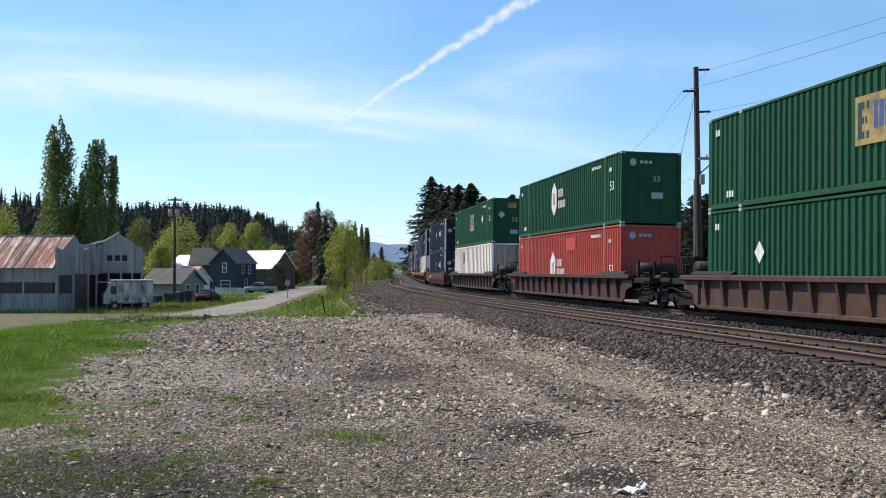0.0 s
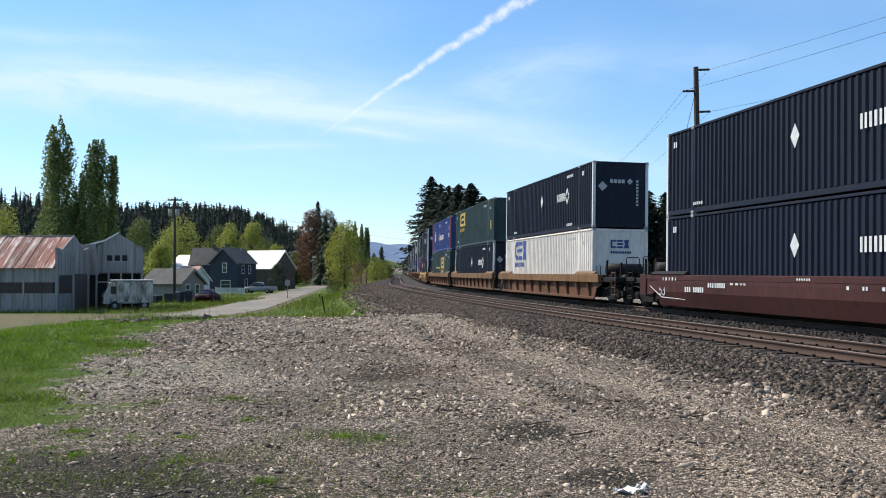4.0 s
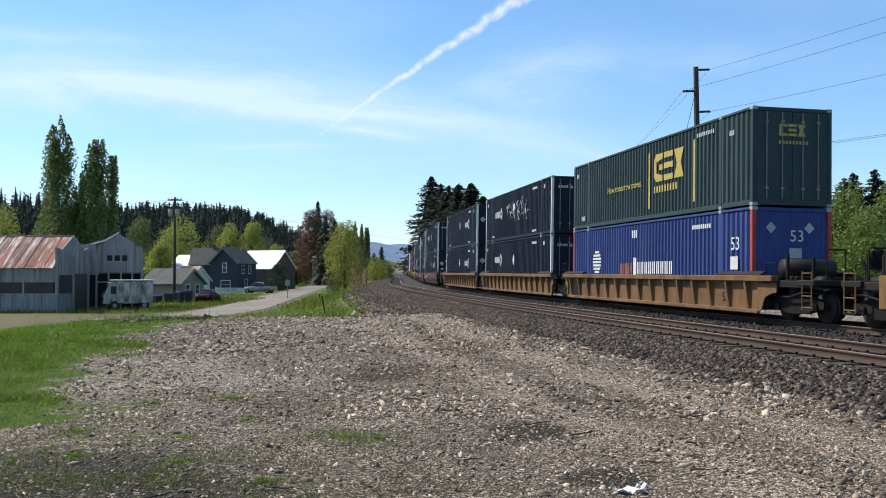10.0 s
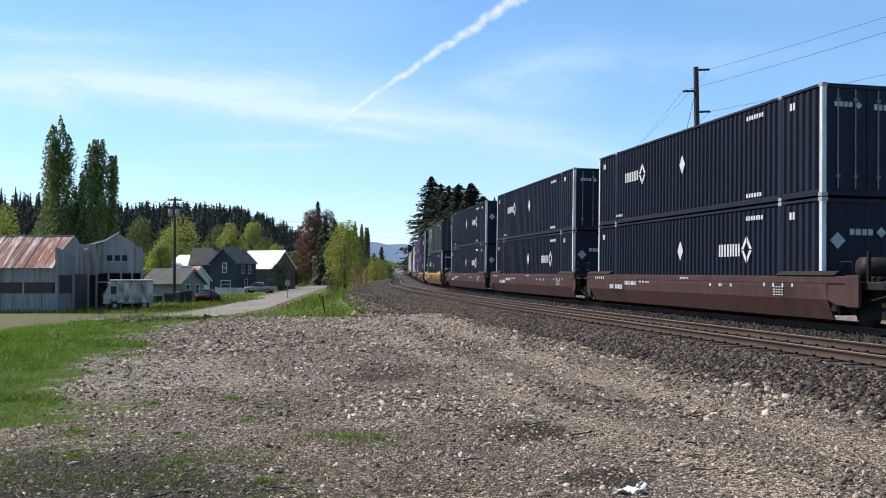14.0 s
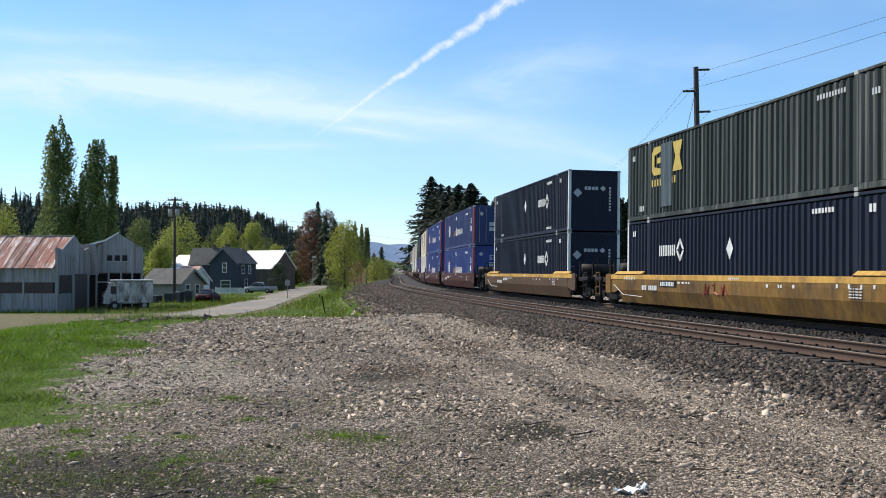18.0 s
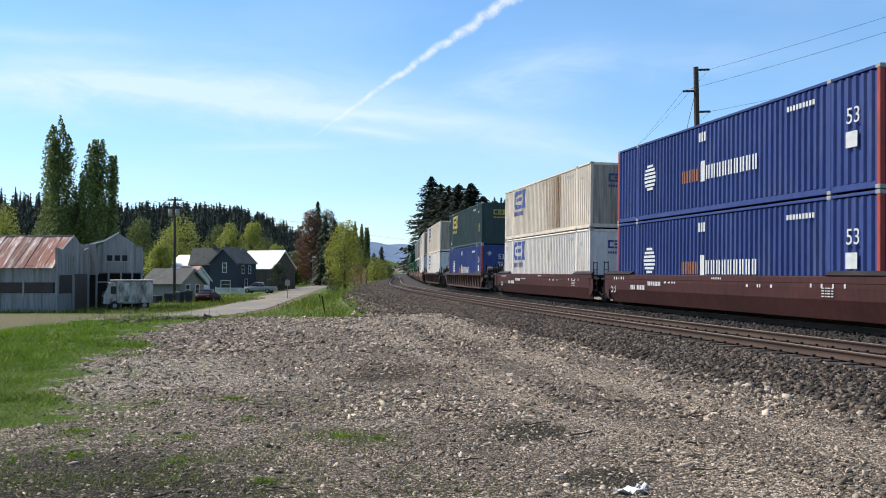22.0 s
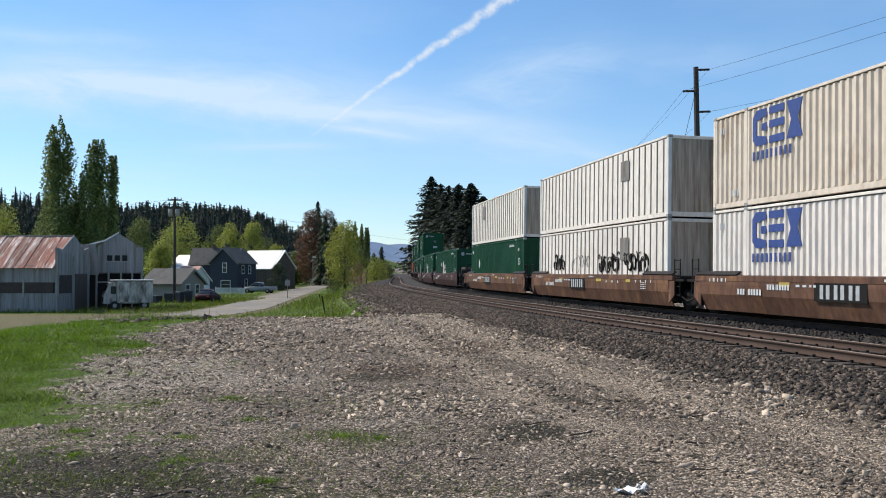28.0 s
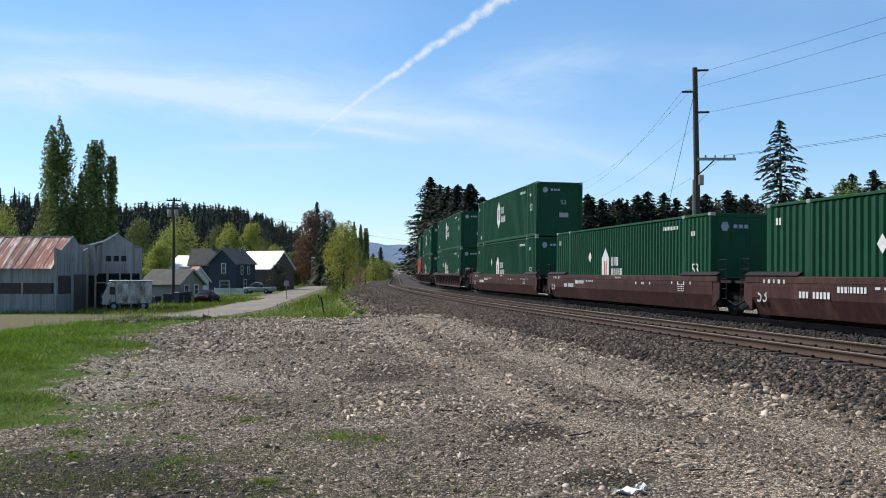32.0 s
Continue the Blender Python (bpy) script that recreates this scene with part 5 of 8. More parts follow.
YELLOW_MARKS = [("number_plate", dark_plate, M_STEEL_DARK), ("lettering", car_marks, M_WHITE_MARK), ("spray_tag", red_scribble, M_RED_MARK)]
CARS = {}


def car_kind(style, skin, front, rear, label, marks=None, top=None):
    key = (style, skin.name, front, rear)
    if key not in CARS:
        CARS[key] = well_car(style, skin, label, front, rear, marks, top)
    return CARS[key]


TRAIN = [
    ("panelled", "green", "ribbed", W_RUSTBROWN, "s", "s", "rust-brown ribbed well car", -284.74),
    ("hub", "hub_red", "ribbed", W_DARK, "s", "s", "dark brown ribbed well car", -261.16),
    ("panelled", "plate_white", "ribbed", W_DARK, "s", "s", "dark brown ribbed well car", -237.63),
    ("navybox", "navybox", "smooth", W_MAROON, "s", "s", "maroon smooth-sided well car", -214.28),
    ("navybox", "boldbox_white", "ribbed", W_TAN, "s", "j", "orange-brown ribbed well car unit", -190.5),
    ("boldbox_dark", "navybox", "ribbed", W_TAN, "n", "j", "orange-brown ribbed well car unit", -170.67),
    ("stack", "boldbox_middle", "ribbed", W_TAN, "n", "s", "orange-brown ribbed well car unit", -150.96),
    ("navybox", "navybox_turned", "smooth", W_YELLOW, "s", "s", "yellow smooth-sided well car", -127.23),
    ("boldbox_middle", "stack_low", "ribbed", W_YTAN, "s", "j", "yellow-brown ribbed well car unit", -103.47),
    ("navybox_scrawled", "navybox_turned", "ribbed", W_YTAN, "n", "j", "yellow-brown ribbed well car unit", -83.73),
    ("navybox", "navybox", "ribbed", W_YTAN, "n", "s", "yellow-brown ribbed well car unit", -64.08),
    ("navybox_turned", "navybox", "smooth", W_PINK, "s", "j", "faded maroon smooth-sided well car unit", -40.11),
    ("navybox_turned", "navybox", "smooth", W_PINK, "n", "j", "faded maroon smooth-sided well car unit", -20.53),
    ("navybox", "navybox", "smooth", W_PINK, "n", "s", "faded maroon smooth-sided well car unit", -0.69),
    ("boldbox_faded", "navybox_turned", "smooth", W_YELLOW, "s", "s", "yellow smooth-sided well car", 23.09),
    ("navybox", "navybox", "smooth", W_BROWNYEL, "s", "s", "brown smooth-sided well car with worn yellow paint", 46.7),
    ("stack_dull", "stack_low", "smooth", W_MAROON, "s", "j", "maroon smooth-sided well car unit", 70.55),
    ("stack", "stack_low", "smooth", W_MAROON, "n", "j", "maroon smooth-sided well car unit", 90.46),
    ("boldbox_rusted", "boldbox_white", "smooth", W_MAROON, "n", "s", "maroon smooth-sided well car unit", 109.89),
    ("boldbox_dark", "stack_low", "ribbed", W_RUSTBROWN, "s", "s", "rust-brown ribbed well car", 133.58),
    ("boldbox_cream", "boldbox_white", "ribbed", W_RUSTBROWN, "s", "s", "rust-brown ribbed well car", 157.08),
    ("boldbox_cream", "boldbox_white", "smooth", W_RUST, "s", "j", "rusty smooth-sided well car unit", 181.33),
    ("plate_vent", "plate_tagged", "smooth", W_RUST, "n", "j", "rusty smooth-sided well car unit", 200.79),
    ("plate_white", "green", "smooth", W_RUST, "n", "s", "rusty smooth-sided well car unit", 220.25),
    (None, "hub_low", "smooth", W_OXBLOOD, "s", "j", "dull oxblood smooth-sided well car unit", 243.82),
    (None, "hub_low", "smooth", W_OXBLOOD, "n", "j", "dull oxblood smooth-sided well car unit", 263.26),
    ("hub", "hub_low", "smooth", W_OXBLOOD, "n", "s", "dull oxblood smooth-sided well car unit", 283.23),
    ("hub", "hub_low", "ribbed", W_DARK, "s", "s", "dark brown ribbed well car", 307.03),
    ("hub", "hub_low", "ribbed", W_DARK, "s", "s", "dark brown ribbed well car", 330.5),
    ("hub", "hub_red", "ribbed", W_DARK, "s", "s", "dark brown ribbed well car", 354.2),
]
SPEED, SLOWING, CANT = 16.628, -0.0071, -0.85
WELL_BASE = 0.33
MOVERS = []


def train_pose(place, t, lift):
    """Pose of a car whose leading container corner lies at that place in the train."""
    s = place - (SPEED * (t - 16) + SLOWING * (t - 16) ** 2) + HALF
    xa, ya, _ = track_point(s - 8.0)
    xb, yb, _ = track_point(s + 8.0)
    turn = math.degrees(math.atan2(ya - yb, xa - xb))
    return pose((xa + xb) / 2, (ya + yb) / 2, RAIL, 0, 0, turn) @ pose(0, 0, 0, CANT, 0, 0) @ pose(0, 0, lift)


def build_train():
    used = set()

    def take(ob):
        if ob in used:
            return copy_thing(ob, Matrix())
        used.add(ob)
        return ob
    for upper, lower, style, skin, front, rear, label, place in TRAIN:
        marks = {W_RUST: BIG_MARKS, W_YELLOW: YELLOW_MARKS}.get(skin, SMOOTH_MARKS) if style == "smooth" else None
        car = take(car_kind(style, skin, front, rear, label, marks, {W_TAN: W_YTAN, W_YELLOW: W_YELLOW_TOP, W_BROWNYEL: W_YELLOW_TOP}.get(skin)))
        tagged(car, group="cars of the freight train")
        MOVERS.append((car, place, 0.0))
        low = take(KINDS[lower])
        MOVERS.append((tagged(low, group="containers on the train"), place, WELL_BASE))
        if upper:
            up = take(KINDS[upper])
            MOVERS.append((tagged(up, group="containers on the train"), place, WELL_BASE + CH + 0.02))
    for ob in KINDS.values():
        if ob not in used:
            raise ValueError("container kind not in the train")


build_train()


# ---- trees ----
L_POPLAR = leaf_material("poplar_leaves", (0.19, 0.225, 0.08), 0.45)
L_SPRING = leaf_material("spring_leaves", (0.33, 0.345, 0.075))
L_WOODEDGE = leaf_material("wood_edge_leaves", (0.19, 0.24, 0.06))
L_YELLOWGREEN = leaf_material("yellow_green_leaves", (0.33, 0.33, 0.06))
L_MID = leaf_material("green_leaves", (0.15, 0.175, 0.055))
L_FIR = leaf_material("fir_needles", (0.040, 0.050, 0.034), 0.45, 0.2)
L_CEDAR = leaf_material("dark_cedar", (0.06, 0.078, 0.042), 0.45, 0.2)
L_RUSSET = leaf_material("russet_leaves", (0.19, 0.105, 0.065))
L_PINK = leaf_material("pink_blossom", (0.45, 0.20, 0.24))
L_BARE = leaf_material("bare_twigs", (0.20, 0.16, 0.13), 0.3, 0.1)
M_BARK = material("bark", (0.10, 0.075, 0.055), 0.95, 0, 6, 0.35, stretch=(4, 4, 1), bump=0.5)


def leaf_quads(rng, centres, size, flat=0.0):
    """Small four-sided leaves or tufts round given points, turned at random."""
    n = len(centres)
    u = rng.normal(size=(n, 3))
    u[:, 2] *= 1 - flat
    u /= np.linalg.norm(u, axis=1)[:, None]
    w = rng.normal(size=(n, 3))
    w[:, 2] *= 1 - flat
    w -= (w * u).sum(1)[:, None] * u
    w /= np.linalg.norm(w, axis=1)[:, None]
    s = size * rng.uniform(0.6, 1.3, n)[:, None]
    c = np.asarray(centres)
    v = np.stack([c - u * s, c - w * s * 0.55, c + u * s, c + w * s * 0.55], 1).reshape(-1, 3)
    return v, np.arange(4 * n).reshape(n, 4)


def blob_points(rng, blobs, n):
    """Points in the outer part of several ellipsoids (x, y, z, rx, ry, rz), shared out by size."""
    b = np.array(blobs, float)
    vol = (b[:, 3] * b[:, 4] * b[:, 5]) ** 0.7
    k = rng.choice(len(b), n, p=vol / vol.sum())
    d = rng.normal(size=(n, 3))
    d /= np.linalg.norm(d, axis=1)[:, None]
    r = rng.uniform(0.45, 1.0, n) ** 0.6
    return b[k, :3] + d * b[k, 3:] * r[:, None] * rng.uniform(0.85, 1.12, n)[:, None]


def trunk_build(height, r0, limbs, seed):
    rr = random.Random(seed)
    b = Build()
    p = Vector((0, 0, -0.3))
    steps = 6
    tops = []
    for i in range(steps):
        q = Vector((rr.uniform(-0.1, 0.1) * height * 0.06, rr.uniform(-0.1, 0.1) * height * 0.06, height * (i + 1) / steps))
        b.rod(p, q, r0 * (1 - 0.85 * i / steps), 8, r0 * (1 - 0.85 * (i + 1) / steps))
        tops.append(q)
        p = q
    for i in range(limbs):
        o = tops[rr.randrange(1, steps - 1)]
        a = rr.uniform(0, math.tau)
        ln = height * rr.uniform(0.15, 0.32)
        e = o + Vector((math.cos(a) * ln * 0.7, math.sin(a) * ln * 0.7, ln * 0.8))
        b.rod(o, e, r0 * 0.35, 6, r0 * 0.08)
    return b


def broadleaf(name, label, leaf, height, width, seed, n=2600, size=0.22, base=0.25, pieces=12, twiggy=False):
    """A broadleaved tree: trunk, limbs and a crown of many small leaves in uneven clumps."""
    rng = np.random.default_rng(seed)
    t = thing(name, label, "tree")
    part("trunk", trunk_build(height * 0.72, max(0.08, height * 0.022), 9, seed), M_BARK, t)
    blobs = []
    for i in range(pieces):
        a = i * 2.4 + rng.uniform(-0.4, 0.4)
        h = base + (0.94 - base) * (i + 0.5) / pieces
        spread = math.sin(math.pi * min(1, (h - base) / (1 - base) * 0.85 + 0.18)) ** 0.7
        r = width * 0.5 * spread
        k = width * rng.uniform(0.16, 0.28)
        blobs.append((math.cos(a) * (r - k * 0.7), math.sin(a) * (r - k * 0.7), h * height, k, k, k * rng.uniform(0.8, 1.3)))
    v, f = leaf_quads(rng, blob_points(rng, blobs, n), size)
    part("crown", array_mesh("crown", v, f, leaf), leaf, t)
    return t


def columnar(name, label, leaf, height, width, seed, n=5200, size=0.3):
    """A narrow upright poplar: a bundle of steep plumes that end at different heights."""
    rng = np.random.default_rng(seed)
    t = thing(name, label, "tree")
    part("trunk", trunk_build(height * 0.85, height * 0.014, 0, seed), M_BARK, t)
    m = max(14, int(n / 420))
    low = rng.uniform(0.02, 0.70, m)
    low[:3] = (0.6, 0.52, 0.45)
    long_ = rng.uniform(0.22, 0.40, m)
    long_[:3] = (0.40, 0.42, 0.40)
    high = np.minimum(low + long_, 1.0)
    env = np.interp((low + high) / 2, [0.0, 0.15, 0.45, 0.7, 0.85, 1.0], [0.55, 0.85, 1.0, 0.8, 0.45, 0.1])
    a0 = np.arange(m) * 2.4 + rng.uniform(-0.5, 0.5, m)
    off = width * 0.5 * env * rng.uniform(0.35, 0.85, m)
    off[:3] = width * np.array([0.03, 0.14, 0.18])
    k = rng.integers(0, m, n)
    f = rng.uniform(0, 1, n)
    fat = width * 0.20 * np.sin(math.pi * f ** 0.75) ** 0.8 * (1 - 0.5 * f) + 0.08
    g = rng.normal(size=(n, 2))
    g *= (fat * rng.uniform(0.5, 1.1, n) / np.linalg.norm(g, axis=1))[:, None]
    out = off[k] * (0.55 + 0.45 * np.sin(math.pi * np.minimum(f + 0.1, 1.0) * 0.75))
    pts = np.stack([np.cos(a0[k]) * out + g[:, 0], np.sin(a0[k]) * out + g[:, 1], (low[k] + (high - low)[k] * f) * height], 1)
    v, f = leaf_quads(rng, pts, size)
    part("crown", array_mesh("crown", v, f, leaf), leaf, t)
    return t


def conifer_arrays(rng, height, width, tiers, per, quads, size, droop=0.35, bare=0.08, taper=0.72, heart=True):
    """Needle sprays on drooping branches set all the way up the stem, uneven in length."""
    m = tiers * per
    h = bare + (1 - bare) * rng.uniform(0, 1, m) ** 1.12
    lobe = 1 + 0.16 * np.sin(h * 19 + rng.uniform(0, 6)) + 0.1 * np.sin(h * 41 + rng.uniform(0, 6))
    r = width * 0.5 * np.maximum(0.0, 1 - h) ** taper * lobe * rng.uniform(0.5, 1.1, m) + 0.1
    a = rng.uniform(0, math.tau, m)
    k = np.tile(np.linspace(0.12, 1.0, quads), (m, 1))
    hh, rr, aa = h[:, None], r[:, None], a[:, None]
    z = hh * height + 0.15 * rr * k - droop * rr * k * k + rng.normal(0, 0.05, (m, quads)) * size
    c = np.stack([np.cos(aa) * rr * k, np.sin(aa) * rr * k, z], 2).reshape(-1, 3)
    turn = np.where(np.arange(quads) % 2 == 0, 0.6, -0.6)[None] * rng.uniform(0.4, 1.5, (m, quads))
    fork = (aa + turn * (k < 0.97)).ravel()
    slope = (0.15 - 2 * droop * k + rng.normal(-0.1, 0.2, (m, quads))).ravel()
    q = len(fork)
    long_ = (0.10 * rr + size * 0.7 + 0 * k).ravel() * rng.uniform(0.6, 1.25, q)
    broad = (0.03 * rr + size * 0.36 + 0 * k).ravel() * rng.uniform(0.6, 1.25, q)
    u = np.stack([np.cos(fork), np.sin(fork), slope], 1) * long_[:, None]
    w = np.stack([-np.sin(fork), np.cos(fork), rng.normal(0, 0.5, q)], 1) * broad[:, None]
    top = np.stack([np.zeros(6), np.zeros(6), height * np.linspace(0.93, 0.99, 6)], 1)
    c = np.concatenate([c, top])
    u = np.concatenate([u, np.stack([rng.normal(0, 0.15, 6), rng.normal(0, 0.15, 6), np.full(6, 0.025 * height)], 1)])
    w = np.concatenate([w, np.stack([np.full(6, size * 0.3), rng.normal(0, 0.1, 6), np.zeros(6)], 1)])
    v = np.stack([c - u * 0.6, c - w, c + u, c + w], 1).reshape(-1, 3)
    # dim heart of the tree: a slim uneven cone of inner twigs
    ang = np.arange(7) * math.tau / 7 + rng.uniform(0, 1)
    for z0, z1, r0, r1 in () if not heart else ((bare, 0.35, 0.30, 0.26), (0.35, 0.65, 0.26, 0.15), (0.65, 0.95, 0.15, 0.01)):
        low = np.stack([np.cos(ang) * width * 0.5 * r0 * 1.6, np.sin(ang) * width * 0.5 * r0 * 1.6, np.full(7, z0 * height)], 1)
        high = np.stack([np.cos(ang) * width * 0.5 * r1 * 1.6, np.sin(ang) * width * 0.5 * r1 * 1.6, np.full(7, z1 * height)], 1)
        v = np.concatenate([v, np.stack([low, np.roll(low, -1, 0), np.roll(high, -1, 0), high], 1).reshape(-1, 3)])
    return v, np.arange(len(v)).reshape(-1, 4)


def conifer(name, label, leaf, height, width, seed, tiers=34, per=8, quads=7, size=0.34, bare=0.08, droop=0.35, taper=0.72, heart=True):
    rng = np.random.default_rng(seed)
    t = thing(name, label, "tree")
    b = Build()
    b.rod((0, 0, -0.3), (0, 0, height * 0.5), height * 0.016, 8, height * 0.010)
    b.rod((0, 0, height * 0.5), (0, 0, height * 0.97), height * 0.010, 6, 0.02)
    part("trunk", b, M_BARK, t)
    v, f = conifer_arrays(rng, height, width * 1.2, tiers, per + 4, quads, size, droop, bare, taper, heart)
    part("crown", array_mesh("crown", v, f, leaf), leaf, t)
    return t


def at(x, y, lift=0.0, turn=0.0):
    """Pose on the ground at x, y."""
    return pose(x, y, float(ground_z(np.array([x]), np.array([y]))[0]) + lift, 0, 0, turn)


def grove(name, label, leaf, spots, seed, kind_fn):
    """A far stand of trees that nobody could count, as one mass."""
    rng = np.random.default_rng(seed)
    vs, fs, n = [], [], 0
    for x, y, h, w in spots:
        v, f = kind_fn(rng, h, w)
        z = float(ground_z(np.array([x]), np.array([y]))[0])
        vs.append(v + np.array([x, y, z]))
        fs.append(f + n)
        n += len(v)
    me = array_mesh(name, np.concatenate(vs), np.concatenate(fs), leaf)
    return tagged(new(name, me), label, "trees", kind="stuff")


def far_fir(rng, h, w):
    return conifer_arrays(rng, h, w * 1.25, 9, 5, 3, 0.8, 0.15, 0.04, 0.6)


def wood_fir(rng, h, w):
    return conifer_arrays(rng, h, w, 18, 9, 4, 0.5, 0.22, 0.04)


def far_broad(rng, h, w):
    blobs = [(rng.normal(0, w * 0.2), rng.normal(0, w * 0.2), h * rng.uniform(0.35, 0.85), w * 0.24, w * 0.24, h * 0.17) for _ in range(8)]
    return leaf_quads(rng, blob_points(rng, blobs, 420), 0.55)


def plant_trees():
    # tall poplars behind the barns
    columnar("poplar_tree", "tall narrow poplar with dull green leaves behind the barns", L_POPLAR, 25.0, 6.2, 11, 19000, 0.18).matrix_basis = at(-53.2, 125)
    columnar("poplar_tree", "slim young poplar between two taller ones", L_POPLAR, 17.0, 2.4, 14, 4200, 0.2).matrix_basis = at(-50.6, 126)
    columnar("poplar_tree", "tall narrow poplar with dull green leaves behind the barns", L_POPLAR, 21.6, 5.6, 12, 15500, 0.18).matrix_basis = at(-48.0, 125)
    columnar("poplar_tree", "slim poplar close beside a taller one", L_POPLAR, 19.5, 2.4, 13, 4600, 0.2).matrix_basis = at(-46.2, 126)
    # beside the road
    broadleaf("street_tree", "young yellow-green tree on the grass by the railway", L_YELLOWGREEN, 10.6, 6.4, 21, 7000, 0.14, 0.14, 26).matrix_basis = at(-15.2, 140)
    broadleaf("bush", "low scrub at the foot of a young tree", L_MID, 2.2, 2.6, 22, 700, 0.14, 0.02, 6).matrix_basis = at(-16.6, 138)
    conifer("cedar_tree", "tall dark conifer behind the roadside houses", L_CEDAR, 21.5, 7.0, 31, 40, 9, 7, 0.36, 0.03).matrix_basis = at(-32.4, 234)
    broadleaf("copper_tree", "large russet-leaved tree behind the roadside houses", L_RUSSET, 18.5, 7.5, 33, 8000, 0.22, 0.06, 24).matrix_basis = at(-32.2, 220)
    broadleaf("bare_tree", "pale half-bare tree behind the russet tree", L_BARE, 20, 8, 35, 5000, 0.2, 0.3, 18).matrix_basis = at(-30.5, 240)
    conifer("cedar_tree", "dark conifer beside the road", L_CEDAR, 16.5, 6.5, 37, 40, 12, 7, 0.34, 0.03).matrix_basis = at(-28.0, 215)
    conifer("cedar_tree", "dark conifer beside the road", L_CEDAR, 15.5, 6.0, 38, 40, 12, 7, 0.34, 0.03).matrix_basis = at(-25.5, 213)
    for i, (x, y, h) in enumerate(((-24.2, 225, 14.5), (-22.6, 225, 15.8), (-21.0, 226, 15.2), (-19.9, 228, 14.4))):
        columnar("poplar_tree", "narrow poplar in a row by the railway", L_POPLAR, h, 2.4, 41 + i, 4500, 0.18).matrix_basis = at(x + 0.6, y)
    broadleaf("blossom_tree", "small tree in pink blossom by the road", L_PINK, 5.0, 4.4, 45, 1300, 0.16, 0.15).matrix_basis = at(-18.2, 192)
    broadleaf("bush", "bright green bush beside the railway", L_SPRING, 3.6, 5.0, 47, 3600, 0.12, 0.02).matrix_basis = at(-12.6, 172)
    broadleaf("bush", "green scrub beside the railway", L_MID, 3.4, 4.2, 48, 1400, 0.17, 0.02).matrix_basis = at(-13.0, 205)
    broadleaf("bush", "dark bush beside the white-roofed barn", L_CEDAR, 4.6, 3.6, 49, 1500, 0.18, 0.02).matrix_basis = at(-28.6, 158)
    conifer("fir_tree", "small dark fir far down the line", L_FIR, 7.6, 3.6, 50, 24, 7, 5, 0.3).matrix_basis = at(-18.0, 236)
    conifer("fir_tree", "small dark fir far down the line", L_FIR, 8.6, 3.8, 58, 24, 7, 5, 0.3).matrix_basis = at(-16.3, 240)
    # firs past the bend
    firs = ((-3.6, 276, 31.0, 16.5), (1.6, 246, 25.5, 14.0), (5.4, 172, 18.9, 9.6), (-0.6, 262, 27.5, 16.0), (5.8, 190, 17.0, 10), (8.2, 185, 17.5, 9.5), (4.0, 226, 24.0, 13), (10.2, 176, 15.8, 7), (12.6, 180, 16.5, 7))
    for i, (x, y, h, w) in enumerate(firs):
        conifer("fir_tree", "dark fir at the bend of the railway", L_FIR, h, w, 151 + i, 80, 16, 8, 0.34, 0.03, 0.16, 0.62).matrix_basis = at(x, y)
    more = ((13.0, 170, 16.6), (15.6, 165, 17.6), (18.2, 163, 17.2), (20.4, 166, 17.8), (22.6, 160, 16.0), (25.5, 158, 15.8), (28.4, 160, 15.2), (30.8, 157, 14.9), (34.2, 158, 15.6), (36.5, 160, 16.4), (38.8, 158, 16.0), (33.0, 162, 14.6), (27.0, 166, 15.8), (41.5, 160, 15.2), (44.0, 158, 15.6), (47.0, 161, 15.9), (50.5, 159, 15.2), (54.0, 160, 15.6))
    for i, (x, y, h) in enumerate(more):
        conifer("fir_tree", "dark fir in the wood beyond the railway", L_FIR, h, 8.6, 171 + i, 60, 13, 7, 0.28, 0.04, 0.14, 0.62).matrix_basis = at(x, y)
    # big open fir on the right
    conifer("fir_tree", "tall open-branched fir beyond the railway", L_FIR, 20.6, 7.6, 61, 34, 8, 10, 0.25, 0.16, 0.30, 0.48, False).matrix_basis = at(41.3, 110)
    for i, (x, y, h) in enumerate(((52.5, 118, 14.2), (54.6, 120, 15.0), (57.0, 119, 15.4), (59.5, 121, 13.6), (50.2, 120, 12.6), (36.5, 115, 12.5), (33.0, 117, 12.2), (46.3, 114, 12.8))):
        conifer("fir_tree", "dark fir in the wood beyond the railway", L_FIR, h, 7.4, 181 + i, 54, 12, 7, 0.25, 0.05, 0.14, 0.62).matrix_basis = at(x, y)
    # bright broadleaved trees of the village
    for i, (px, d, h, w, leaf) in enumerate(((-62.0, 205, 12.5, 9, L_MID), (-69.0, 206, 15, 9, L_MID), (-58.5, 200, 14.6, 12.5, L_SPRING), (-51.5, 165, 8.2, 5.5, L_SPRING), (-48.5, 205, 14.0, 8, L_SPRING), (-43.0, 203, 14.0, 7, L_SPRING),
                                             (-40.0, 215, 9.4, 7, L_SPRING), (-53.5, 215, 14, 8, L_MID), (-78.0, 205, 14, 9, L_MID), (-100.0, 205, 18, 10, L_SPRING), (-93.0, 210, 14, 9, L_MID), (-86, 215, 15, 9, L_MID), (-36.5, 225, 8.0, 6, L_MID), (-47, 235, 11, 9, L_MID))):
        broadleaf("village_tree", "round broadleaved tree in fresh leaf behind the houses", leaf, h, w, 191 + i, 6500, 0.2, 0.04, 26).matrix_basis = at(px, d)
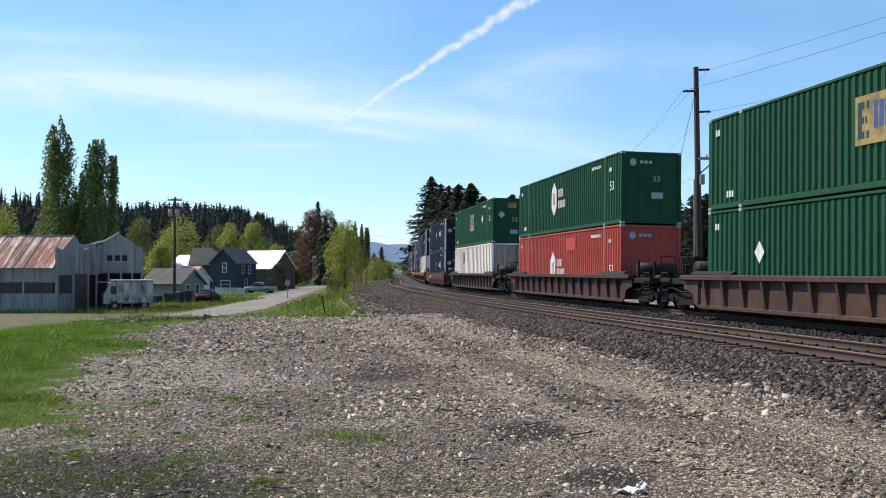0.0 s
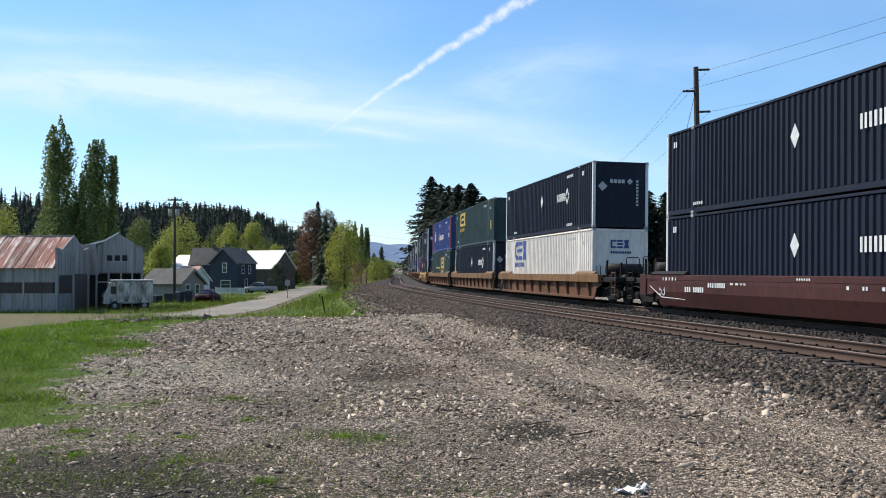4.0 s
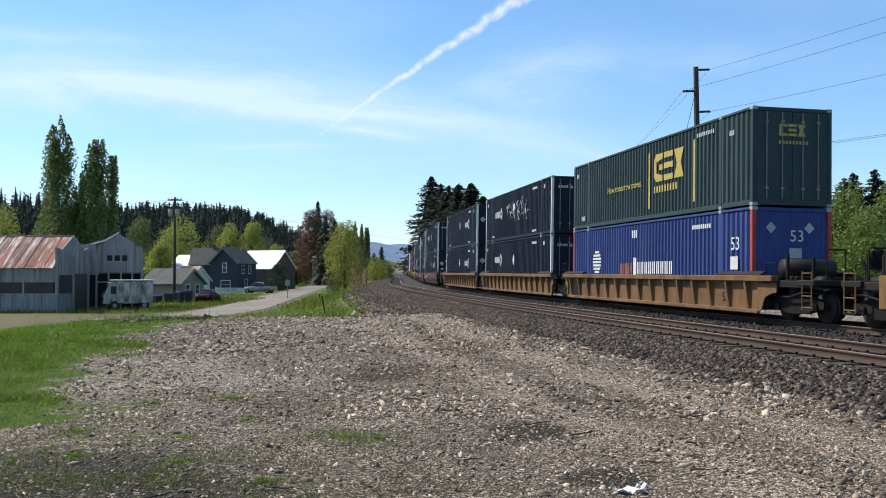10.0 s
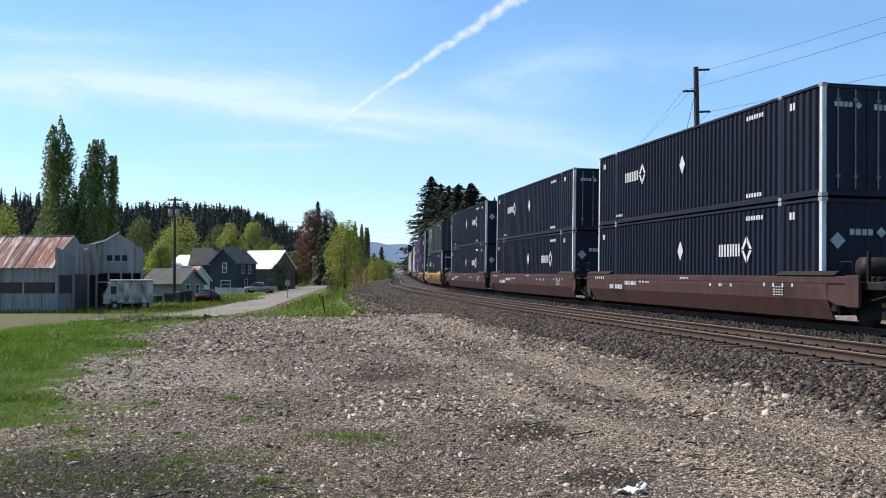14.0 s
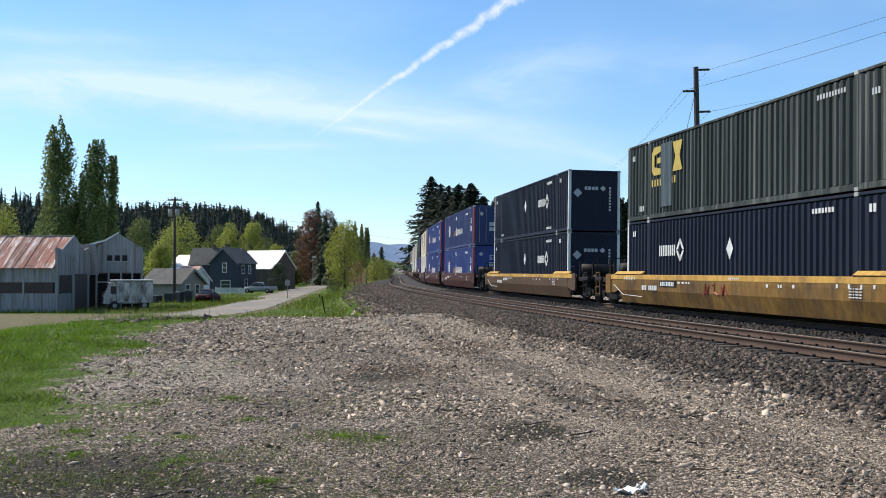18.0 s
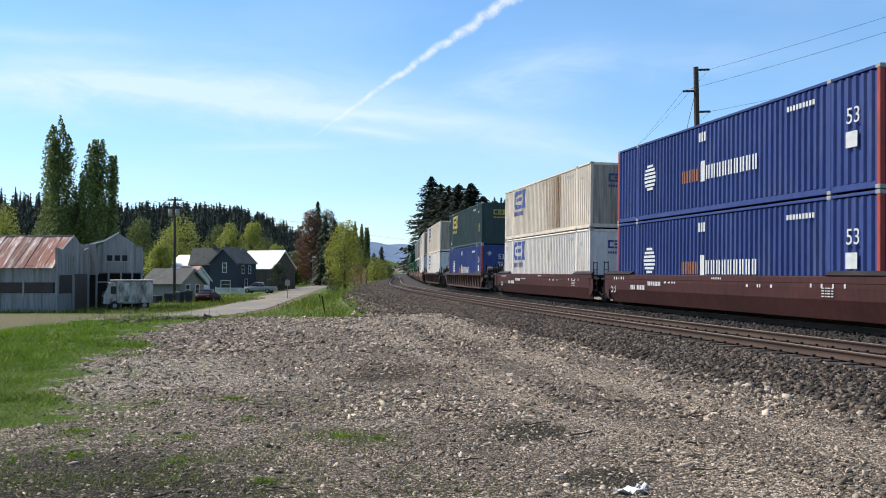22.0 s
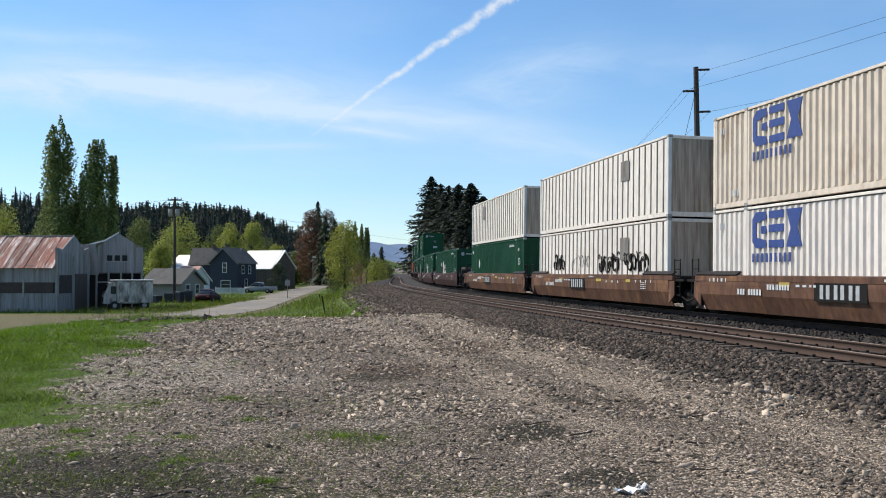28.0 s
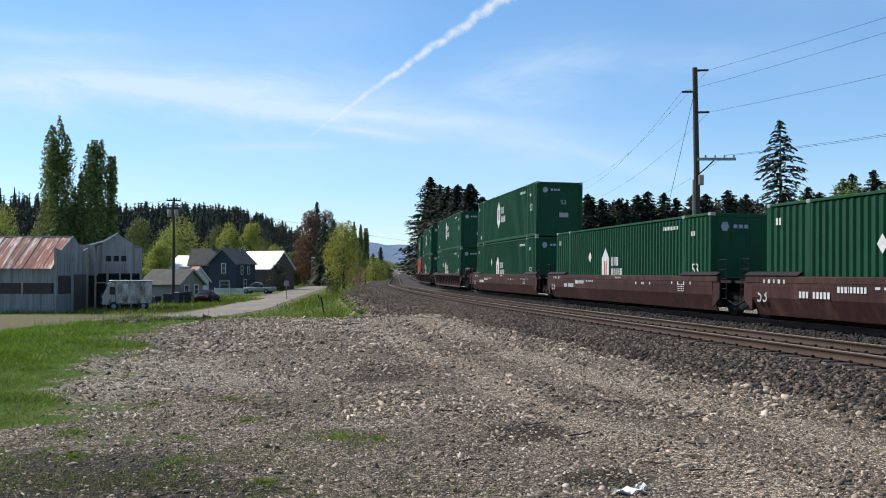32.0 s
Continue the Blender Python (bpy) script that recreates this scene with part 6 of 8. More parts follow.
    for i, (x, y, h, w) in enumerate(((46.0, 103, 11.5, 8.0), (50.5, 100, 11.8, 8.5), (54.5, 104, 12.6, 8.5), (49.0, 92, 8.5, 7.0), (44.2, 95, 8.0, 6.5), (58.5, 102, 12.0, 8.5), (53.0, 88, 7.5, 7), (39.0, 100, 9.0, 7.0))):
        broadleaf("spring_tree", "light green broadleaved tree beyond the railway", L_WOODEDGE, h, w, 221 + i, 6000, 0.16, 0.04, 26).matrix_basis = at(x, y)
    rng = np.random.default_rng(71)
    spots = []
    for _ in range(2300):
        x = rng.uniform(-360, -58)
        y = 470 + rng.uniform(-100, 60)
        spots.append((x, y, rng.uniform(7.0, 13.0), rng.uniform(4.4, 7.0)))
    spots += [(rng.uniform(-250, -205), rng.uniform(455, 490), rng.uniform(15, 20), rng.uniform(5, 7)) for _ in range(45)]
    grove("conifer_forest", "dark conifer forest on the ridge behind the village", L_FIR, spots, 72, far_fir)
    spots = [(rng.uniform(-60, -34), rng.uniform(300, 340), rng.uniform(14, 20), rng.uniform(6, 9)) for _ in range(30)]
    grove("conifer_stand", "dark conifers at the end of the ridge", L_FIR, spots, 76, far_fir)
    spots = []
    for _ in range(420):
        y = rng.uniform(182, 235)
        x = y * rng.uniform(0.035, 0.53)
        rise = np.interp(x / y, [0.04, 0.07, 0.11, 0.135, 0.155, 0.17, 0.19, 0.23, 0.248, 0.26, 0.285, 0.53], [0.081, 0.086, 0.084, 0.07, 0.058, 0.062, 0.083, 0.08, 0.06, 0.066, 0.083, 0.086])
        top = EYE_Z + rise * y - float(ground_z(np.array([x]), np.array([y]))[0])
        spots.append((x, y, top * rng.uniform(0.74, 1.0), rng.uniform(5, 8)))
    grove("conifer_wood", "dark conifer wood beyond the railway", L_FIR, spots, 74, wood_fir)
    spots = []
    for i in range(34):
        y = rng.uniform(290, 430)
        side = rng.uniform(9, 26) * (-1 if i % 3 else 1)
        spots.append((-1.5 - 0.05 * (y - 117) + side, y, rng.uniform(4, 8.5), rng.uniform(6, 9)))
    grove("far_scrub", "low green trees where the line vanishes", L_MID, spots, 75, far_broad)


plant_trees()


# ---- village ----
M_TIN = material("weathered_tin", (0.26, 0.255, 0.25), 0.75, 0.0, 5, 0.25, (0.17, 0.145, 0.12), 0.57, 0.7, 0.1, 0.4, stretch=(3, 3, 0.15))
M_TIN_DARK = material("dark_tin", (0.19, 0.185, 0.18), 0.75, 0.0, 5, 0.2, (0.10, 0.08, 0.07), 0.57, 0.7, 0.1, 0.4, stretch=(3, 3, 0.15))
M_RUST_ROOF = material("rusted_roof", (0.25, 0.105, 0.075), 0.85, 0.0, 5, 0.35, (0.70, 0.63, 0.57), 0.57, 1.1, 0.1, 0.4, stretch=(2.4, 0.3, 0.3), piece=0.2)
M_BROWN_PANE = material("boarded_opening", (0.055, 0.04, 0.032), 0.8, 0, 6, 0.3)
M_SHINGLE = material("grey_shingle", (0.10, 0.094, 0.086), 0.9, 0, 10, 0.25, (0.075, 0.072, 0.066), 0.55, 0.8, 0.3)
M_PINK_ROOF = material("pink_roof", (0.42, 0.24, 0.19), 0.85, 0, 8, 0.2)
M_NAVY_SIDING = material("navy_siding", (0.03, 0.035, 0.054), 0.7, 0, 8, 0.15, stretch=(1, 1, 6))
M_GREY_SIDING = material("grey_siding", (0.27, 0.25, 0.215), 0.8, 0, 8, 0.15, stretch=(1, 1, 6))
M_WHITE_TRIM = material("white_trim", (0.72, 0.72, 0.70), 0.6, 0, 8, 0.1)
M_WHITE_ROOF = material("bright_metal_roof", (0.88, 0.88, 0.88), 0.4, 0.0, 4, 0.06)
M_BROWN_WALL = material("brown_board_wall", (0.10, 0.075, 0.06), 0.9, 0, 6, 0.3, stretch=(4, 4, 0.4))
M_GLASS = material("dark_glass", (0.03, 0.035, 0.04), 0.08, 0, 4, 0.1, bump=0)
M_VOID = material("unlit_interior", (0.02, 0.018, 0.016), 0.95, 0, 6, 0.2)
M_POLE = material("creosoted_pole", (0.055, 0.042, 0.034), 0.9, 0, 5, 0.3, stretch=(5, 5, 0.5))
M_POST_GREY = material("weathered_post", (0.30, 0.28, 0.25), 0.9, 0, 6, 0.2)
M_VAN = paint("chalky_white_van", (0.42, 0.385, 0.34), (0.10, 0.075, 0.058), 0.52, 1.5, 0.3)
M_TYRE = material("tyre_rubber", (0.02, 0.02, 0.02), 0.85, 0, 10, 0.2)
M_CAR_RED = paint("dark_red_car_paint", (0.05, 0.011, 0.014))
M_CAR_SILVER = paint("silver_car_paint", (0.40, 0.41, 0.42))
M_CHROME = material("bright_metal", (0.6, 0.6, 0.6), 0.25, 1.0, 4, 0.05, bump=0)


def ribbed_panel(b, x0, x1, y, z0, z1, out=-1, pitch=0.3, depth=0.03):
    """Corrugated sheet on a wall that faces -y (or +y)."""
    q = corrugated(x0, x1, y, z0, z1, pitch, depth, out)
    b.add(q.v, q.f)


def window(parent, x, z, w, h, y, frame_mat=None, face="y"):
    """A window set proud of a wall that faces -y; face 'x' turns it to face +x."""
    fr = Build()
    t = 0.09
    put = (lambda bb, u0, u1, v0, v1, d0, d1: bb.box(u0, u1, y - d1, y - d0, v0, v1)) if face == "y" else (lambda bb, u0, u1, v0, v1, d0, d1: bb.box(y + d0, y + d1, u0, u1, v0, v1))
    put(fr, x - w / 2 - t, x - w / 2, z - t, z + h + t, 0.0, 0.06)
    put(fr, x + w / 2, x + w / 2 + t, z - t, z + h + t, 0.0, 0.06)
    put(fr, x - w / 2, x + w / 2, z - t, z, 0.0, 0.06)
    put(fr, x - w / 2, x + w / 2, z + h, z + h + t, 0.0, 0.06)
    put(fr, x - w / 2, x + w / 2, z + h * 0.48, z + h * 0.52, 0.0, 0.04)
    o = part("window", fr, frame_mat or M_WHITE_TRIM, parent, "framed sash window")
    pn = Build()
    put(pn, x - w / 2, x + w / 2, z, z + h, 0.003, 0.012)
    part("pane", pn, M_GLASS, o)


def gable_house(name, label, m, w, l, eave, ridge, wall, roof, wins=(), over=0.35, chimney=None, trim=None, door=None, category="house"):
    """Gable faces -y; ridge along y. Local origin on the ground at the middle of the front."""
    h = thing(name, label, category, m)
    t = 0.15
    for y0, y1 in ((0, t), (l - t, l)):
        part("wall", Build().prism([(-w / 2, -0.2), (w / 2, -0.2), (w / 2, eave), (0, ridge), (-w / 2, eave)], "y", y0, y1), wall, h, "gable wall")
    for sx in (-1, 1):
        part("wall", Build().box(*sorted((sx * w / 2, sx * (w / 2 - t))), t, l - t, -0.2, eave), wall, h, "side wall")
        k = (ridge - eave) / (w / 2)
        b = Build()
        b.prism([(0, ridge + 0.02), (sx * (w / 2 + over), eave - k * over + 0.02), (sx * (w / 2 + over), eave - k * over + 0.14), (0, ridge + 0.16)][::sx], "y", -over, l + over)
        slope = part("roof", b, roof, h, "pitched roof slope")
        if roof is M_WHITE_ROOF:
            rr = random.Random(len(label) + sx)
            for i in range(int(l / 0.6)):
                y = -over + 0.4 + i * 0.6
                x1 = sx * (w / 2 + over)
                seam = Build().prism([(0, ridge + 0.165), (x1, eave - k * over + 0.145), (x1, eave - k * over + 0.20), (0, ridge + 0.22)][::sx], "y", y, y + 0.07 + rr.uniform(0, 0.09))
                part("seam", seam, M_TIN if rr.random() < 0.5 else M_POST_GREY, slope, "raised sheet seam with rust")
        if trim:
            b = Build()
            b.prism([(0, ridge - 0.12), (sx * (w / 2 + over), eave - k * over - 0.12), (sx * (w / 2 + over), eave - k * over + 0.06), (0, ridge + 0.06)][::sx], "y", -over - 0.05, -over)
            part("bargeboard", b, trim, h)
    for face, u, z, ww, hh in wins:
        if face == "front":
            window(h, u, z, ww, hh, 0.0)
        else:
            window(h, u, z, ww, hh, w / 2, None, "x")
    if door:
        u, dw, dh = door
        part("door", Build().box(u - dw / 2, u + dw / 2, -0.05, 0.0, 0.0, dh, 0.01), M_WHITE_TRIM, h, "white painted door")
    if chimney:
        part("chimney", Build().box(chimney[0] - 0.25, chimney[0] + 0.25, chimney[1] - 0.25, chimney[1] + 0.25, eave, ridge + 0.8, 0.03), M_BROWN_WALL, h)
    return h


def long_barn():
    """Tin barn with a rusted roof; its long side faces -y and its gable +x. Origin at the near right corner, ground."""
    b = thing("tin_barn", "long weathered tin barn with a rust-red roof", "barn", pose(-31.2, 73.0, LOW))
    L_, D_, eave, ridge = 24.0, 6.7, 3.8, 6.25
    w = Build()
    ribbed_panel(w, -L_, -0.12, -0.02, -0.2, 1.55)
    part("wall", w, M_TIN, b, "lower corrugated wall")
    w = Build()
    ribbed_panel(w, -L_, -0.12, -0.02, 2.42, eave)
    part("wall", w, M_TIN, b, "upper corrugated wall")
    part("wall", Build().box(-L_, -0.1, 0.03, 0.15, -0.2, eave), M_VOID, b, "wall framing")
    part("wall", Build().box(-L_, -0.1, D_ - 0.15, D_, -0.2, eave), M_TIN, b, "rear wall")
    part("wall", Build().prism([(0, -0.2), (D_, -0.2), (D_, eave), (D_ / 2, ridge - 0.2), (0, eave)], "x", -L_, -L_ + 0.15), M_TIN, b, "far gable wall")
    x = -0.25
    for i in range(9):
        x1 = x - 2.45
        if x1 < -L_:
            break
        part("boarded_window", Build().box(x1 + 0.14, x - 0.0, -0.05, 0.02, 1.55, 2.42, 0.01), M_BROWN_PANE, b, "boarded window opening")
        part("mullion", Build().box(x1, x1 + 0.14, -0.09, 0.02, 1.2, 2.6, 0.01), M_POST_GREY, b)
        x = x1
    # gable front with stepped parapet
    prof = [(0.0, -0.2), (D_, -0.2), (D_, 5.4), (D_ - 1.1, 5.15), (D_ / 2 + 0.15, ridge + 0.1), (1.1, 5.1), (0.0, 5.25)]
    part("gable_front", Build().prism(prof, "x", -0.12, 0.0), M_TIN, b, "stepped tin gable front")
    seams = Build()
    for y in (0.9, 1.8, 2.7, 3.6, 4.5, 5.4):
        seams.box(0.0, 0.02, y - 0.03, y + 0.03, 2.7, 4.8)
    tagged(part("seams", seams, M_TIN_DARK, b), kind="stuff")
    part("boarded_window", Build().box(0.0, 0.04, 0.55, 3.0, 1.5, 3.0, 0.01), M_BROWN_PANE, b, "boarded window opening")
    part("door", Build().box(0.0, 0.05, 3.7, 6.2, -0.1, 3.1, 0.01), M_BROWN_WALL, b, "tall sliding barn door")
    for y in (0.06, 3.3, 6.55):
        part("corner_post", Build().box(0.0, 0.08, y - 0.09, y + 0.09, -0.2, 4.6, 0.01), M_POST_GREY, b)
    for s0, s1, z0, z1 in ((-0.3, D_ / 2, eave - 0.22, ridge), (D_ + 0.3, D_ / 2, eave - 0.22, ridge)):
        n = 30
        wd = (L_ - 0.15) / n
        rr = random.Random(4)
        sheet_me = Build().add([(0, s0, z0), (wd - 0.06, s0, z0), (wd - 0.06, s1, z1), (0, s1, z1), (wd - 0.04, s0, z0 + 0.02), (wd, s0, z0 + 0.02), (wd, s1, z1 + 0.02), (wd - 0.04, s1, z1 + 0.02),
                                (0, s0, z0 - 0.03), (wd, s0, z0 - 0.03), (wd, s1, z1 - 0.03), (0, s1, z1 - 0.03)],
                               [(0, 1, 2, 3), (4, 5, 6, 7), (1, 4, 7, 2), (8, 11, 10, 9), (8, 9, 1, 0), (9, 5, 4, 1), (9, 10, 6, 5), (8, 0, 3, 11)]).mesh("roof_sheet", M_RUST_ROOF)
        for i in range(n):
            sh = part("roof_sheet", sheet_me, None, b, "rust-red tin sheet with pale streaks")
            sh.location = (-L_ + i * wd, rr.uniform(-0.06, 0.03), rr.uniform(0, 0.012))
    part("ridge_cap", Build().rod((-L_, D_ / 2, ridge + 0.03), (-0.1, D_ / 2, ridge + 0.03), 0.07, 6), M_TIN_DARK, b)


def false_front():
    """Tin workshop with an open ground floor and a peaked front. Origin at the middle of its front."""
    b = thing("tin_workshop", "grey tin workshop with a peaked front and open bays", "workshop", pose(-29.2, 81.0, LOW, 0, 0, 17))
    prof = [(-1.75, 3.2), (2.15, 3.2), (2.15, 5.45), (1.6, 5.5), (1.5, 5.8), (0.15, 6.7), (-1.0, 6.0), (-1.6, 5.6)]
    part("front_wall", Build().prism(prof, "y", -0.1, 0.0), M_TIN, b, "peaked tin front wall")
    part("roof_edge", Build().prism([(-2.6, 5.55), (-1.0, 6.0), (0.15, 6.74), (0.15, 6.86), (-1.05, 6.12), (-2.6, 5.68)], "y", -0.25, 0.0), M_WHITE_TRIM, b)
    lean = Build()
    n = 9
    for i in range(n):
        u0, u1 = i / n, (i + 1) / n
        xa, xb = -3.0 + 1.25 * u0, -3.0 + 1.25 * u1
        lean.add([(xa, -0.3, 5.75), (xb - 0.03, -0.3, 5.7), (xb + 0.25, -0.5, 3.0), (xa + 0.25, -0.5, 3.0)], [(0, 3, 2, 1)])
        lean.add([(xb - 0.03, -0.34, 5.75), (xb, -0.34, 5.7), (xb + 0.28, -0.54, 3.0), (xb + 0.25, -0.54, 3.0)], [(0, 3, 2, 1)])
    part("side_sheeting", lean, M_TIN, b, "loose leaning tin sheets")
    for x in (-0.62, 0.02, 0.66):
        part("window", Build().box(x - 0.22, x + 0.22, -0.13, -0.09, 4.25, 4.75, 0.01), M_VOID, b, "small dark window")
    part("window_trim", Build().box(-0.95, 1.0, -0.125, -0.1, 4.15, 4.24), M_POST_GREY, b)
    for x in (-1.7, -0.7, 0.35, 1.3, 2.1):
        part("post", Build().box(x - 0.08, x + 0.08, -0.15, 0.0, -0.2, 3.2, 0.01), M_POST_GREY, b)
    part("sill_beam", Build().box(-1.75, 2.15, -0.14, 0.0, 2.3, 2.42), M_POST_GREY, b)
    part("bay_wall", Build().box(-3.0, 2.1, 0.6, 0.7, -0.2, 3.2), M_VOID, b, "dark back of the open bays")
    part("side_wall", Build().box(2.05, 2.15, 0.0, 2.6, -0.2, 5.4), M_TIN, b)
    part("side_wall", Build().box(-3.0, -2.9, 0.0, 2.6, -0.2, 5.2), M_TIN_DARK, b)
    part("floor_beam", Build().box(-1.75, 2.15, 0.0, 0.6, 3.1, 3.2), M_BROWN_WALL, b)
    part("roof", Build().prism([(-3.2, 5.1), (-3.2, 5.2), (0.15, 6.6), (2.3, 5.4), (2.3, 5.3), (0.15, 6.5)], "y", 0.0, 2.7), M_TIN_DARK, b, "dark tin roof")


def wheel_parts(parent, spots, r, w=0.22):
    for x, y in spots:
        t = part("wheel", Build().rod((x, y - w / 2, r), (x, y + w / 2, r), r, 18), M_TYRE, parent, "black rubber tyre", True)
        part("hub", Build().rod((x, y - w / 2 - 0.015, r), (x, y + w / 2 + 0.015, r), r * 0.45, 12), M_POST_GREY, t)


def step_van():
    v = thing("step_van", "old chalky white step van beside the workshop", "van", pose(-26.9, 78.2, LOW, 0, 0, 205))
    part("body", Build().box(-1.65, 1.35, -1.0, 1.0, 0.55, 2.5, 0.09), M_VAN, v, "boxy van body")
    part("cab", Build().prism([(1.35, 0.55), (2.35, 0.55), (2.35, 1.25), (1.9, 2.35), (1.35, 2.45)], "y", -0.98, 0.98), M_VAN, v, "sloped cab front")
    ws = Build()
    ws.add([(2.345, -0.85, 1.3), (2.345, 0.85, 1.3), (1.93, 0.85, 2.3), (1.93, -0.85, 2.3)], [(0, 1, 2, 3)])
    ws.add([(2.365, -0.85, 1.305), (2.365, 0.85, 1.305), (1.95, 0.85, 2.305), (1.95, -0.85, 2.305)], [(0, 1, 2, 3)])
    part("windscreen", ws, M_GLASS, v)
    for sy in (-1, 1):
        part("side_window", Build().box(1.35, 1.8, *sorted((sy * 0.985, sy * 1.0)), 1.4, 2.05), M_GLASS, v)
        part("headlight", Build().rod((2.34, sy * 0.7, 0.95), (2.39, sy * 0.7, 0.95), 0.12, 12), M_CHROME, v, "round headlight")
        part("side_door", Build().box(0.3, 1.15, *sorted((sy * 1.0, sy * 1.02)), 0.7, 2.3, 0.005), M_VAN, v)
    part("roof_rack", Build().box(-1.75, 1.7, -1.08, 1.08, 2.52, 2.6, 0.03), M_WHITE_TRIM, v, "flat roof overhang")
    part("bumper", Build().box(2.35, 2.5, -1.0, 1.0, 0.42, 0.6, 0.03), M_STEEL_DARK, v)
    part("grille", Build().box(2.352, 2.37, -0.45, 0.45, 0.72, 1.12), M_STEEL_DARK, v)
    wheel_parts(v, ((1.45, -0.88), (1.45, 0.88), (-0.95, -0.88), (-0.95, 0.88)), 0.4)


def lofted(stations, y_round=0.12):
    """A closed hull through stations (x, low, high, half width), with rounded shoulders."""
    b, rings = Build(), []
    for x, lo, hi, hw in stations:
        r = min(y_round, (hi - lo) * 0.4)
        rings.append([(x, -hw + 0.06, lo), (x, hw - 0.06, lo), (x, hw, lo + r), (x, hw, hi - r), (x, hw - r * 0.7, hi - r * 0.15), (x, hw - r * 1.8, hi), (x, -hw + r * 1.8, hi), (x, -hw + r * 0.7, hi - r * 0.15), (x, -hw, hi - r), (x, -hw, lo + r)])
    n = len(rings[0])
    faces = [tuple(range(n - 1, -1, -1)), tuple(range((len(rings) - 1) * n, len(rings) * n))]
    faces += [(i * n + j, i * n + (j + 1) % n, (i + 1) * n + (j + 1) % n, (i + 1) * n + j) for i in range(len(rings) - 1) for j in range(n)]
    return b.add([p for ring in rings for p in ring], faces)


def car_body(name, label, m, skin, bed=False):
    c = thing(name, label, "truck" if bed else "car", m)
    if bed:
        hull = [(-2.6, 0.5, 0.95, 0.84), (-2.5, 0.42, 1.02, 0.88), (0.9, 0.38, 1.04, 0.9), (1.3, 0.38, 1.02, 0.9), (2.3, 0.42, 0.92, 0.86), (2.55, 0.5, 0.8, 0.78)]
        cab = [(-0.55, 1.0, 1.3, 0.8), (-0.4, 1.0, 1.62, 0.72), (0.45, 1.0, 1.68, 0.72), (0.8, 1.0, 1.5, 0.74), (1.35, 1.0, 1.06, 0.8)]
    else:
        hull = [(-2.15, 0.45, 0.78, 0.72), (-2.0, 0.34, 0.92, 0.82), (-1.2, 0.28, 0.96, 0.87), (0.8, 0.28, 0.93, 0.87), (1.4, 0.3, 0.85, 0.85), (1.95, 0.34, 0.72, 0.8), (2.15, 0.42, 0.62, 0.68)]
        cab = [(-1.75, 0.86, 0.95, 0.72), (-1.1, 0.86, 1.33, 0.62), (-0.5, 0.86, 1.42, 0.61), (0.1, 0.86, 1.40, 0.61), (0.5, 0.86, 1.25, 0.63), (1.15, 0.84, 0.9, 0.72)]
    part("body", lofted(hull), skin, c, "rounded painted car body", True)
    part("cabin", lofted(cab, 0.16), M_GLASS, c, "glazed cabin", True)
    tops = [q for q in cab if q[2] > 1.3]
    part("roof", lofted([(x, hi - 0.02, hi + 0.03, hw - 0.02) for x, lo, hi, hw in tops], 0.02), skin, c)
    nose = hull[-1][0]
    for sy in (-1, 1):
        part("headlight", Build().box(nose - 0.12, nose + 0.02, *sorted((sy * 0.42, sy * 0.66)), 0.56, 0.7, 0.02), M_CHROME, c)
        part("tail_light", Build().box(-nose - 0.03, -nose + 0.1, *sorted((sy * 0.45, sy * 0.7)), 0.62, 0.76, 0.02), M_RED_MARK, c)
        part("pillar", Build().rod((tops[0][0], sy * (tops[0][3] + 0.01), 0.95), (tops[0][0] + 0.1, sy * (tops[0][3] - 0.05), tops[0][2]), 0.035, 6), skin, c)
    part("bumper", Build().box(nose - 0.06, nose + 0.06, -0.66, 0.66, 0.36, 0.5, 0.03), M_STEEL_DARK, c)
    if bed:
        part("bed_floor", Build().box(-2.4, -0.6, -0.74, 0.74, 1.035, 1.05), M_STEEL_DARK, c)
    ax = 1.6 if bed else 1.3
    wheel_parts(c, ((ax, -0.80), (ax, 0.80), (-ax, -0.80), (-ax, 0.80)), 0.36 if bed else 0.31)


def fence():
    f = thing("picket_fence", "low white picket fence before the navy house", "fence", pose(-33.0, 131, LOW))
    for z in (0.3, 0.8):
        part("rail", Build().box(0, 4.3, 0.03, 0.07, z, z + 0.09), M_GREY_SIDING, f)
    for i in range(29):
        part("picket", Build().prism([(i * 0.15, 0.0), (i * 0.15 + 0.09, 0.0), (i * 0.15 + 0.09, 0.95), (i * 0.15 + 0.045, 1.02), (i * 0.15, 0.95)], "y", 0.0, 0.025), M_WHITE_TRIM, f)
    for x in (0, 2.1, 4.2):
        part("post", Build().box(x, x + 0.1, 0.07, 0.17, -0.2, 1.1, 0.01), M_WHITE_TRIM, f)


long_barn()
false_front()
step_van()
gable_house("cottage", "small grey cottage with a grey shingle roof", pose(-28.4, 102.5, LOW, 0, 0, 70), 4.4, 5.0, 2.0, 3.5, M_GREY_SIDING, M_SHINGLE, (("front", -0.9, 0.8, 0.7, 1.0), ("front", 0.9, 0.8, 0.7, 1.0)), trim=M_GREY_SIDING)
gable_house("cottage", "little white cottage with a faded pink roof", pose(-31.9, 119.0, LOW, 0, 0, 48), 2.8, 4.2, 2.3, 3.9, M_WHITE_TRIM, M_PINK_ROOF, (("front", 0.0, 0.8, 0.8, 1.1), ("side", 1.2, 0.8, 0.5, 1.1)), 0.25, trim=M_WHITE_TRIM)
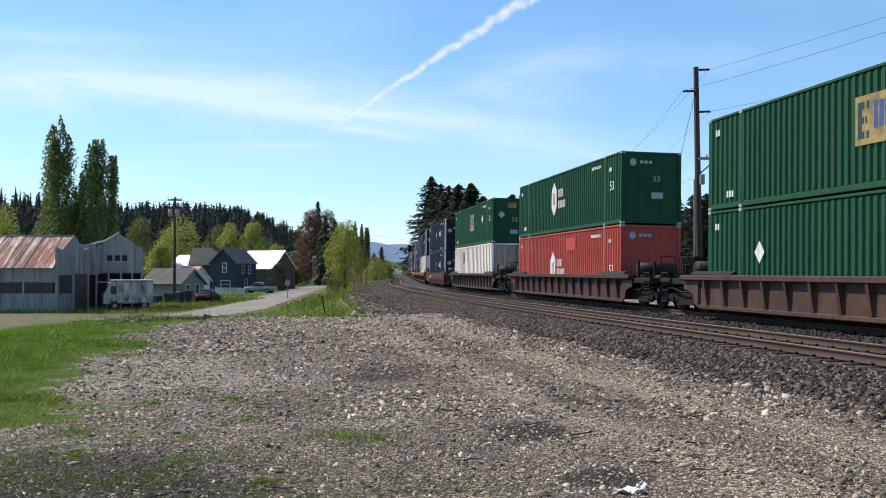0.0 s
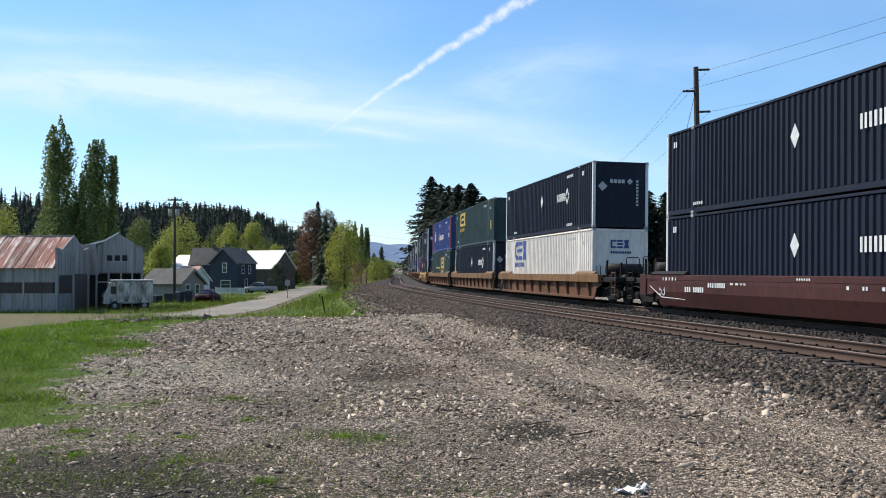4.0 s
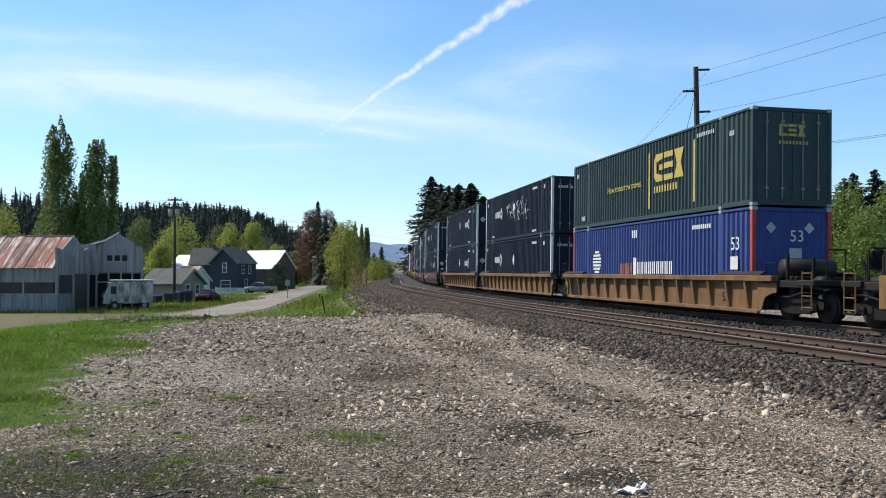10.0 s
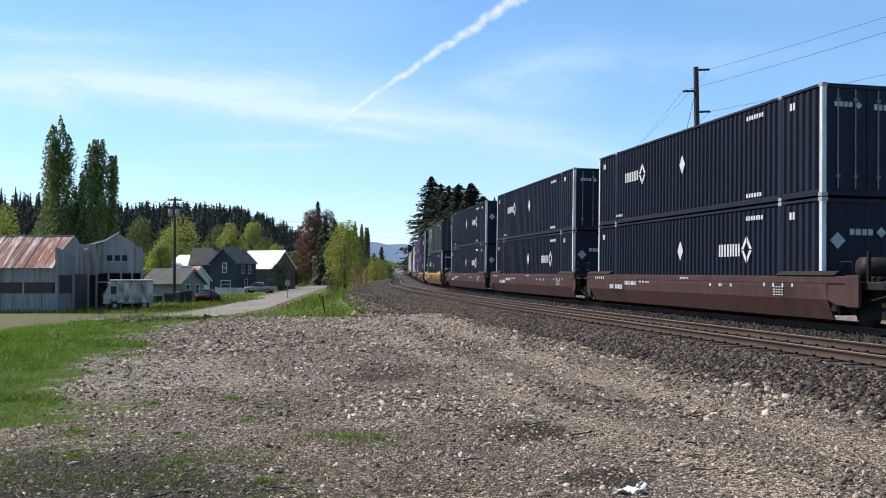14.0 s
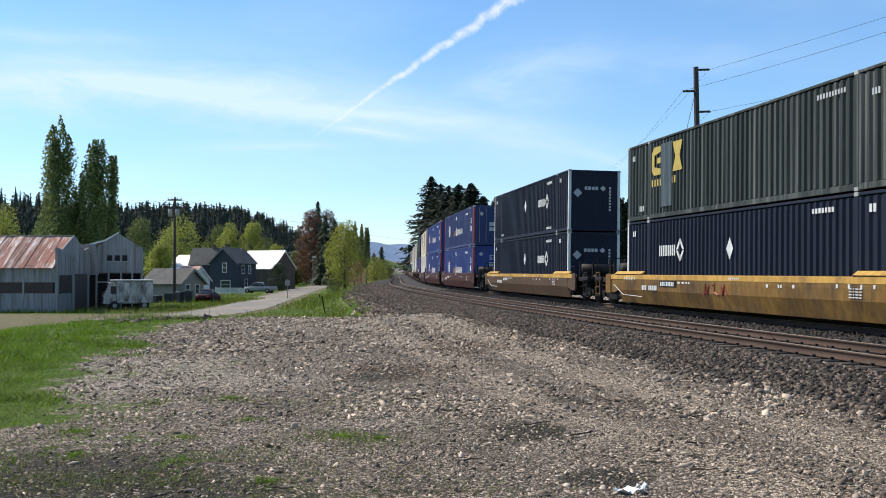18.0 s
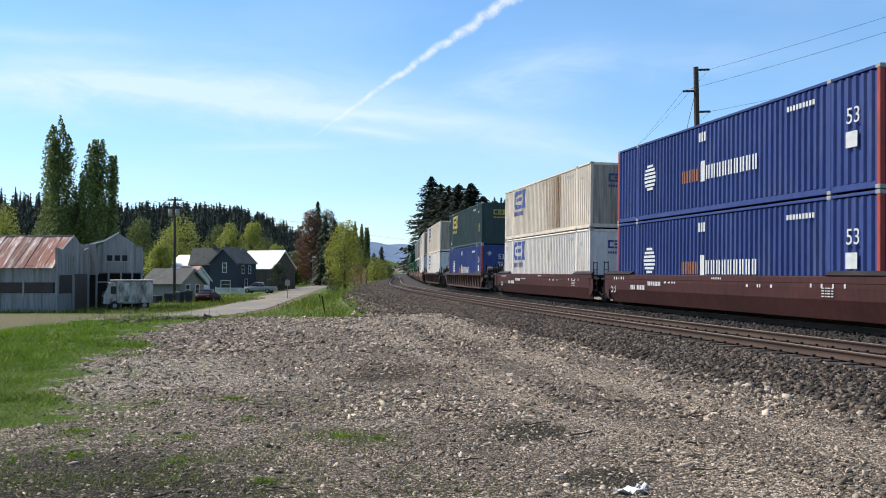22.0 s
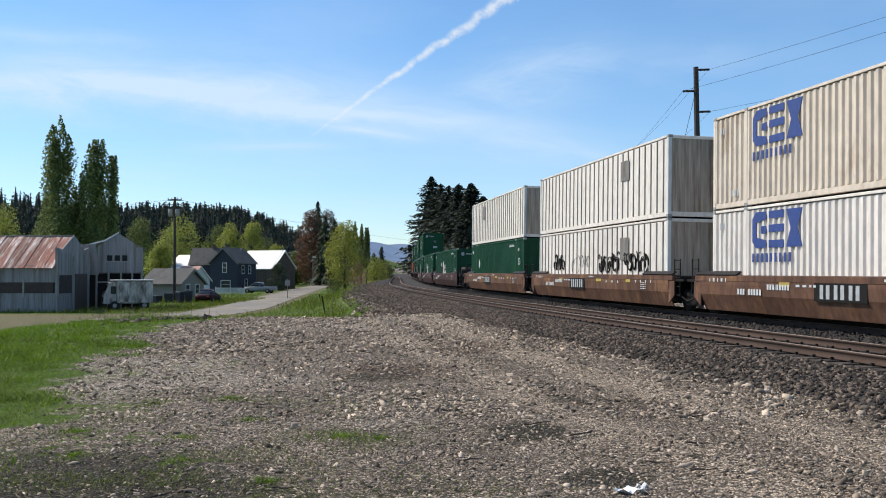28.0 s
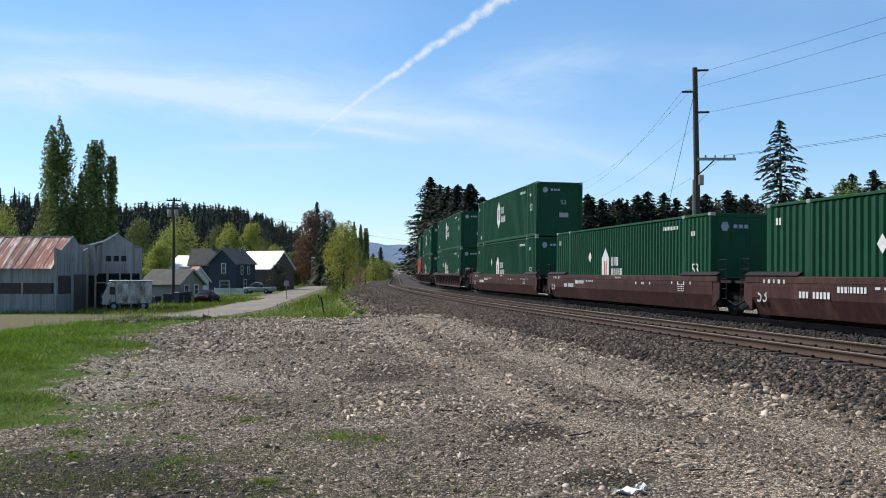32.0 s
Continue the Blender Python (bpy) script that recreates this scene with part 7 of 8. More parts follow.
gable_house("house", "two-storey navy house with a dark shingle roof", pose(-36.4, 150.0, LOW, 0, 0, -14), 5.0, 7.0, 4.8, 7.2, M_NAVY_SIDING, M_SHINGLE, (("front", 0.2, 3.2, 0.65, 1.5), ("front", 0.4, 0.6, 1.6, 1.2), ("side", 2.0, 3.0, 0.7, 1.3), ("side", 4.5, 3.0, 0.7, 1.3), ("side", 3.2, 0.7, 0.9, 1.3)), 0.3, (-0.9, 3.0), M_GREY_SIDING)
gable_house("house_wing", "dark shingled wing of the navy house", pose(-42.8, 155.5, LOW, 0, 0, -90), 5.0, 8.0, 4.6, 7.2, M_NAVY_SIDING, M_SHINGLE, (), 0.3, (0.0, 3.5), None, category="house")
gable_house("shed", "shed with a bright white metal roof", pose(-44.6, 165.0, LOW, 0, 0, 62), 5.0, 4.5, 4.0, 6.2, M_BROWN_WALL, M_WHITE_ROOF, (), 0.3, category="shed")
gable_house("white_roofed_barn", "brown board barn with a bright white metal roof", pose(-30.2, 172.0, LOW, 0, 0, 64), 7.0, 8.2, 4.0, 7.2, M_BROWN_WALL, M_WHITE_ROOF, (), 0.3, category="barn")
car_body("parked_car", "dark red parked car beside the cottage", pose(-25.0, 96.5, LOW, 0, 0, 88), M_CAR_RED)
car_body("parked_pickup", "silver pickup truck parked by the road", pose(-28.2, 139.0, LOW, 0, 0, 170), M_CAR_SILVER, True)
fence()
M_BIN = material("dark_plastic_bin", (0.03, 0.033, 0.045), 0.6, 0, 8, 0.2)
for x, y, w, hgt in ((-28.9, 95.5, 0.95, 0.95), (-27.6, 95.0, 0.7, 1.1), (-26.8, 95.4, 0.65, 1.2), (-30.1, 95.2, 0.8, 0.7)):
    bin_ = thing("waste_bin", "dark plastic bin beside the grey cottage", "bin", pose(x, y, LOW, 0, 0, x * 37), "bins by the cottage")
    part("body", Build().add([(-w * 0.4, -w * 0.4, 0), (w * 0.4, -w * 0.4, 0), (w * 0.4, w * 0.4, 0), (-w * 0.4, w * 0.4, 0), (-w / 2, -w / 2, hgt), (w / 2, -w / 2, hgt), (w / 2, w / 2, hgt), (-w / 2, w / 2, hgt)],
                             [(0, 3, 2, 1), (4, 5, 6, 7), (0, 1, 5, 4), (1, 2, 6, 5), (2, 3, 7, 6), (3, 0, 4, 7)]), M_BIN, bin_)
    part("lid", Build().box(-w * 0.53, w * 0.53, -w * 0.53, w * 0.53, hgt + 0.003, hgt + 0.07, 0.02), M_BIN, bin_)
mb = thing("mailbox", "white post with a red mailbox by the fence", "mailbox", pose(-28.3, 128, LOW))
part("post", Build().box(-0.06, 0.06, -0.06, 0.06, -0.2, 1.0, 0.01), M_WHITE_TRIM, mb)
part("box", Build().prism([(-0.16, 1.0), (0.16, 1.0), (0.16, 1.25), (0.09, 1.36), (-0.09, 1.36), (-0.16, 1.25)], "y", -0.25, 0.25), M_CAR_RED, mb, "red mailbox")


# ---- poles, wires, posts ----
def drooping(b, p, q, sag, r=0.02, n=14):
    p, q = Vector(p), Vector(q)
    b.tube([tuple(p.lerp(q, i / n) - Vector((0, 0, sag * 4 * (i / n) * (1 - i / n)))) for i in range(n + 1)], r)


def village_pole():
    p = thing("utility_pole", "dark wooden utility pole with a crossarm and transformer", "utility pole", pose(-28.8, 97.0, LOW))
    part("pole", Build().rod((0, 0, -0.4), (0, 0, 11.3), 0.17, 10, 0.11), M_POLE, p)
    part("crossarm", Build().box(-0.75, 0.75, -0.16, -0.06, 10.9, 11.05), M_POLE, p)
    part("crossarm", Build().box(-0.4, 0.75, -0.16, -0.06, 10.4, 10.5), M_POLE, p)
    for x in (-0.7, -0.3, 0.3, 0.7):
        part("insulator", Build().rod((x, -0.11, 11.05), (x, -0.11, 11.22), 0.05, 8), M_POST_GREY, p)
    for dx in (-0.42, 0.35):
        t = part("transformer", Build().rod((dx, -0.3, 9.2), (dx, -0.3, 10.0), 0.22, 14), M_POST_GREY, p, "grey transformer can", True)
        part("bushing", Build().rod((dx, -0.3, 10.0), (dx, -0.3, 10.2), 0.05, 8), M_POLE, t)
    w = Build()
    for x, y, z in ((-72, 96, 9.6), (20, 240, 9.0)):
        drooping(w, (0, 0, 11.1), (x + 28.8, y - 97, z), 1.2, 0.012)
    tagged(part("wires", w, M_STEEL_DARK, p, "thin sagging wires"), kind="stuff")


def line_pole(name, label, x, y, base, top, full):
    p = thing(name, label, "utility pole", pose(x, y, base))
    h = top - base
    part("pole", Build().rod((0.14, 0, -0.4), (0, 0, h), 0.19, 10, 0.13), M_POLE, p)
    arms = ((0.05, 0.72, -0.15), (-0.70, -0.05, -1.3), (0.05, 0.75, -2.4)) if full else ((0.05, 0.9, -0.1),)
    for x0, x1, dz in arms:
        part("insulator_arm", Build().rod((x0, 0, h + dz), (x1, 0, h + dz + 0.02), 0.06, 8), M_POLE, p)
    if full:
        part("crossarm", Build().box(0.05, 2.1, -0.2, -0.08, h - 4.98, h - 4.84), M_POST_GREY, p, "long pale crossarm")
        part("brace", Build().rod((0.1, -0.14, h - 5.75), (0.95, -0.14, h - 4.98), 0.035, 6), M_STEEL_DARK, p)
        for ix in (0.5, 1.0, 1.5, 2.0):
            part("insulator", Build().rod((ix, -0.14, h - 4.84), (ix, -0.14, h - 4.7), 0.045, 6), M_POST_GREY, p)
        part("switch_box", Build().box(0.1, 0.36, -0.3, -0.05, h - 6.3, h - 5.75, 0.03), M_POST_GREY, p)
        part("conduit", Build().rod((-0.2, -0.1, 0), (-0.16, -0.1, h - 6.0), 0.04, 6), M_POST_GREY, p)
    return p


def railway_wires():
    top = 12.7
    line_pole("utility_pole", "tall dark wooden pole beyond the railway", 13.5, 48.0, -0.6, top, True)
    line_pole("utility_pole", "far wooden pole of the same line", 16.3, 120.0, -0.3, top + 1.0, False)
    w = thing("overhead_wires", "thin dark wires along the railway", "wires", pose(0, 0, 0))
    runs = (((14.2, 48, top - 0.13), (33.5, -20, top + 0.6), 1.3), ((12.8, 48, top - 1.28), (32.0, -20, top - 0.3), 1.2), ((14.25, 48, top - 2.38), (33.6, -20, top - 1.8), 1.3),
            ((15.0, 48, top - 4.7), (34.8, -20, top - 4.2), 1.2), ((15.5, 48, top - 4.7), (35.3, -20, top - 4.2), 1.2),
            ((14.2, 48, top - 0.13), (17.1, 120, top + 0.9), 1.6), ((12.8, 48, top - 1.28), (16.3, 120, top - 0.2), 1.7), ((14.25, 48, top - 2.38), (17.0, 120, top - 1.3), 1.6), ((15.2, 48, top - 4.7), (17.0, 120, top - 3.0), 1.6))
    for a, e, sag in runs:
        b = Build()
        drooping(b, a, e, sag, 0.007, 18)
        part("wire", b, M_STEEL_DARK, w)
    b = Build()
    b.rod((13.45, 48, top - 1.4), (11.6, 52.0, -0.4), 0.012, 4)
    part("guy_wire", b, M_STEEL_DARK, w)


village_pole()
railway_wires()

sp = thing("sign_post", "small grey road sign on a thin post", "road sign", at(-18.9, 110))
part("post", Build().box(-0.04, 0.04, -0.04, 0.04, -0.2, 2.4), M_POST_GREY, sp)
part("sign_board", Build().box(-0.3, 0.3, -0.07, -0.04, 1.6, 2.25, 0.01), M_POST_GREY, sp)
lp = thing("fence_post", "dark leaning steel post in the grass", "post", at(-8.4, 64, 0, 0))
part("post", Build().rod((0.1, 0, -0.2), (-0.16, 0, 1.25), 0.05, 6), M_STEEL_DARK, lp)
lp = thing("fence_post", "short dark stump of a post in the grass", "post", at(-13.6, 100, 0, 0))
part("post", Build().rod((0.05, 0, -0.2), (-0.05, 0, 0.75), 0.06, 6), M_STEEL_DARK, lp)
lp = thing("lamp_post", "thin street lamp before dark conifers", "street lamp", at(-29.5, 205))
part("post", Build().rod((0, 0, -0.2), (0, 0, 6.6), 0.07, 6), M_POST_GREY, lp)
part("lamp_head", Build().box(-0.1, 0.7, -0.15, 0.15, 6.5, 6.7, 0.03), M_WHITE_TRIM, lp)


# ---- distance and sky ----
def hills():
    # the blue of distant haze is put into the hills' base colour
    m = material("hazy_wooded_hill", (0.17, 0.23, 0.33), 1.0, 0, 0.01, 0.10, bump=0, coarse=0.002, spec=0.0)
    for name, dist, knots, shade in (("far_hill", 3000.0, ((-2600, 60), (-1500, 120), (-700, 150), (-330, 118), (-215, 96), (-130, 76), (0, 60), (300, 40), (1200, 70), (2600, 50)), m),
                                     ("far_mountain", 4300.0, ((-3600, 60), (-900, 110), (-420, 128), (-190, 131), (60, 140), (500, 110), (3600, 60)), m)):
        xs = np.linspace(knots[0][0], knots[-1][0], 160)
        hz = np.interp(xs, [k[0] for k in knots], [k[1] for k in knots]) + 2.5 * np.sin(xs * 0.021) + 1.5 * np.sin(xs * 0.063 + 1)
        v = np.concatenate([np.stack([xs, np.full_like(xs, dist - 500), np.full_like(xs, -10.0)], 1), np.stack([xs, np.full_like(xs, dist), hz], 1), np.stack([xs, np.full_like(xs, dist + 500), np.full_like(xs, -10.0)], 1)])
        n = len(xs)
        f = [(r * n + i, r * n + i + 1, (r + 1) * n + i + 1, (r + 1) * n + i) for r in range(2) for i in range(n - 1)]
        tagged(new(name, array_mesh(name, v, f, shade, True)), "distant wooded hill on the horizon, haze blue in its colour", "hill", kind="structure")


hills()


def contrail():
    """A ribbon of ice cloud far off; its body thins to the edges and is torn by noise."""
    m = bpy.data.materials.new("ice_cloud")
    m.use_nodes = True
    n, l = m.node_tree.nodes, m.node_tree.links
    n.remove(n["Principled BSDF"])
    em, tr, mix, col, tc, no = (n.new("ShaderNode" + k) for k in ("Emission", "BsdfTransparent", "MixShader", "VertexColor", "TexCoord", "TexNoise"))
    col.layer_name = "body"
    em.inputs[0].default_value, em.inputs[1].default_value = (0.93, 0.97, 1.0, 1), 1.0
    no.inputs["Scale"].default_value, no.inputs["Detail"].default_value, no.inputs["Roughness"].default_value = 0.030, 7.0, 0.72
    l.new(tc.outputs["Object"], no.inputs["Vector"])
    r = n.new("ShaderNodeMapRange")
    r.inputs[1].default_value, r.inputs[2].default_value, r.inputs[3].default_value, r.inputs[4].default_value = 0.30, 0.68, -0.6, 0.65
    l.new(no.outputs[0], r.inputs[0])
    a = n.new("ShaderNodeMath")
    a.operation, a.use_clamp = "ADD", True
    l.new(col.outputs[0], a.inputs[0])
    l.new(r.outputs[0], a.inputs[1])
    b = n.new("ShaderNodeMath")
    b.operation, b.use_clamp = "MULTIPLY", True
    l.new(a.outputs[0], b.inputs[0])
    l.new(col.outputs[0], b.inputs[1])
    l.new(b.outputs[0], mix.inputs[0])
    l.new(tr.outputs[0], mix.inputs[1])
    l.new(em.outputs[0], mix.inputs[2])
    l.new(mix.outputs[0], n["Material Output"].inputs[0])
    us, vs = np.linspace(0, 1.12, 130), np.linspace(-1, 1, 13)
    verts, body = [], []
    reach, rise = 615.0, 411.0
    ln = math.hypot(reach, rise)
    for u in us:
        bow = 5 * math.sin(math.pi * min(u, 1.0))
        wd = 4.0 + 23 * u ** 1.1
        wob = 7 * math.sin(u * 23) * u + 4 * math.sin(u * 61 + 1) * (0.3 + u)
        for v in vs:
            off = v * wd + wob * 0.6 + bow
            verts.append((u * reach - off * rise / ln, 0.0, u * rise + off * reach / ln))
            body.append(max(0.0, 1 - v * v) ** 1.2 * (0.46 + 0.26 * min(1, u * 2.2)) * min(1, u * 14 + 0.15))
    nv = len(vs)
    faces = [(i * nv + j, (i + 1) * nv + j, (i + 1) * nv + j + 1, i * nv + j + 1) for i in range(len(us) - 1) for j in range(nv - 1)]
    me = array_mesh("contrail", verts, faces, m, True)
    at_ = me.color_attributes.new("body", "FLOAT_COLOR", "POINT")
    at_.data.foreach_set("color", np.repeat(np.array(body, np.float32)[:, None], 4, 1).ravel())
    ob = tagged(new("contrail", me), "white aircraft contrail drifting across the blue sky", "contrail")
    ob.visible_shadow = False
    return ob


CONTRAIL = contrail()


# ---- loose stones, grass and litter ----


def unit_stone():
    bm = bmesh.new()
    bmesh.ops.create_icosphere(bm, subdivisions=1, radius=1.0)
    v = np.array([tuple(q.co) for q in bm.verts])
    f = np.array([[q.index for q in face.verts] for face in bm.faces])
    bm.free()
    return v, f


STONE_V, STONE_F = unit_stone()
CHIP_V = np.array([(x, y, z) for x in (-1, 1) for y in (-1, 1) for z in (-1, 1)], float)
CHIP_F = np.array([(0, 1, 3), (0, 3, 2), (4, 6, 7), (4, 7, 5), (0, 4, 5), (0, 5, 1), (2, 3, 7), (2, 7, 6), (0, 2, 6), (0, 6, 4), (1, 5, 7), (1, 7, 3)])


def scatter(rng, places, sizes, base_v, base_f, flat=(0.35, 0.75), jag=0.18, tilt=0.25, long_=1.5):
    """Stones of uneven shape at given places (x, y, z), turned at random and half bedded."""
    n, k = len(places), len(base_v)
    v = np.repeat(base_v[None], n, 0) * (1 + rng.uniform(-jag, jag, (n, k, 1)))
    v = v + rng.uniform(-jag, jag, v.shape) * 0.6
    v[:, :, 0] *= rng.uniform(0.8, long_, (n, 1))
    v[:, :, 2] *= rng.uniform(*flat, (n, 1))
    a = rng.uniform(0, math.tau, n)
    t = rng.normal(0, tilt, n)
    z2, x2 = v[:, :, 2] * np.cos(t)[:, None] + v[:, :, 0] * np.sin(t)[:, None], v[:, :, 0] * np.cos(t)[:, None] - v[:, :, 2] * np.sin(t)[:, None]
    c, s = np.cos(a)[:, None], np.sin(a)[:, None]
    v = np.stack([x2 * c - v[:, :, 1] * s, x2 * s + v[:, :, 1] * c, z2], 2) * sizes[:, None, None]
    v = v + places[:, None, :]
    f = base_f[None] + (np.arange(n) * k)[:, None, None]
    return v.reshape(-1, 3), f.reshape(-1, 3)


def lot_places(rng, n, y0, y1, x0, x1):
    """Random places on the gravel lot, thinner where it is grassy."""
    x, y = rng.uniform(x0, x1, n), y0 + (y1 - y0) * rng.uniform(0, 1, n) ** 1.2
    keep = (np.abs(x) < 0.52 * y + 1.0) & (beside(x, y) > 3.2)
    keep &= rng.uniform(0, 1, n) > 0.25 + 1.1 * grass_cover(x, y)
    keep &= rng.uniform(0, 1, n) < 0.25 + 1.1 * patchy(x, y, 0.9, 11) * (0.5 + patchy(x, y, 2.6, 12))
    keep &= rng.uniform(0, 1, n) > 0.65 * wheel_ruts(x, y)
    keep &= rng.uniform(0, 1, n) > 0.15 * np.exp(-((x + 3.6) ** 2 / 8 + (y - 6.6) ** 2 / 7))
    for px, py, rx_, ry_, k in SOIL_SPOTS:
        keep &= rng.uniform(0, 1, n) > 0.45 * k * np.exp(-((x - px) ** 2 / rx_ ** 2 + (y - py) ** 2 / ry_ ** 2))
    x, y = x[keep], y[keep]
    return np.stack([x, y, ground_z(x, y)], 1)


def gravel():
    rng = np.random.default_rng(301)
    vs, fs, n = [], [], 0
    for count, y0, y1, x0, x1, lo, hi in ((66000, 5.8, 12, -6, 7, 0.004, 0.017), (9000, 5.8, 13, -6, 7, 0.012, 0.032), (56000, 11, 22, -10, 10, 0.008, 0.027), (6500, 11, 24, -10, 9, 0.020, 0.048), (46000, 20, 47, -12, 6, 0.014, 0.044), (1300, 20, 46, -12, 6, 0.035, 0.085), (220, 6, 20, -6, 8, 0.035, 0.06)):
        p = lot_places(rng, count, y0, y1, x0, x1)
        big = count < 20000
        v, f = scatter(rng, p, lo + (hi - lo) * rng.uniform(0, 1, len(p)) ** 2.0, STONE_V if big else CHIP_V * 0.75, STONE_F if big else CHIP_F, (0.25, 0.7), 0.34 if big else 0.45, 0.45, 2.6)
        vs.append(v)
        fs.append(f + n)
        n += len(v)
    me = array_mesh("gravel", np.concatenate(vs), np.concatenate(fs), M_STONE)
    tagged(new("gravel", me), "loose grey pebbles scattered over the gravel lot", "gravel", kind="stuff")
    # bigger cobbles along the foot of the ballast
    vs, fs, n = [], [], 0
    s = np.concatenate([rng.uniform(-28, 25, 150), rng.uniform(-22, -12, 110)])
    o = NEAR_TRACK - 3.3 + rng.normal(0, 0.45, 260)
    xy = np.array([track_point(float(a), float(b))[:2] for a, b in zip(s, o)])
    p = np.stack([xy[:, 0], xy[:, 1], ground_z(xy[:, 0], xy[:, 1]) + 0.02], 1)
    v, f = scatter(rng, p, 0.025 + 0.07 * rng.uniform(0, 1, len(p)) ** 1.8, STONE_V, STONE_F)
    me = array_mesh("cobbles", v, f, M_STONE, True)
    tagged(new("cobbles", me), "rounded pale cobbles at the foot of the ballast", "cobbles", kind="stuff")


gravel()


def clods():
    rng = np.random.default_rng(311)
    k = 420
    u = rng.uniform(0, 1, k)
    x, y = np.interp(u, [0, 0.5, 1], [-11.5, -8.8, -4.4]) + rng.normal(0, 0.25, k), np.interp(u, [0, 0.5, 1], [31, 36.5, 46]) + rng.normal(0, 0.6, k)
    keep = rng.uniform(0, 1, k) < patchy(x, y, 1.2, 40) * 1.5
    x, y = x[keep], y[keep]
    v, f = scatter(rng, np.stack([x, y, ground_z(x, y) + 0.02], 1), 0.03 + 0.11 * rng.uniform(0, 1, len(x)) ** 2, STONE_V, STONE_F, (0.5, 1.0), 0.35, 0.4)
    tagged(new("clods", array_mesh("clods", v, f, M_BALLAST_STONE)), "dark clods of earth along the brow of the lot", "earth clods", kind="stuff")


clods()


def ballast_stones():
    rng = np.random.default_rng(302)
    prof_o, prof_h = [p[0] for p in BED], [p[1] for p in BED]
    piles = {}
    for count, s0, s1, o0, o1, lo, hi in ((40000, -28, 22, NEAR_TRACK - 3.6, NEAR_TRACK - 1.2, 0.015, 0.040), (20000, 18, 90, NEAR_TRACK - 3.5, NEAR_TRACK - 1.33, 0.024, 0.05), (9000, -28, 40, NEAR_TRACK - 0.7, NEAR_TRACK + 0.7, 0.02, 0.04), (12000, -28, 50, NEAR_TRACK + 0.85, -0.9, 0.025, 0.05)):
        s, o = rng.uniform(s0, s1, count), rng.uniform(o0, o1, count)
        c = np.interp(s, way_s, way_th)
        x = np.interp(s, way_s, way_x) + np.cos(c) * o
        y = np.interp(s, way_s, way_y) - np.sin(c) * o
        z = RAIL + np.interp(o, prof_o, prof_h)
        z = np.where((np.abs(o - NEAR_TRACK) < 1.3), z - 0.005, z)
        v, f = scatter(rng, np.stack([x, y, z], 1), rng.uniform(lo, hi, count), CHIP_V * 0.8, CHIP_F, (0.5, 1.0), 0.5, 0.7)
        vs, fs = piles.setdefault(o1 > NEAR_TRACK, ([], []))
        fs.append(f + sum(len(q) for q in vs))
        vs.append(v)
    s, o = 10 + 130 * rng.uniform(0, 1, 16000) ** 1.5, NEAR_TRACK - 3.0 - np.abs(rng.normal(0, 1.6, 16000))
    c = np.interp(s, way_s, way_th)
    x, y = np.interp(s, way_s, way_x) + np.cos(c) * o, np.interp(s, way_s, way_y) - np.sin(c) * o
    v, f = scatter(rng, np.stack([x, y, ground_z(x, y)], 1), rng.uniform(0.022, 0.058, len(x)), CHIP_V * 0.8, CHIP_F, (0.4, 0.9), 0.5, 0.6)
    fs, vs = piles[False][1], piles[False][0]
    fs.append(f + sum(len(q) for q in vs))
    vs.append(v)
    # the inner pile takes the stone colour darkened for the train's shade
    for inner, name, mat, label in ((False, "ballast_stones", M_BALLAST_STONE, "dark angular ballast stones beside the rails"), (True, "oily_ballast", M_SHADED_OILY_STONE, "ballast stones between the rails, darkened by oil and painted train shade")):
        vs, fs = piles[inner]
        tagged(new(name, array_mesh(name, np.concatenate(vs), np.concatenate(fs), mat)), label, "ballast", kind="stuff")


ballast_stones()

L_GRASS = leaf_material("grass_blades", (0.135, 0.225, 0.010), 0.5, 0.35)
L_OLIVE = leaf_material("olive_grass", (0.13, 0.165, 0.03), 0.5, 0.3)
L_VERGE = leaf_material("verge_grass", (0.150, 0.19, 0.022), 0.5, 0.3)
L_DRY = leaf_material("dry_stalks", (0.20, 0.16, 0.10), 0.4, 0.2)


def blades(rng, x, y, h, lean, width):
    """Thin bent blades of grass: two triangles on each foot."""
    n = len(x)
    z = ground_z(x, y)
    a = rng.uniform(0, math.tau, n)
    dx, dy = np.cos(a), np.sin(a)
    b = rng.uniform(0, math.tau, n)
    lx, ly = np.cos(b) * h * lean, np.sin(b) * h * lean
    foot = np.stack([x, y, z - 0.01], 1)
    side = np.stack([dx, dy, np.zeros(n)], 1) * (width / 2)[:, None]
    mid = foot + np.stack([lx * 0.35, ly * 0.35, h * 0.6], 1)
    tip = foot + np.stack([lx, ly, h], 1)
    v = np.stack([foot - side, foot + side, mid + side * 0.7, mid - side * 0.7, tip], 1).reshape(-1, 3)
    i = np.arange(n)[:, None] * 5
    f = np.concatenate([i + np.array([[0, 1, 2]]), i + np.array([[0, 2, 3]]), i + np.array([[3, 2, 4]])])
    return v, f


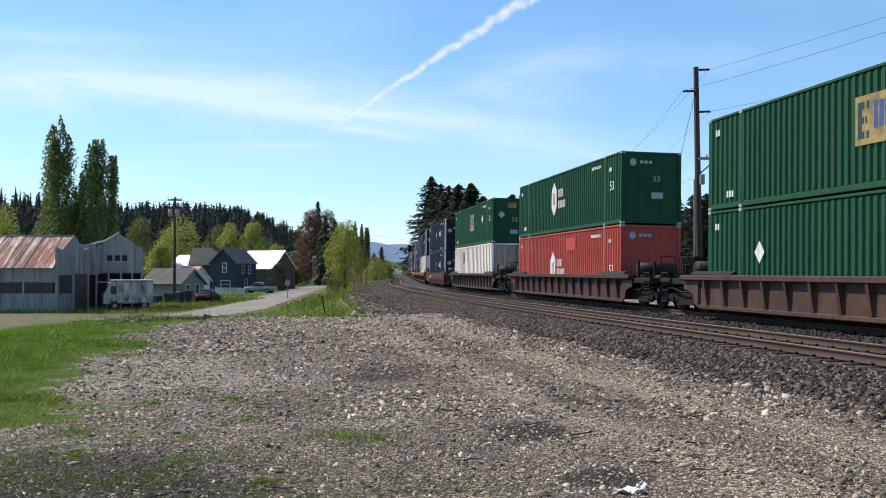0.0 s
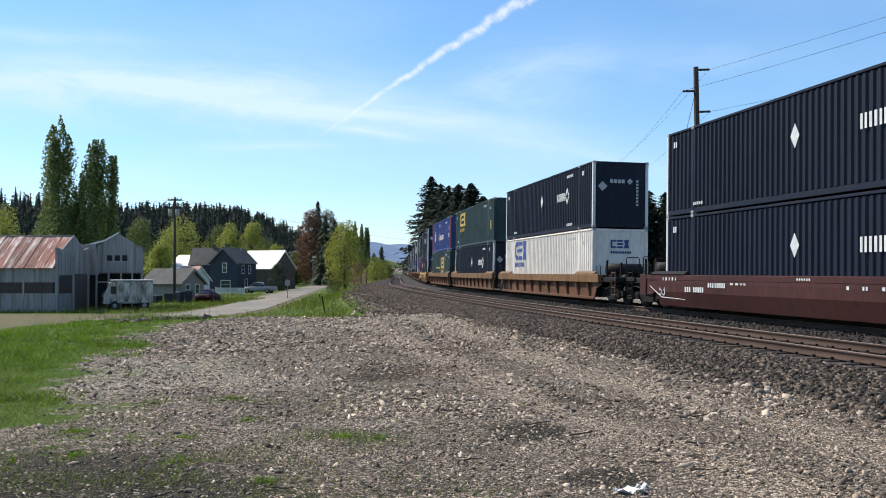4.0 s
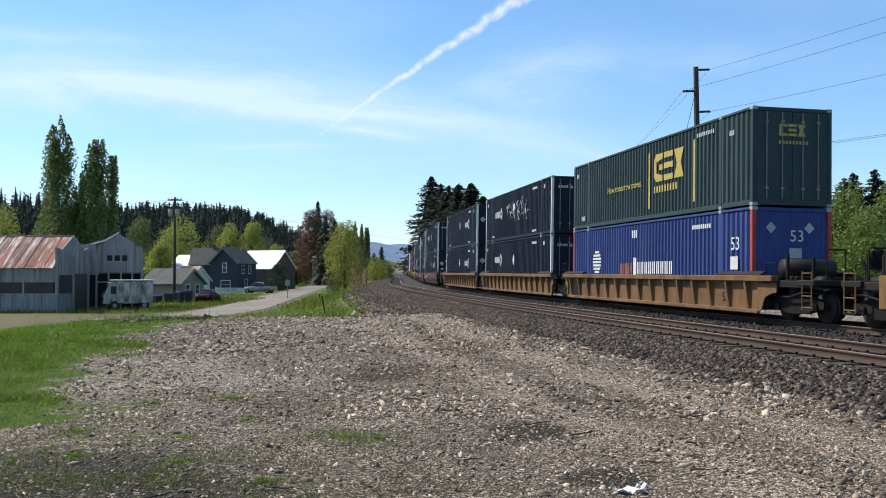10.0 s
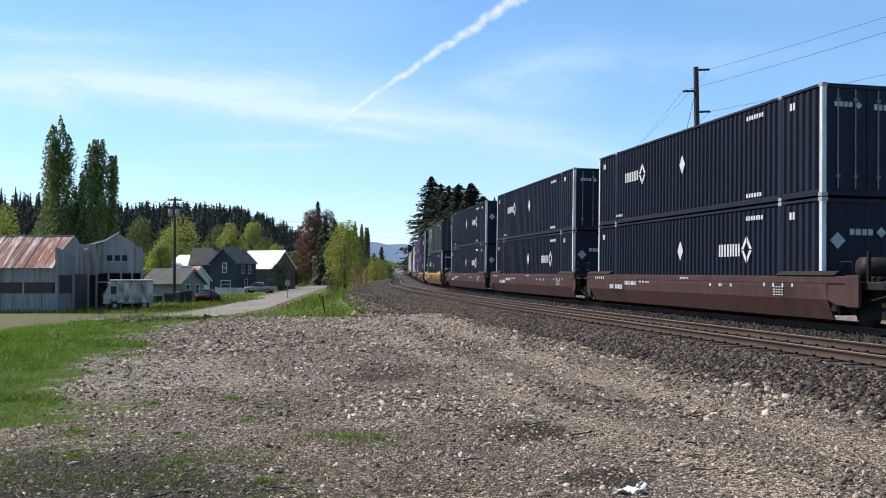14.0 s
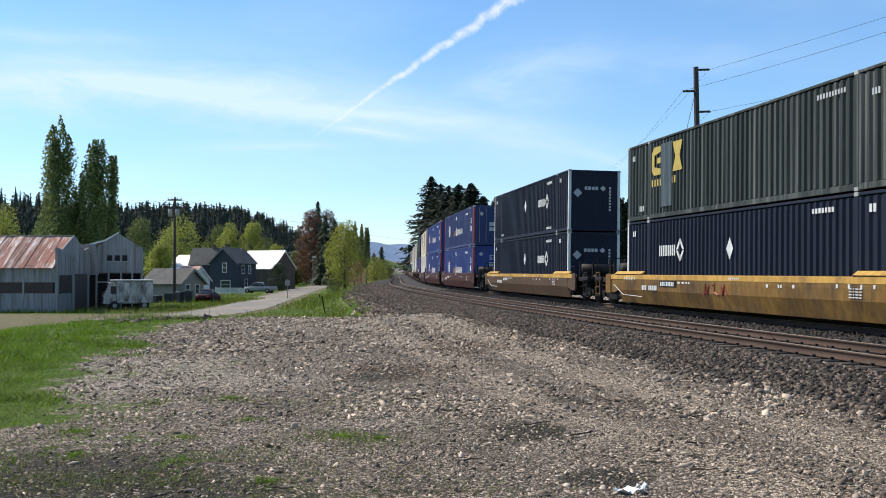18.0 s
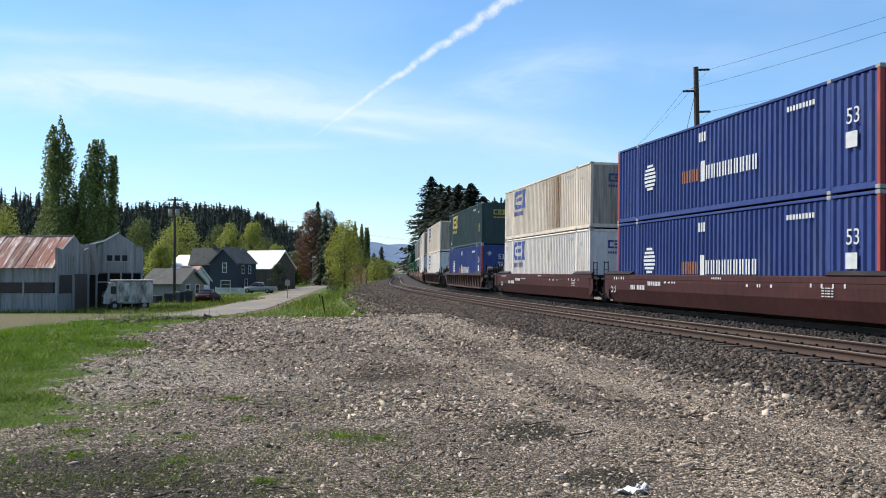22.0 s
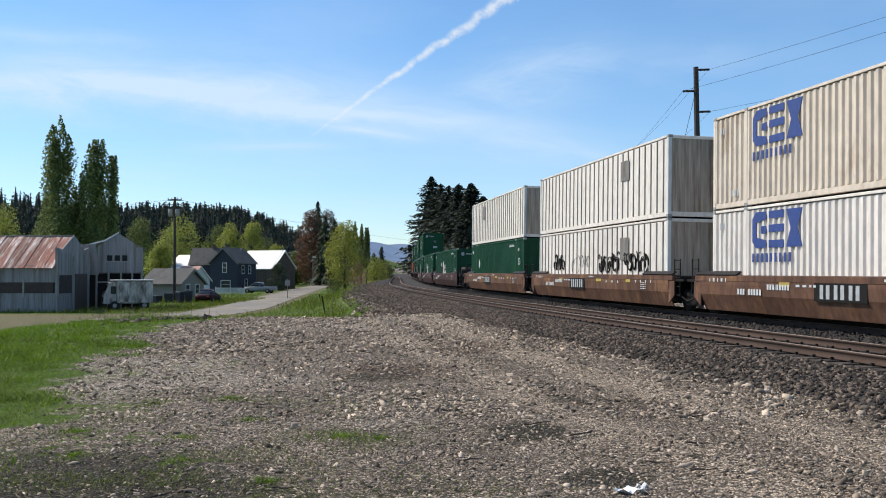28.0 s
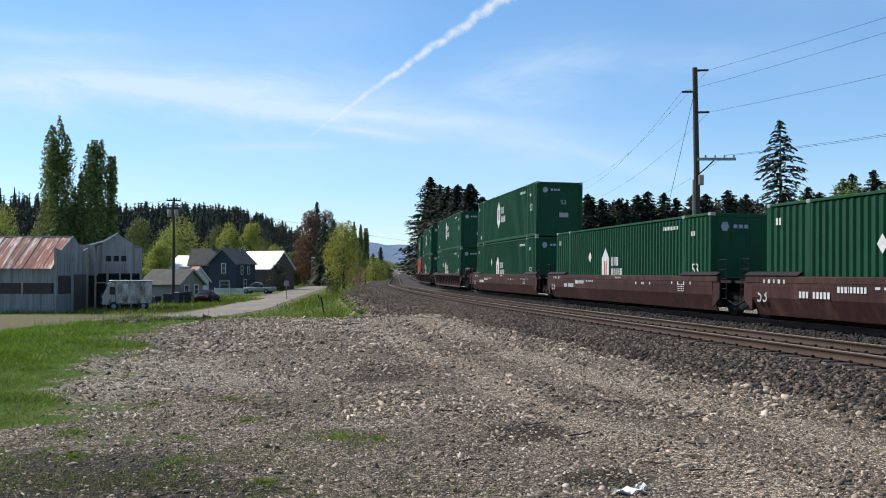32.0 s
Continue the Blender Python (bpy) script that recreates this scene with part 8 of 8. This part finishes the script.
def grass():
    rng = np.random.default_rng(303)
    sorts = {}
    for count, y0, y1, x0, x1, lo, hi, wd, sort in ((30000, 6, 20, -4, 3, 0.015, 0.075, 0.010, "olive_grass"), (90000, 7, 22, -11.5, -3.8, 0.02, 0.10, 0.012, "grass"), (70000, 7, 24, -11.5, -3.8, 0.02, 0.08, 0.012, "olive_grass"),
                                                    (90000, 18, 40, -22, -6, 0.03, 0.16, 0.020, "grass"), (30000, 40, 66, -42, -2, 0.06, 0.24, 0.03, "verge_grass"), (14000, 60, 130, -36, -6, 0.1, 0.35, 0.06, "verge_grass")):
        x, y = rng.uniform(x0, x1, count), rng.uniform(y0, y1, count)
        g = grass_cover(x, y)
        rx = np.interp(y, ROAD_Y, ROAD_X)
        keep = (rng.uniform(0, 1, count) < g ** 1.5) & (np.abs(x) < 0.53 * y + 1) & (np.abs(x - rx) > 3.6) & ~((y > 47) & (y < 71) & (x < -17))
        x, y = x[keep], y[keep]
        tall = patchy(x, y, 1.4, 21) * smooth01(lot_edge(np.minimum(y, 46)) - x, -0.5, 2.5) + 0.8 * smooth01(patchy(x, y, 0.7, 22), 0.7, 0.9)
        h = (lo + (hi - lo) * rng.uniform(0, 1, len(x)) ** 1.5) * (0.4 + 1.2 * tall)
        v, f = blades(rng, x, y, h, 1.1, np.full(len(x), wd))
        vs, fs = sorts.setdefault(sort, ([], []))
        fs.append(f + sum(len(q) for q in vs))
        vs.append(v)
    for sort, mat, label in (("grass", L_GRASS, "bright spring grass beside the gravel"), ("olive_grass", L_OLIVE, "short olive grass thinning into the gravel"), ("verge_grass", L_VERGE, "duller verge grass by the road and railway")):
        vs, fs = sorts[sort]
        tagged(new(sort, array_mesh(sort, np.concatenate(vs), np.concatenate(fs), mat)), label, "grass", kind="stuff")
    # weeds at the foot of the barns and along the road
    vs, fs, n = [], [], 0
    for count, x0, x1, y0, y1, lo, hi in ((900, -56, -24, 71.6, 72.8, 0.1, 0.4), (2600, -25.5, -21.5, 74, 110, 0.1, 0.4), (1800, -34, -24, 96, 101, 0.1, 0.6), (2600, -20, -6, 50, 58, 0.1, 0.5), (1800, -15, -8.5, 80, 150, 0.2, 0.7)):
        x, y = rng.uniform(x0, x1, count), rng.uniform(y0, y1, count)
        keep = beside(x, y) > 6.2
        x, y = x[keep], y[keep]
        v, f = blades(rng, x, y, rng.uniform(lo, hi, len(x)), 0.5, np.full(len(x), 0.07))
        vs.append(v)
        fs.append(f + n)
        n += len(v)
    me = array_mesh("weeds", np.concatenate(vs), np.concatenate(fs), L_VERGE)
    tagged(new("weeds", me), "ragged green weeds along walls and verge", "weeds", kind="stuff")
    x = np.concatenate([rng.normal(-11.0, 1.2, 160), rng.normal(-15, 2.5, 120)])
    y = np.concatenate([rng.normal(33, 1.0, 160), rng.normal(36, 2, 120)])
    v, f = blades(rng, x, y, rng.uniform(0.2, 0.75, len(x)), 0.3, np.full(len(x), 0.012))
    tagged(new("dry_stalks", array_mesh("dry_stalks", v, f, L_DRY)), "dry brown stalks at the edge of the lot", "dry weeds", kind="stuff")
    # thin grass on the bare soil
    k = 30000
    x, y = rng.normal(-2.7, 1.7, k), 5.8 + np.abs(rng.normal(0, 3.6, k))
    keep = rng.uniform(0, 1, k) < smooth01(patchy(x, y, 0.55, 31) * 0.6 + patchy(x, y, 1.6, 32) * 0.5, 0.42, 0.85)
    x, y = x[keep], y[keep]
    v, f = blades(rng, x, y, rng.uniform(0.015, 0.06, len(x)), 1.1, np.full(len(x), 0.008))
    tagged(new("thin_grass", array_mesh("thin_grass", v, f, L_OLIVE)), "thin olive grass on bare soil by the lot", "grass", kind="stuff")
    # tufts in the lot
    for i, (px, py, r) in enumerate(((-2.45, 8.3, 0.16), (-2.75, 9.6, 0.2), (-1.1, 9.8, 0.28), (-0.7, 9.7, 0.22), (-1.5, 7.7, 0.12), (-3.5, 8.6, 0.2), (-3.0, 12.8, 0.3), (-4.0, 9.9, 0.25), (-2.3, 10.8, 0.2))):
        r *= 1.7
        k = int(130 * r / 0.2)
        a, d = rng.uniform(0, math.tau, k), np.abs(rng.normal(0, r * 0.5, k))
        v, f = blades(rng, px + np.cos(a) * d, py + np.sin(a) * d, rng.uniform(0.015, 0.065, k), 1.2, np.full(k, 0.007))
        tagged(new("grass_tuft", array_mesh("grass_tuft", v, f, L_GRASS)), "small green grass tuft in the gravel", "grass", "tufts in the gravel")


grass()

M_PAPER = material("white_paper", (0.85, 0.85, 0.84), 0.7, 0, 20, 0.05, bump=0.1)
M_TWIG = material("dead_twig", (0.05, 0.038, 0.03), 0.9, 0, 20, 0.3)


def litter():
    rng = random.Random(8)
    for x, y, w, d, turn in ((1.52, 7.38, 0.26, 0.1, 8), (1.66, 7.52, 0.11, 0.05, -10)):
        b = Build()
        nx, ny = 7, 4
        z0 = float(ground_z(np.array([x]), np.array([y]))[0])
        grid = [((i / (nx - 1) - 0.5) * w + rng.uniform(-0.01, 0.01), (j / (ny - 1) - 0.5) * d + rng.uniform(-0.012, 0.012), 0.035 + 0.025 * math.sin(i * 1.7 + j) + rng.uniform(0, 0.012)) for j in range(ny) for i in range(nx)]
        b.add(grid, [(j * nx + i, j * nx + i + 1, (j + 1) * nx + i + 1, (j + 1) * nx + i) for j in range(ny - 1) for i in range(nx - 1)])
        b.add([(p[0], p[1], p[2] - 0.003) for p in grid], [((j + 1) * nx + i, (j + 1) * nx + i + 1, j * nx + i + 1, j * nx + i) for j in range(ny - 1) for i in range(nx - 1)])
        ob = part("paper_scrap", b, M_PAPER)
        tagged(ob, "crumpled scrap of white paper on the gravel", "litter", "paper scraps")
        ob.matrix_basis = pose(x, y, z0 - 0.01, 0, 0, turn)
    spots = [(-1.25, 17.0, 0.5), (-1.0, 16.4, 0.35), (-2.4, 13.6, 0.4), (0.1, 11.5, 0.45), (1.1, 10.5, 0.6), (1.5, 9.8, 0.5), (2.0, 8.4, 0.45), (2.3, 8.0, 0.4), (0.3, 8.6, 0.35), (1.9, 12.2, 0.5), (-0.4, 12.4, 0.5), (-2.2, 7.0, 0.4), (2.6, 9.3, 0.4), (-4.5, 20, 0.6), (1.6, 7.0, 0.4), (-1.3, 7.4, 0.35), (3.1, 11.0, 0.45), (0.7, 13.5, 0.4)]
    for x, y, ln in spots:
        b = Build()
        ln *= 0.6
        p = Vector((-ln / 2, 0, 0.02))
        for i in range(4):
            q = p + Vector((ln / 4, rng.uniform(-0.04, 0.04), rng.uniform(-0.01, 0.012)))
            b.rod(p, q, 0.009 - 0.0016 * i, 5)
            p = q
        ob = part("twig", b, M_TWIG)
        tagged(ob, "dark dead twig lying on the gravel", "twig", "twigs on the lot")
        ob.matrix_basis = at(x, y, 0.005, rng.uniform(-30, 30))


litter()


def motions():
    times = [i * 1.0 for i in range(33)]
    for ob, place, lift in MOVERS:
        walk(ob, [(t, train_pose(place, t, lift)) for t in times])
    walk(CONTRAIL, [(t, pose(-371 - 1.0 * t, 2600, 379, 0, -0.055 * t, 0)) for t in (0.0, 10.0, 20.0, 32.0)])


motions()
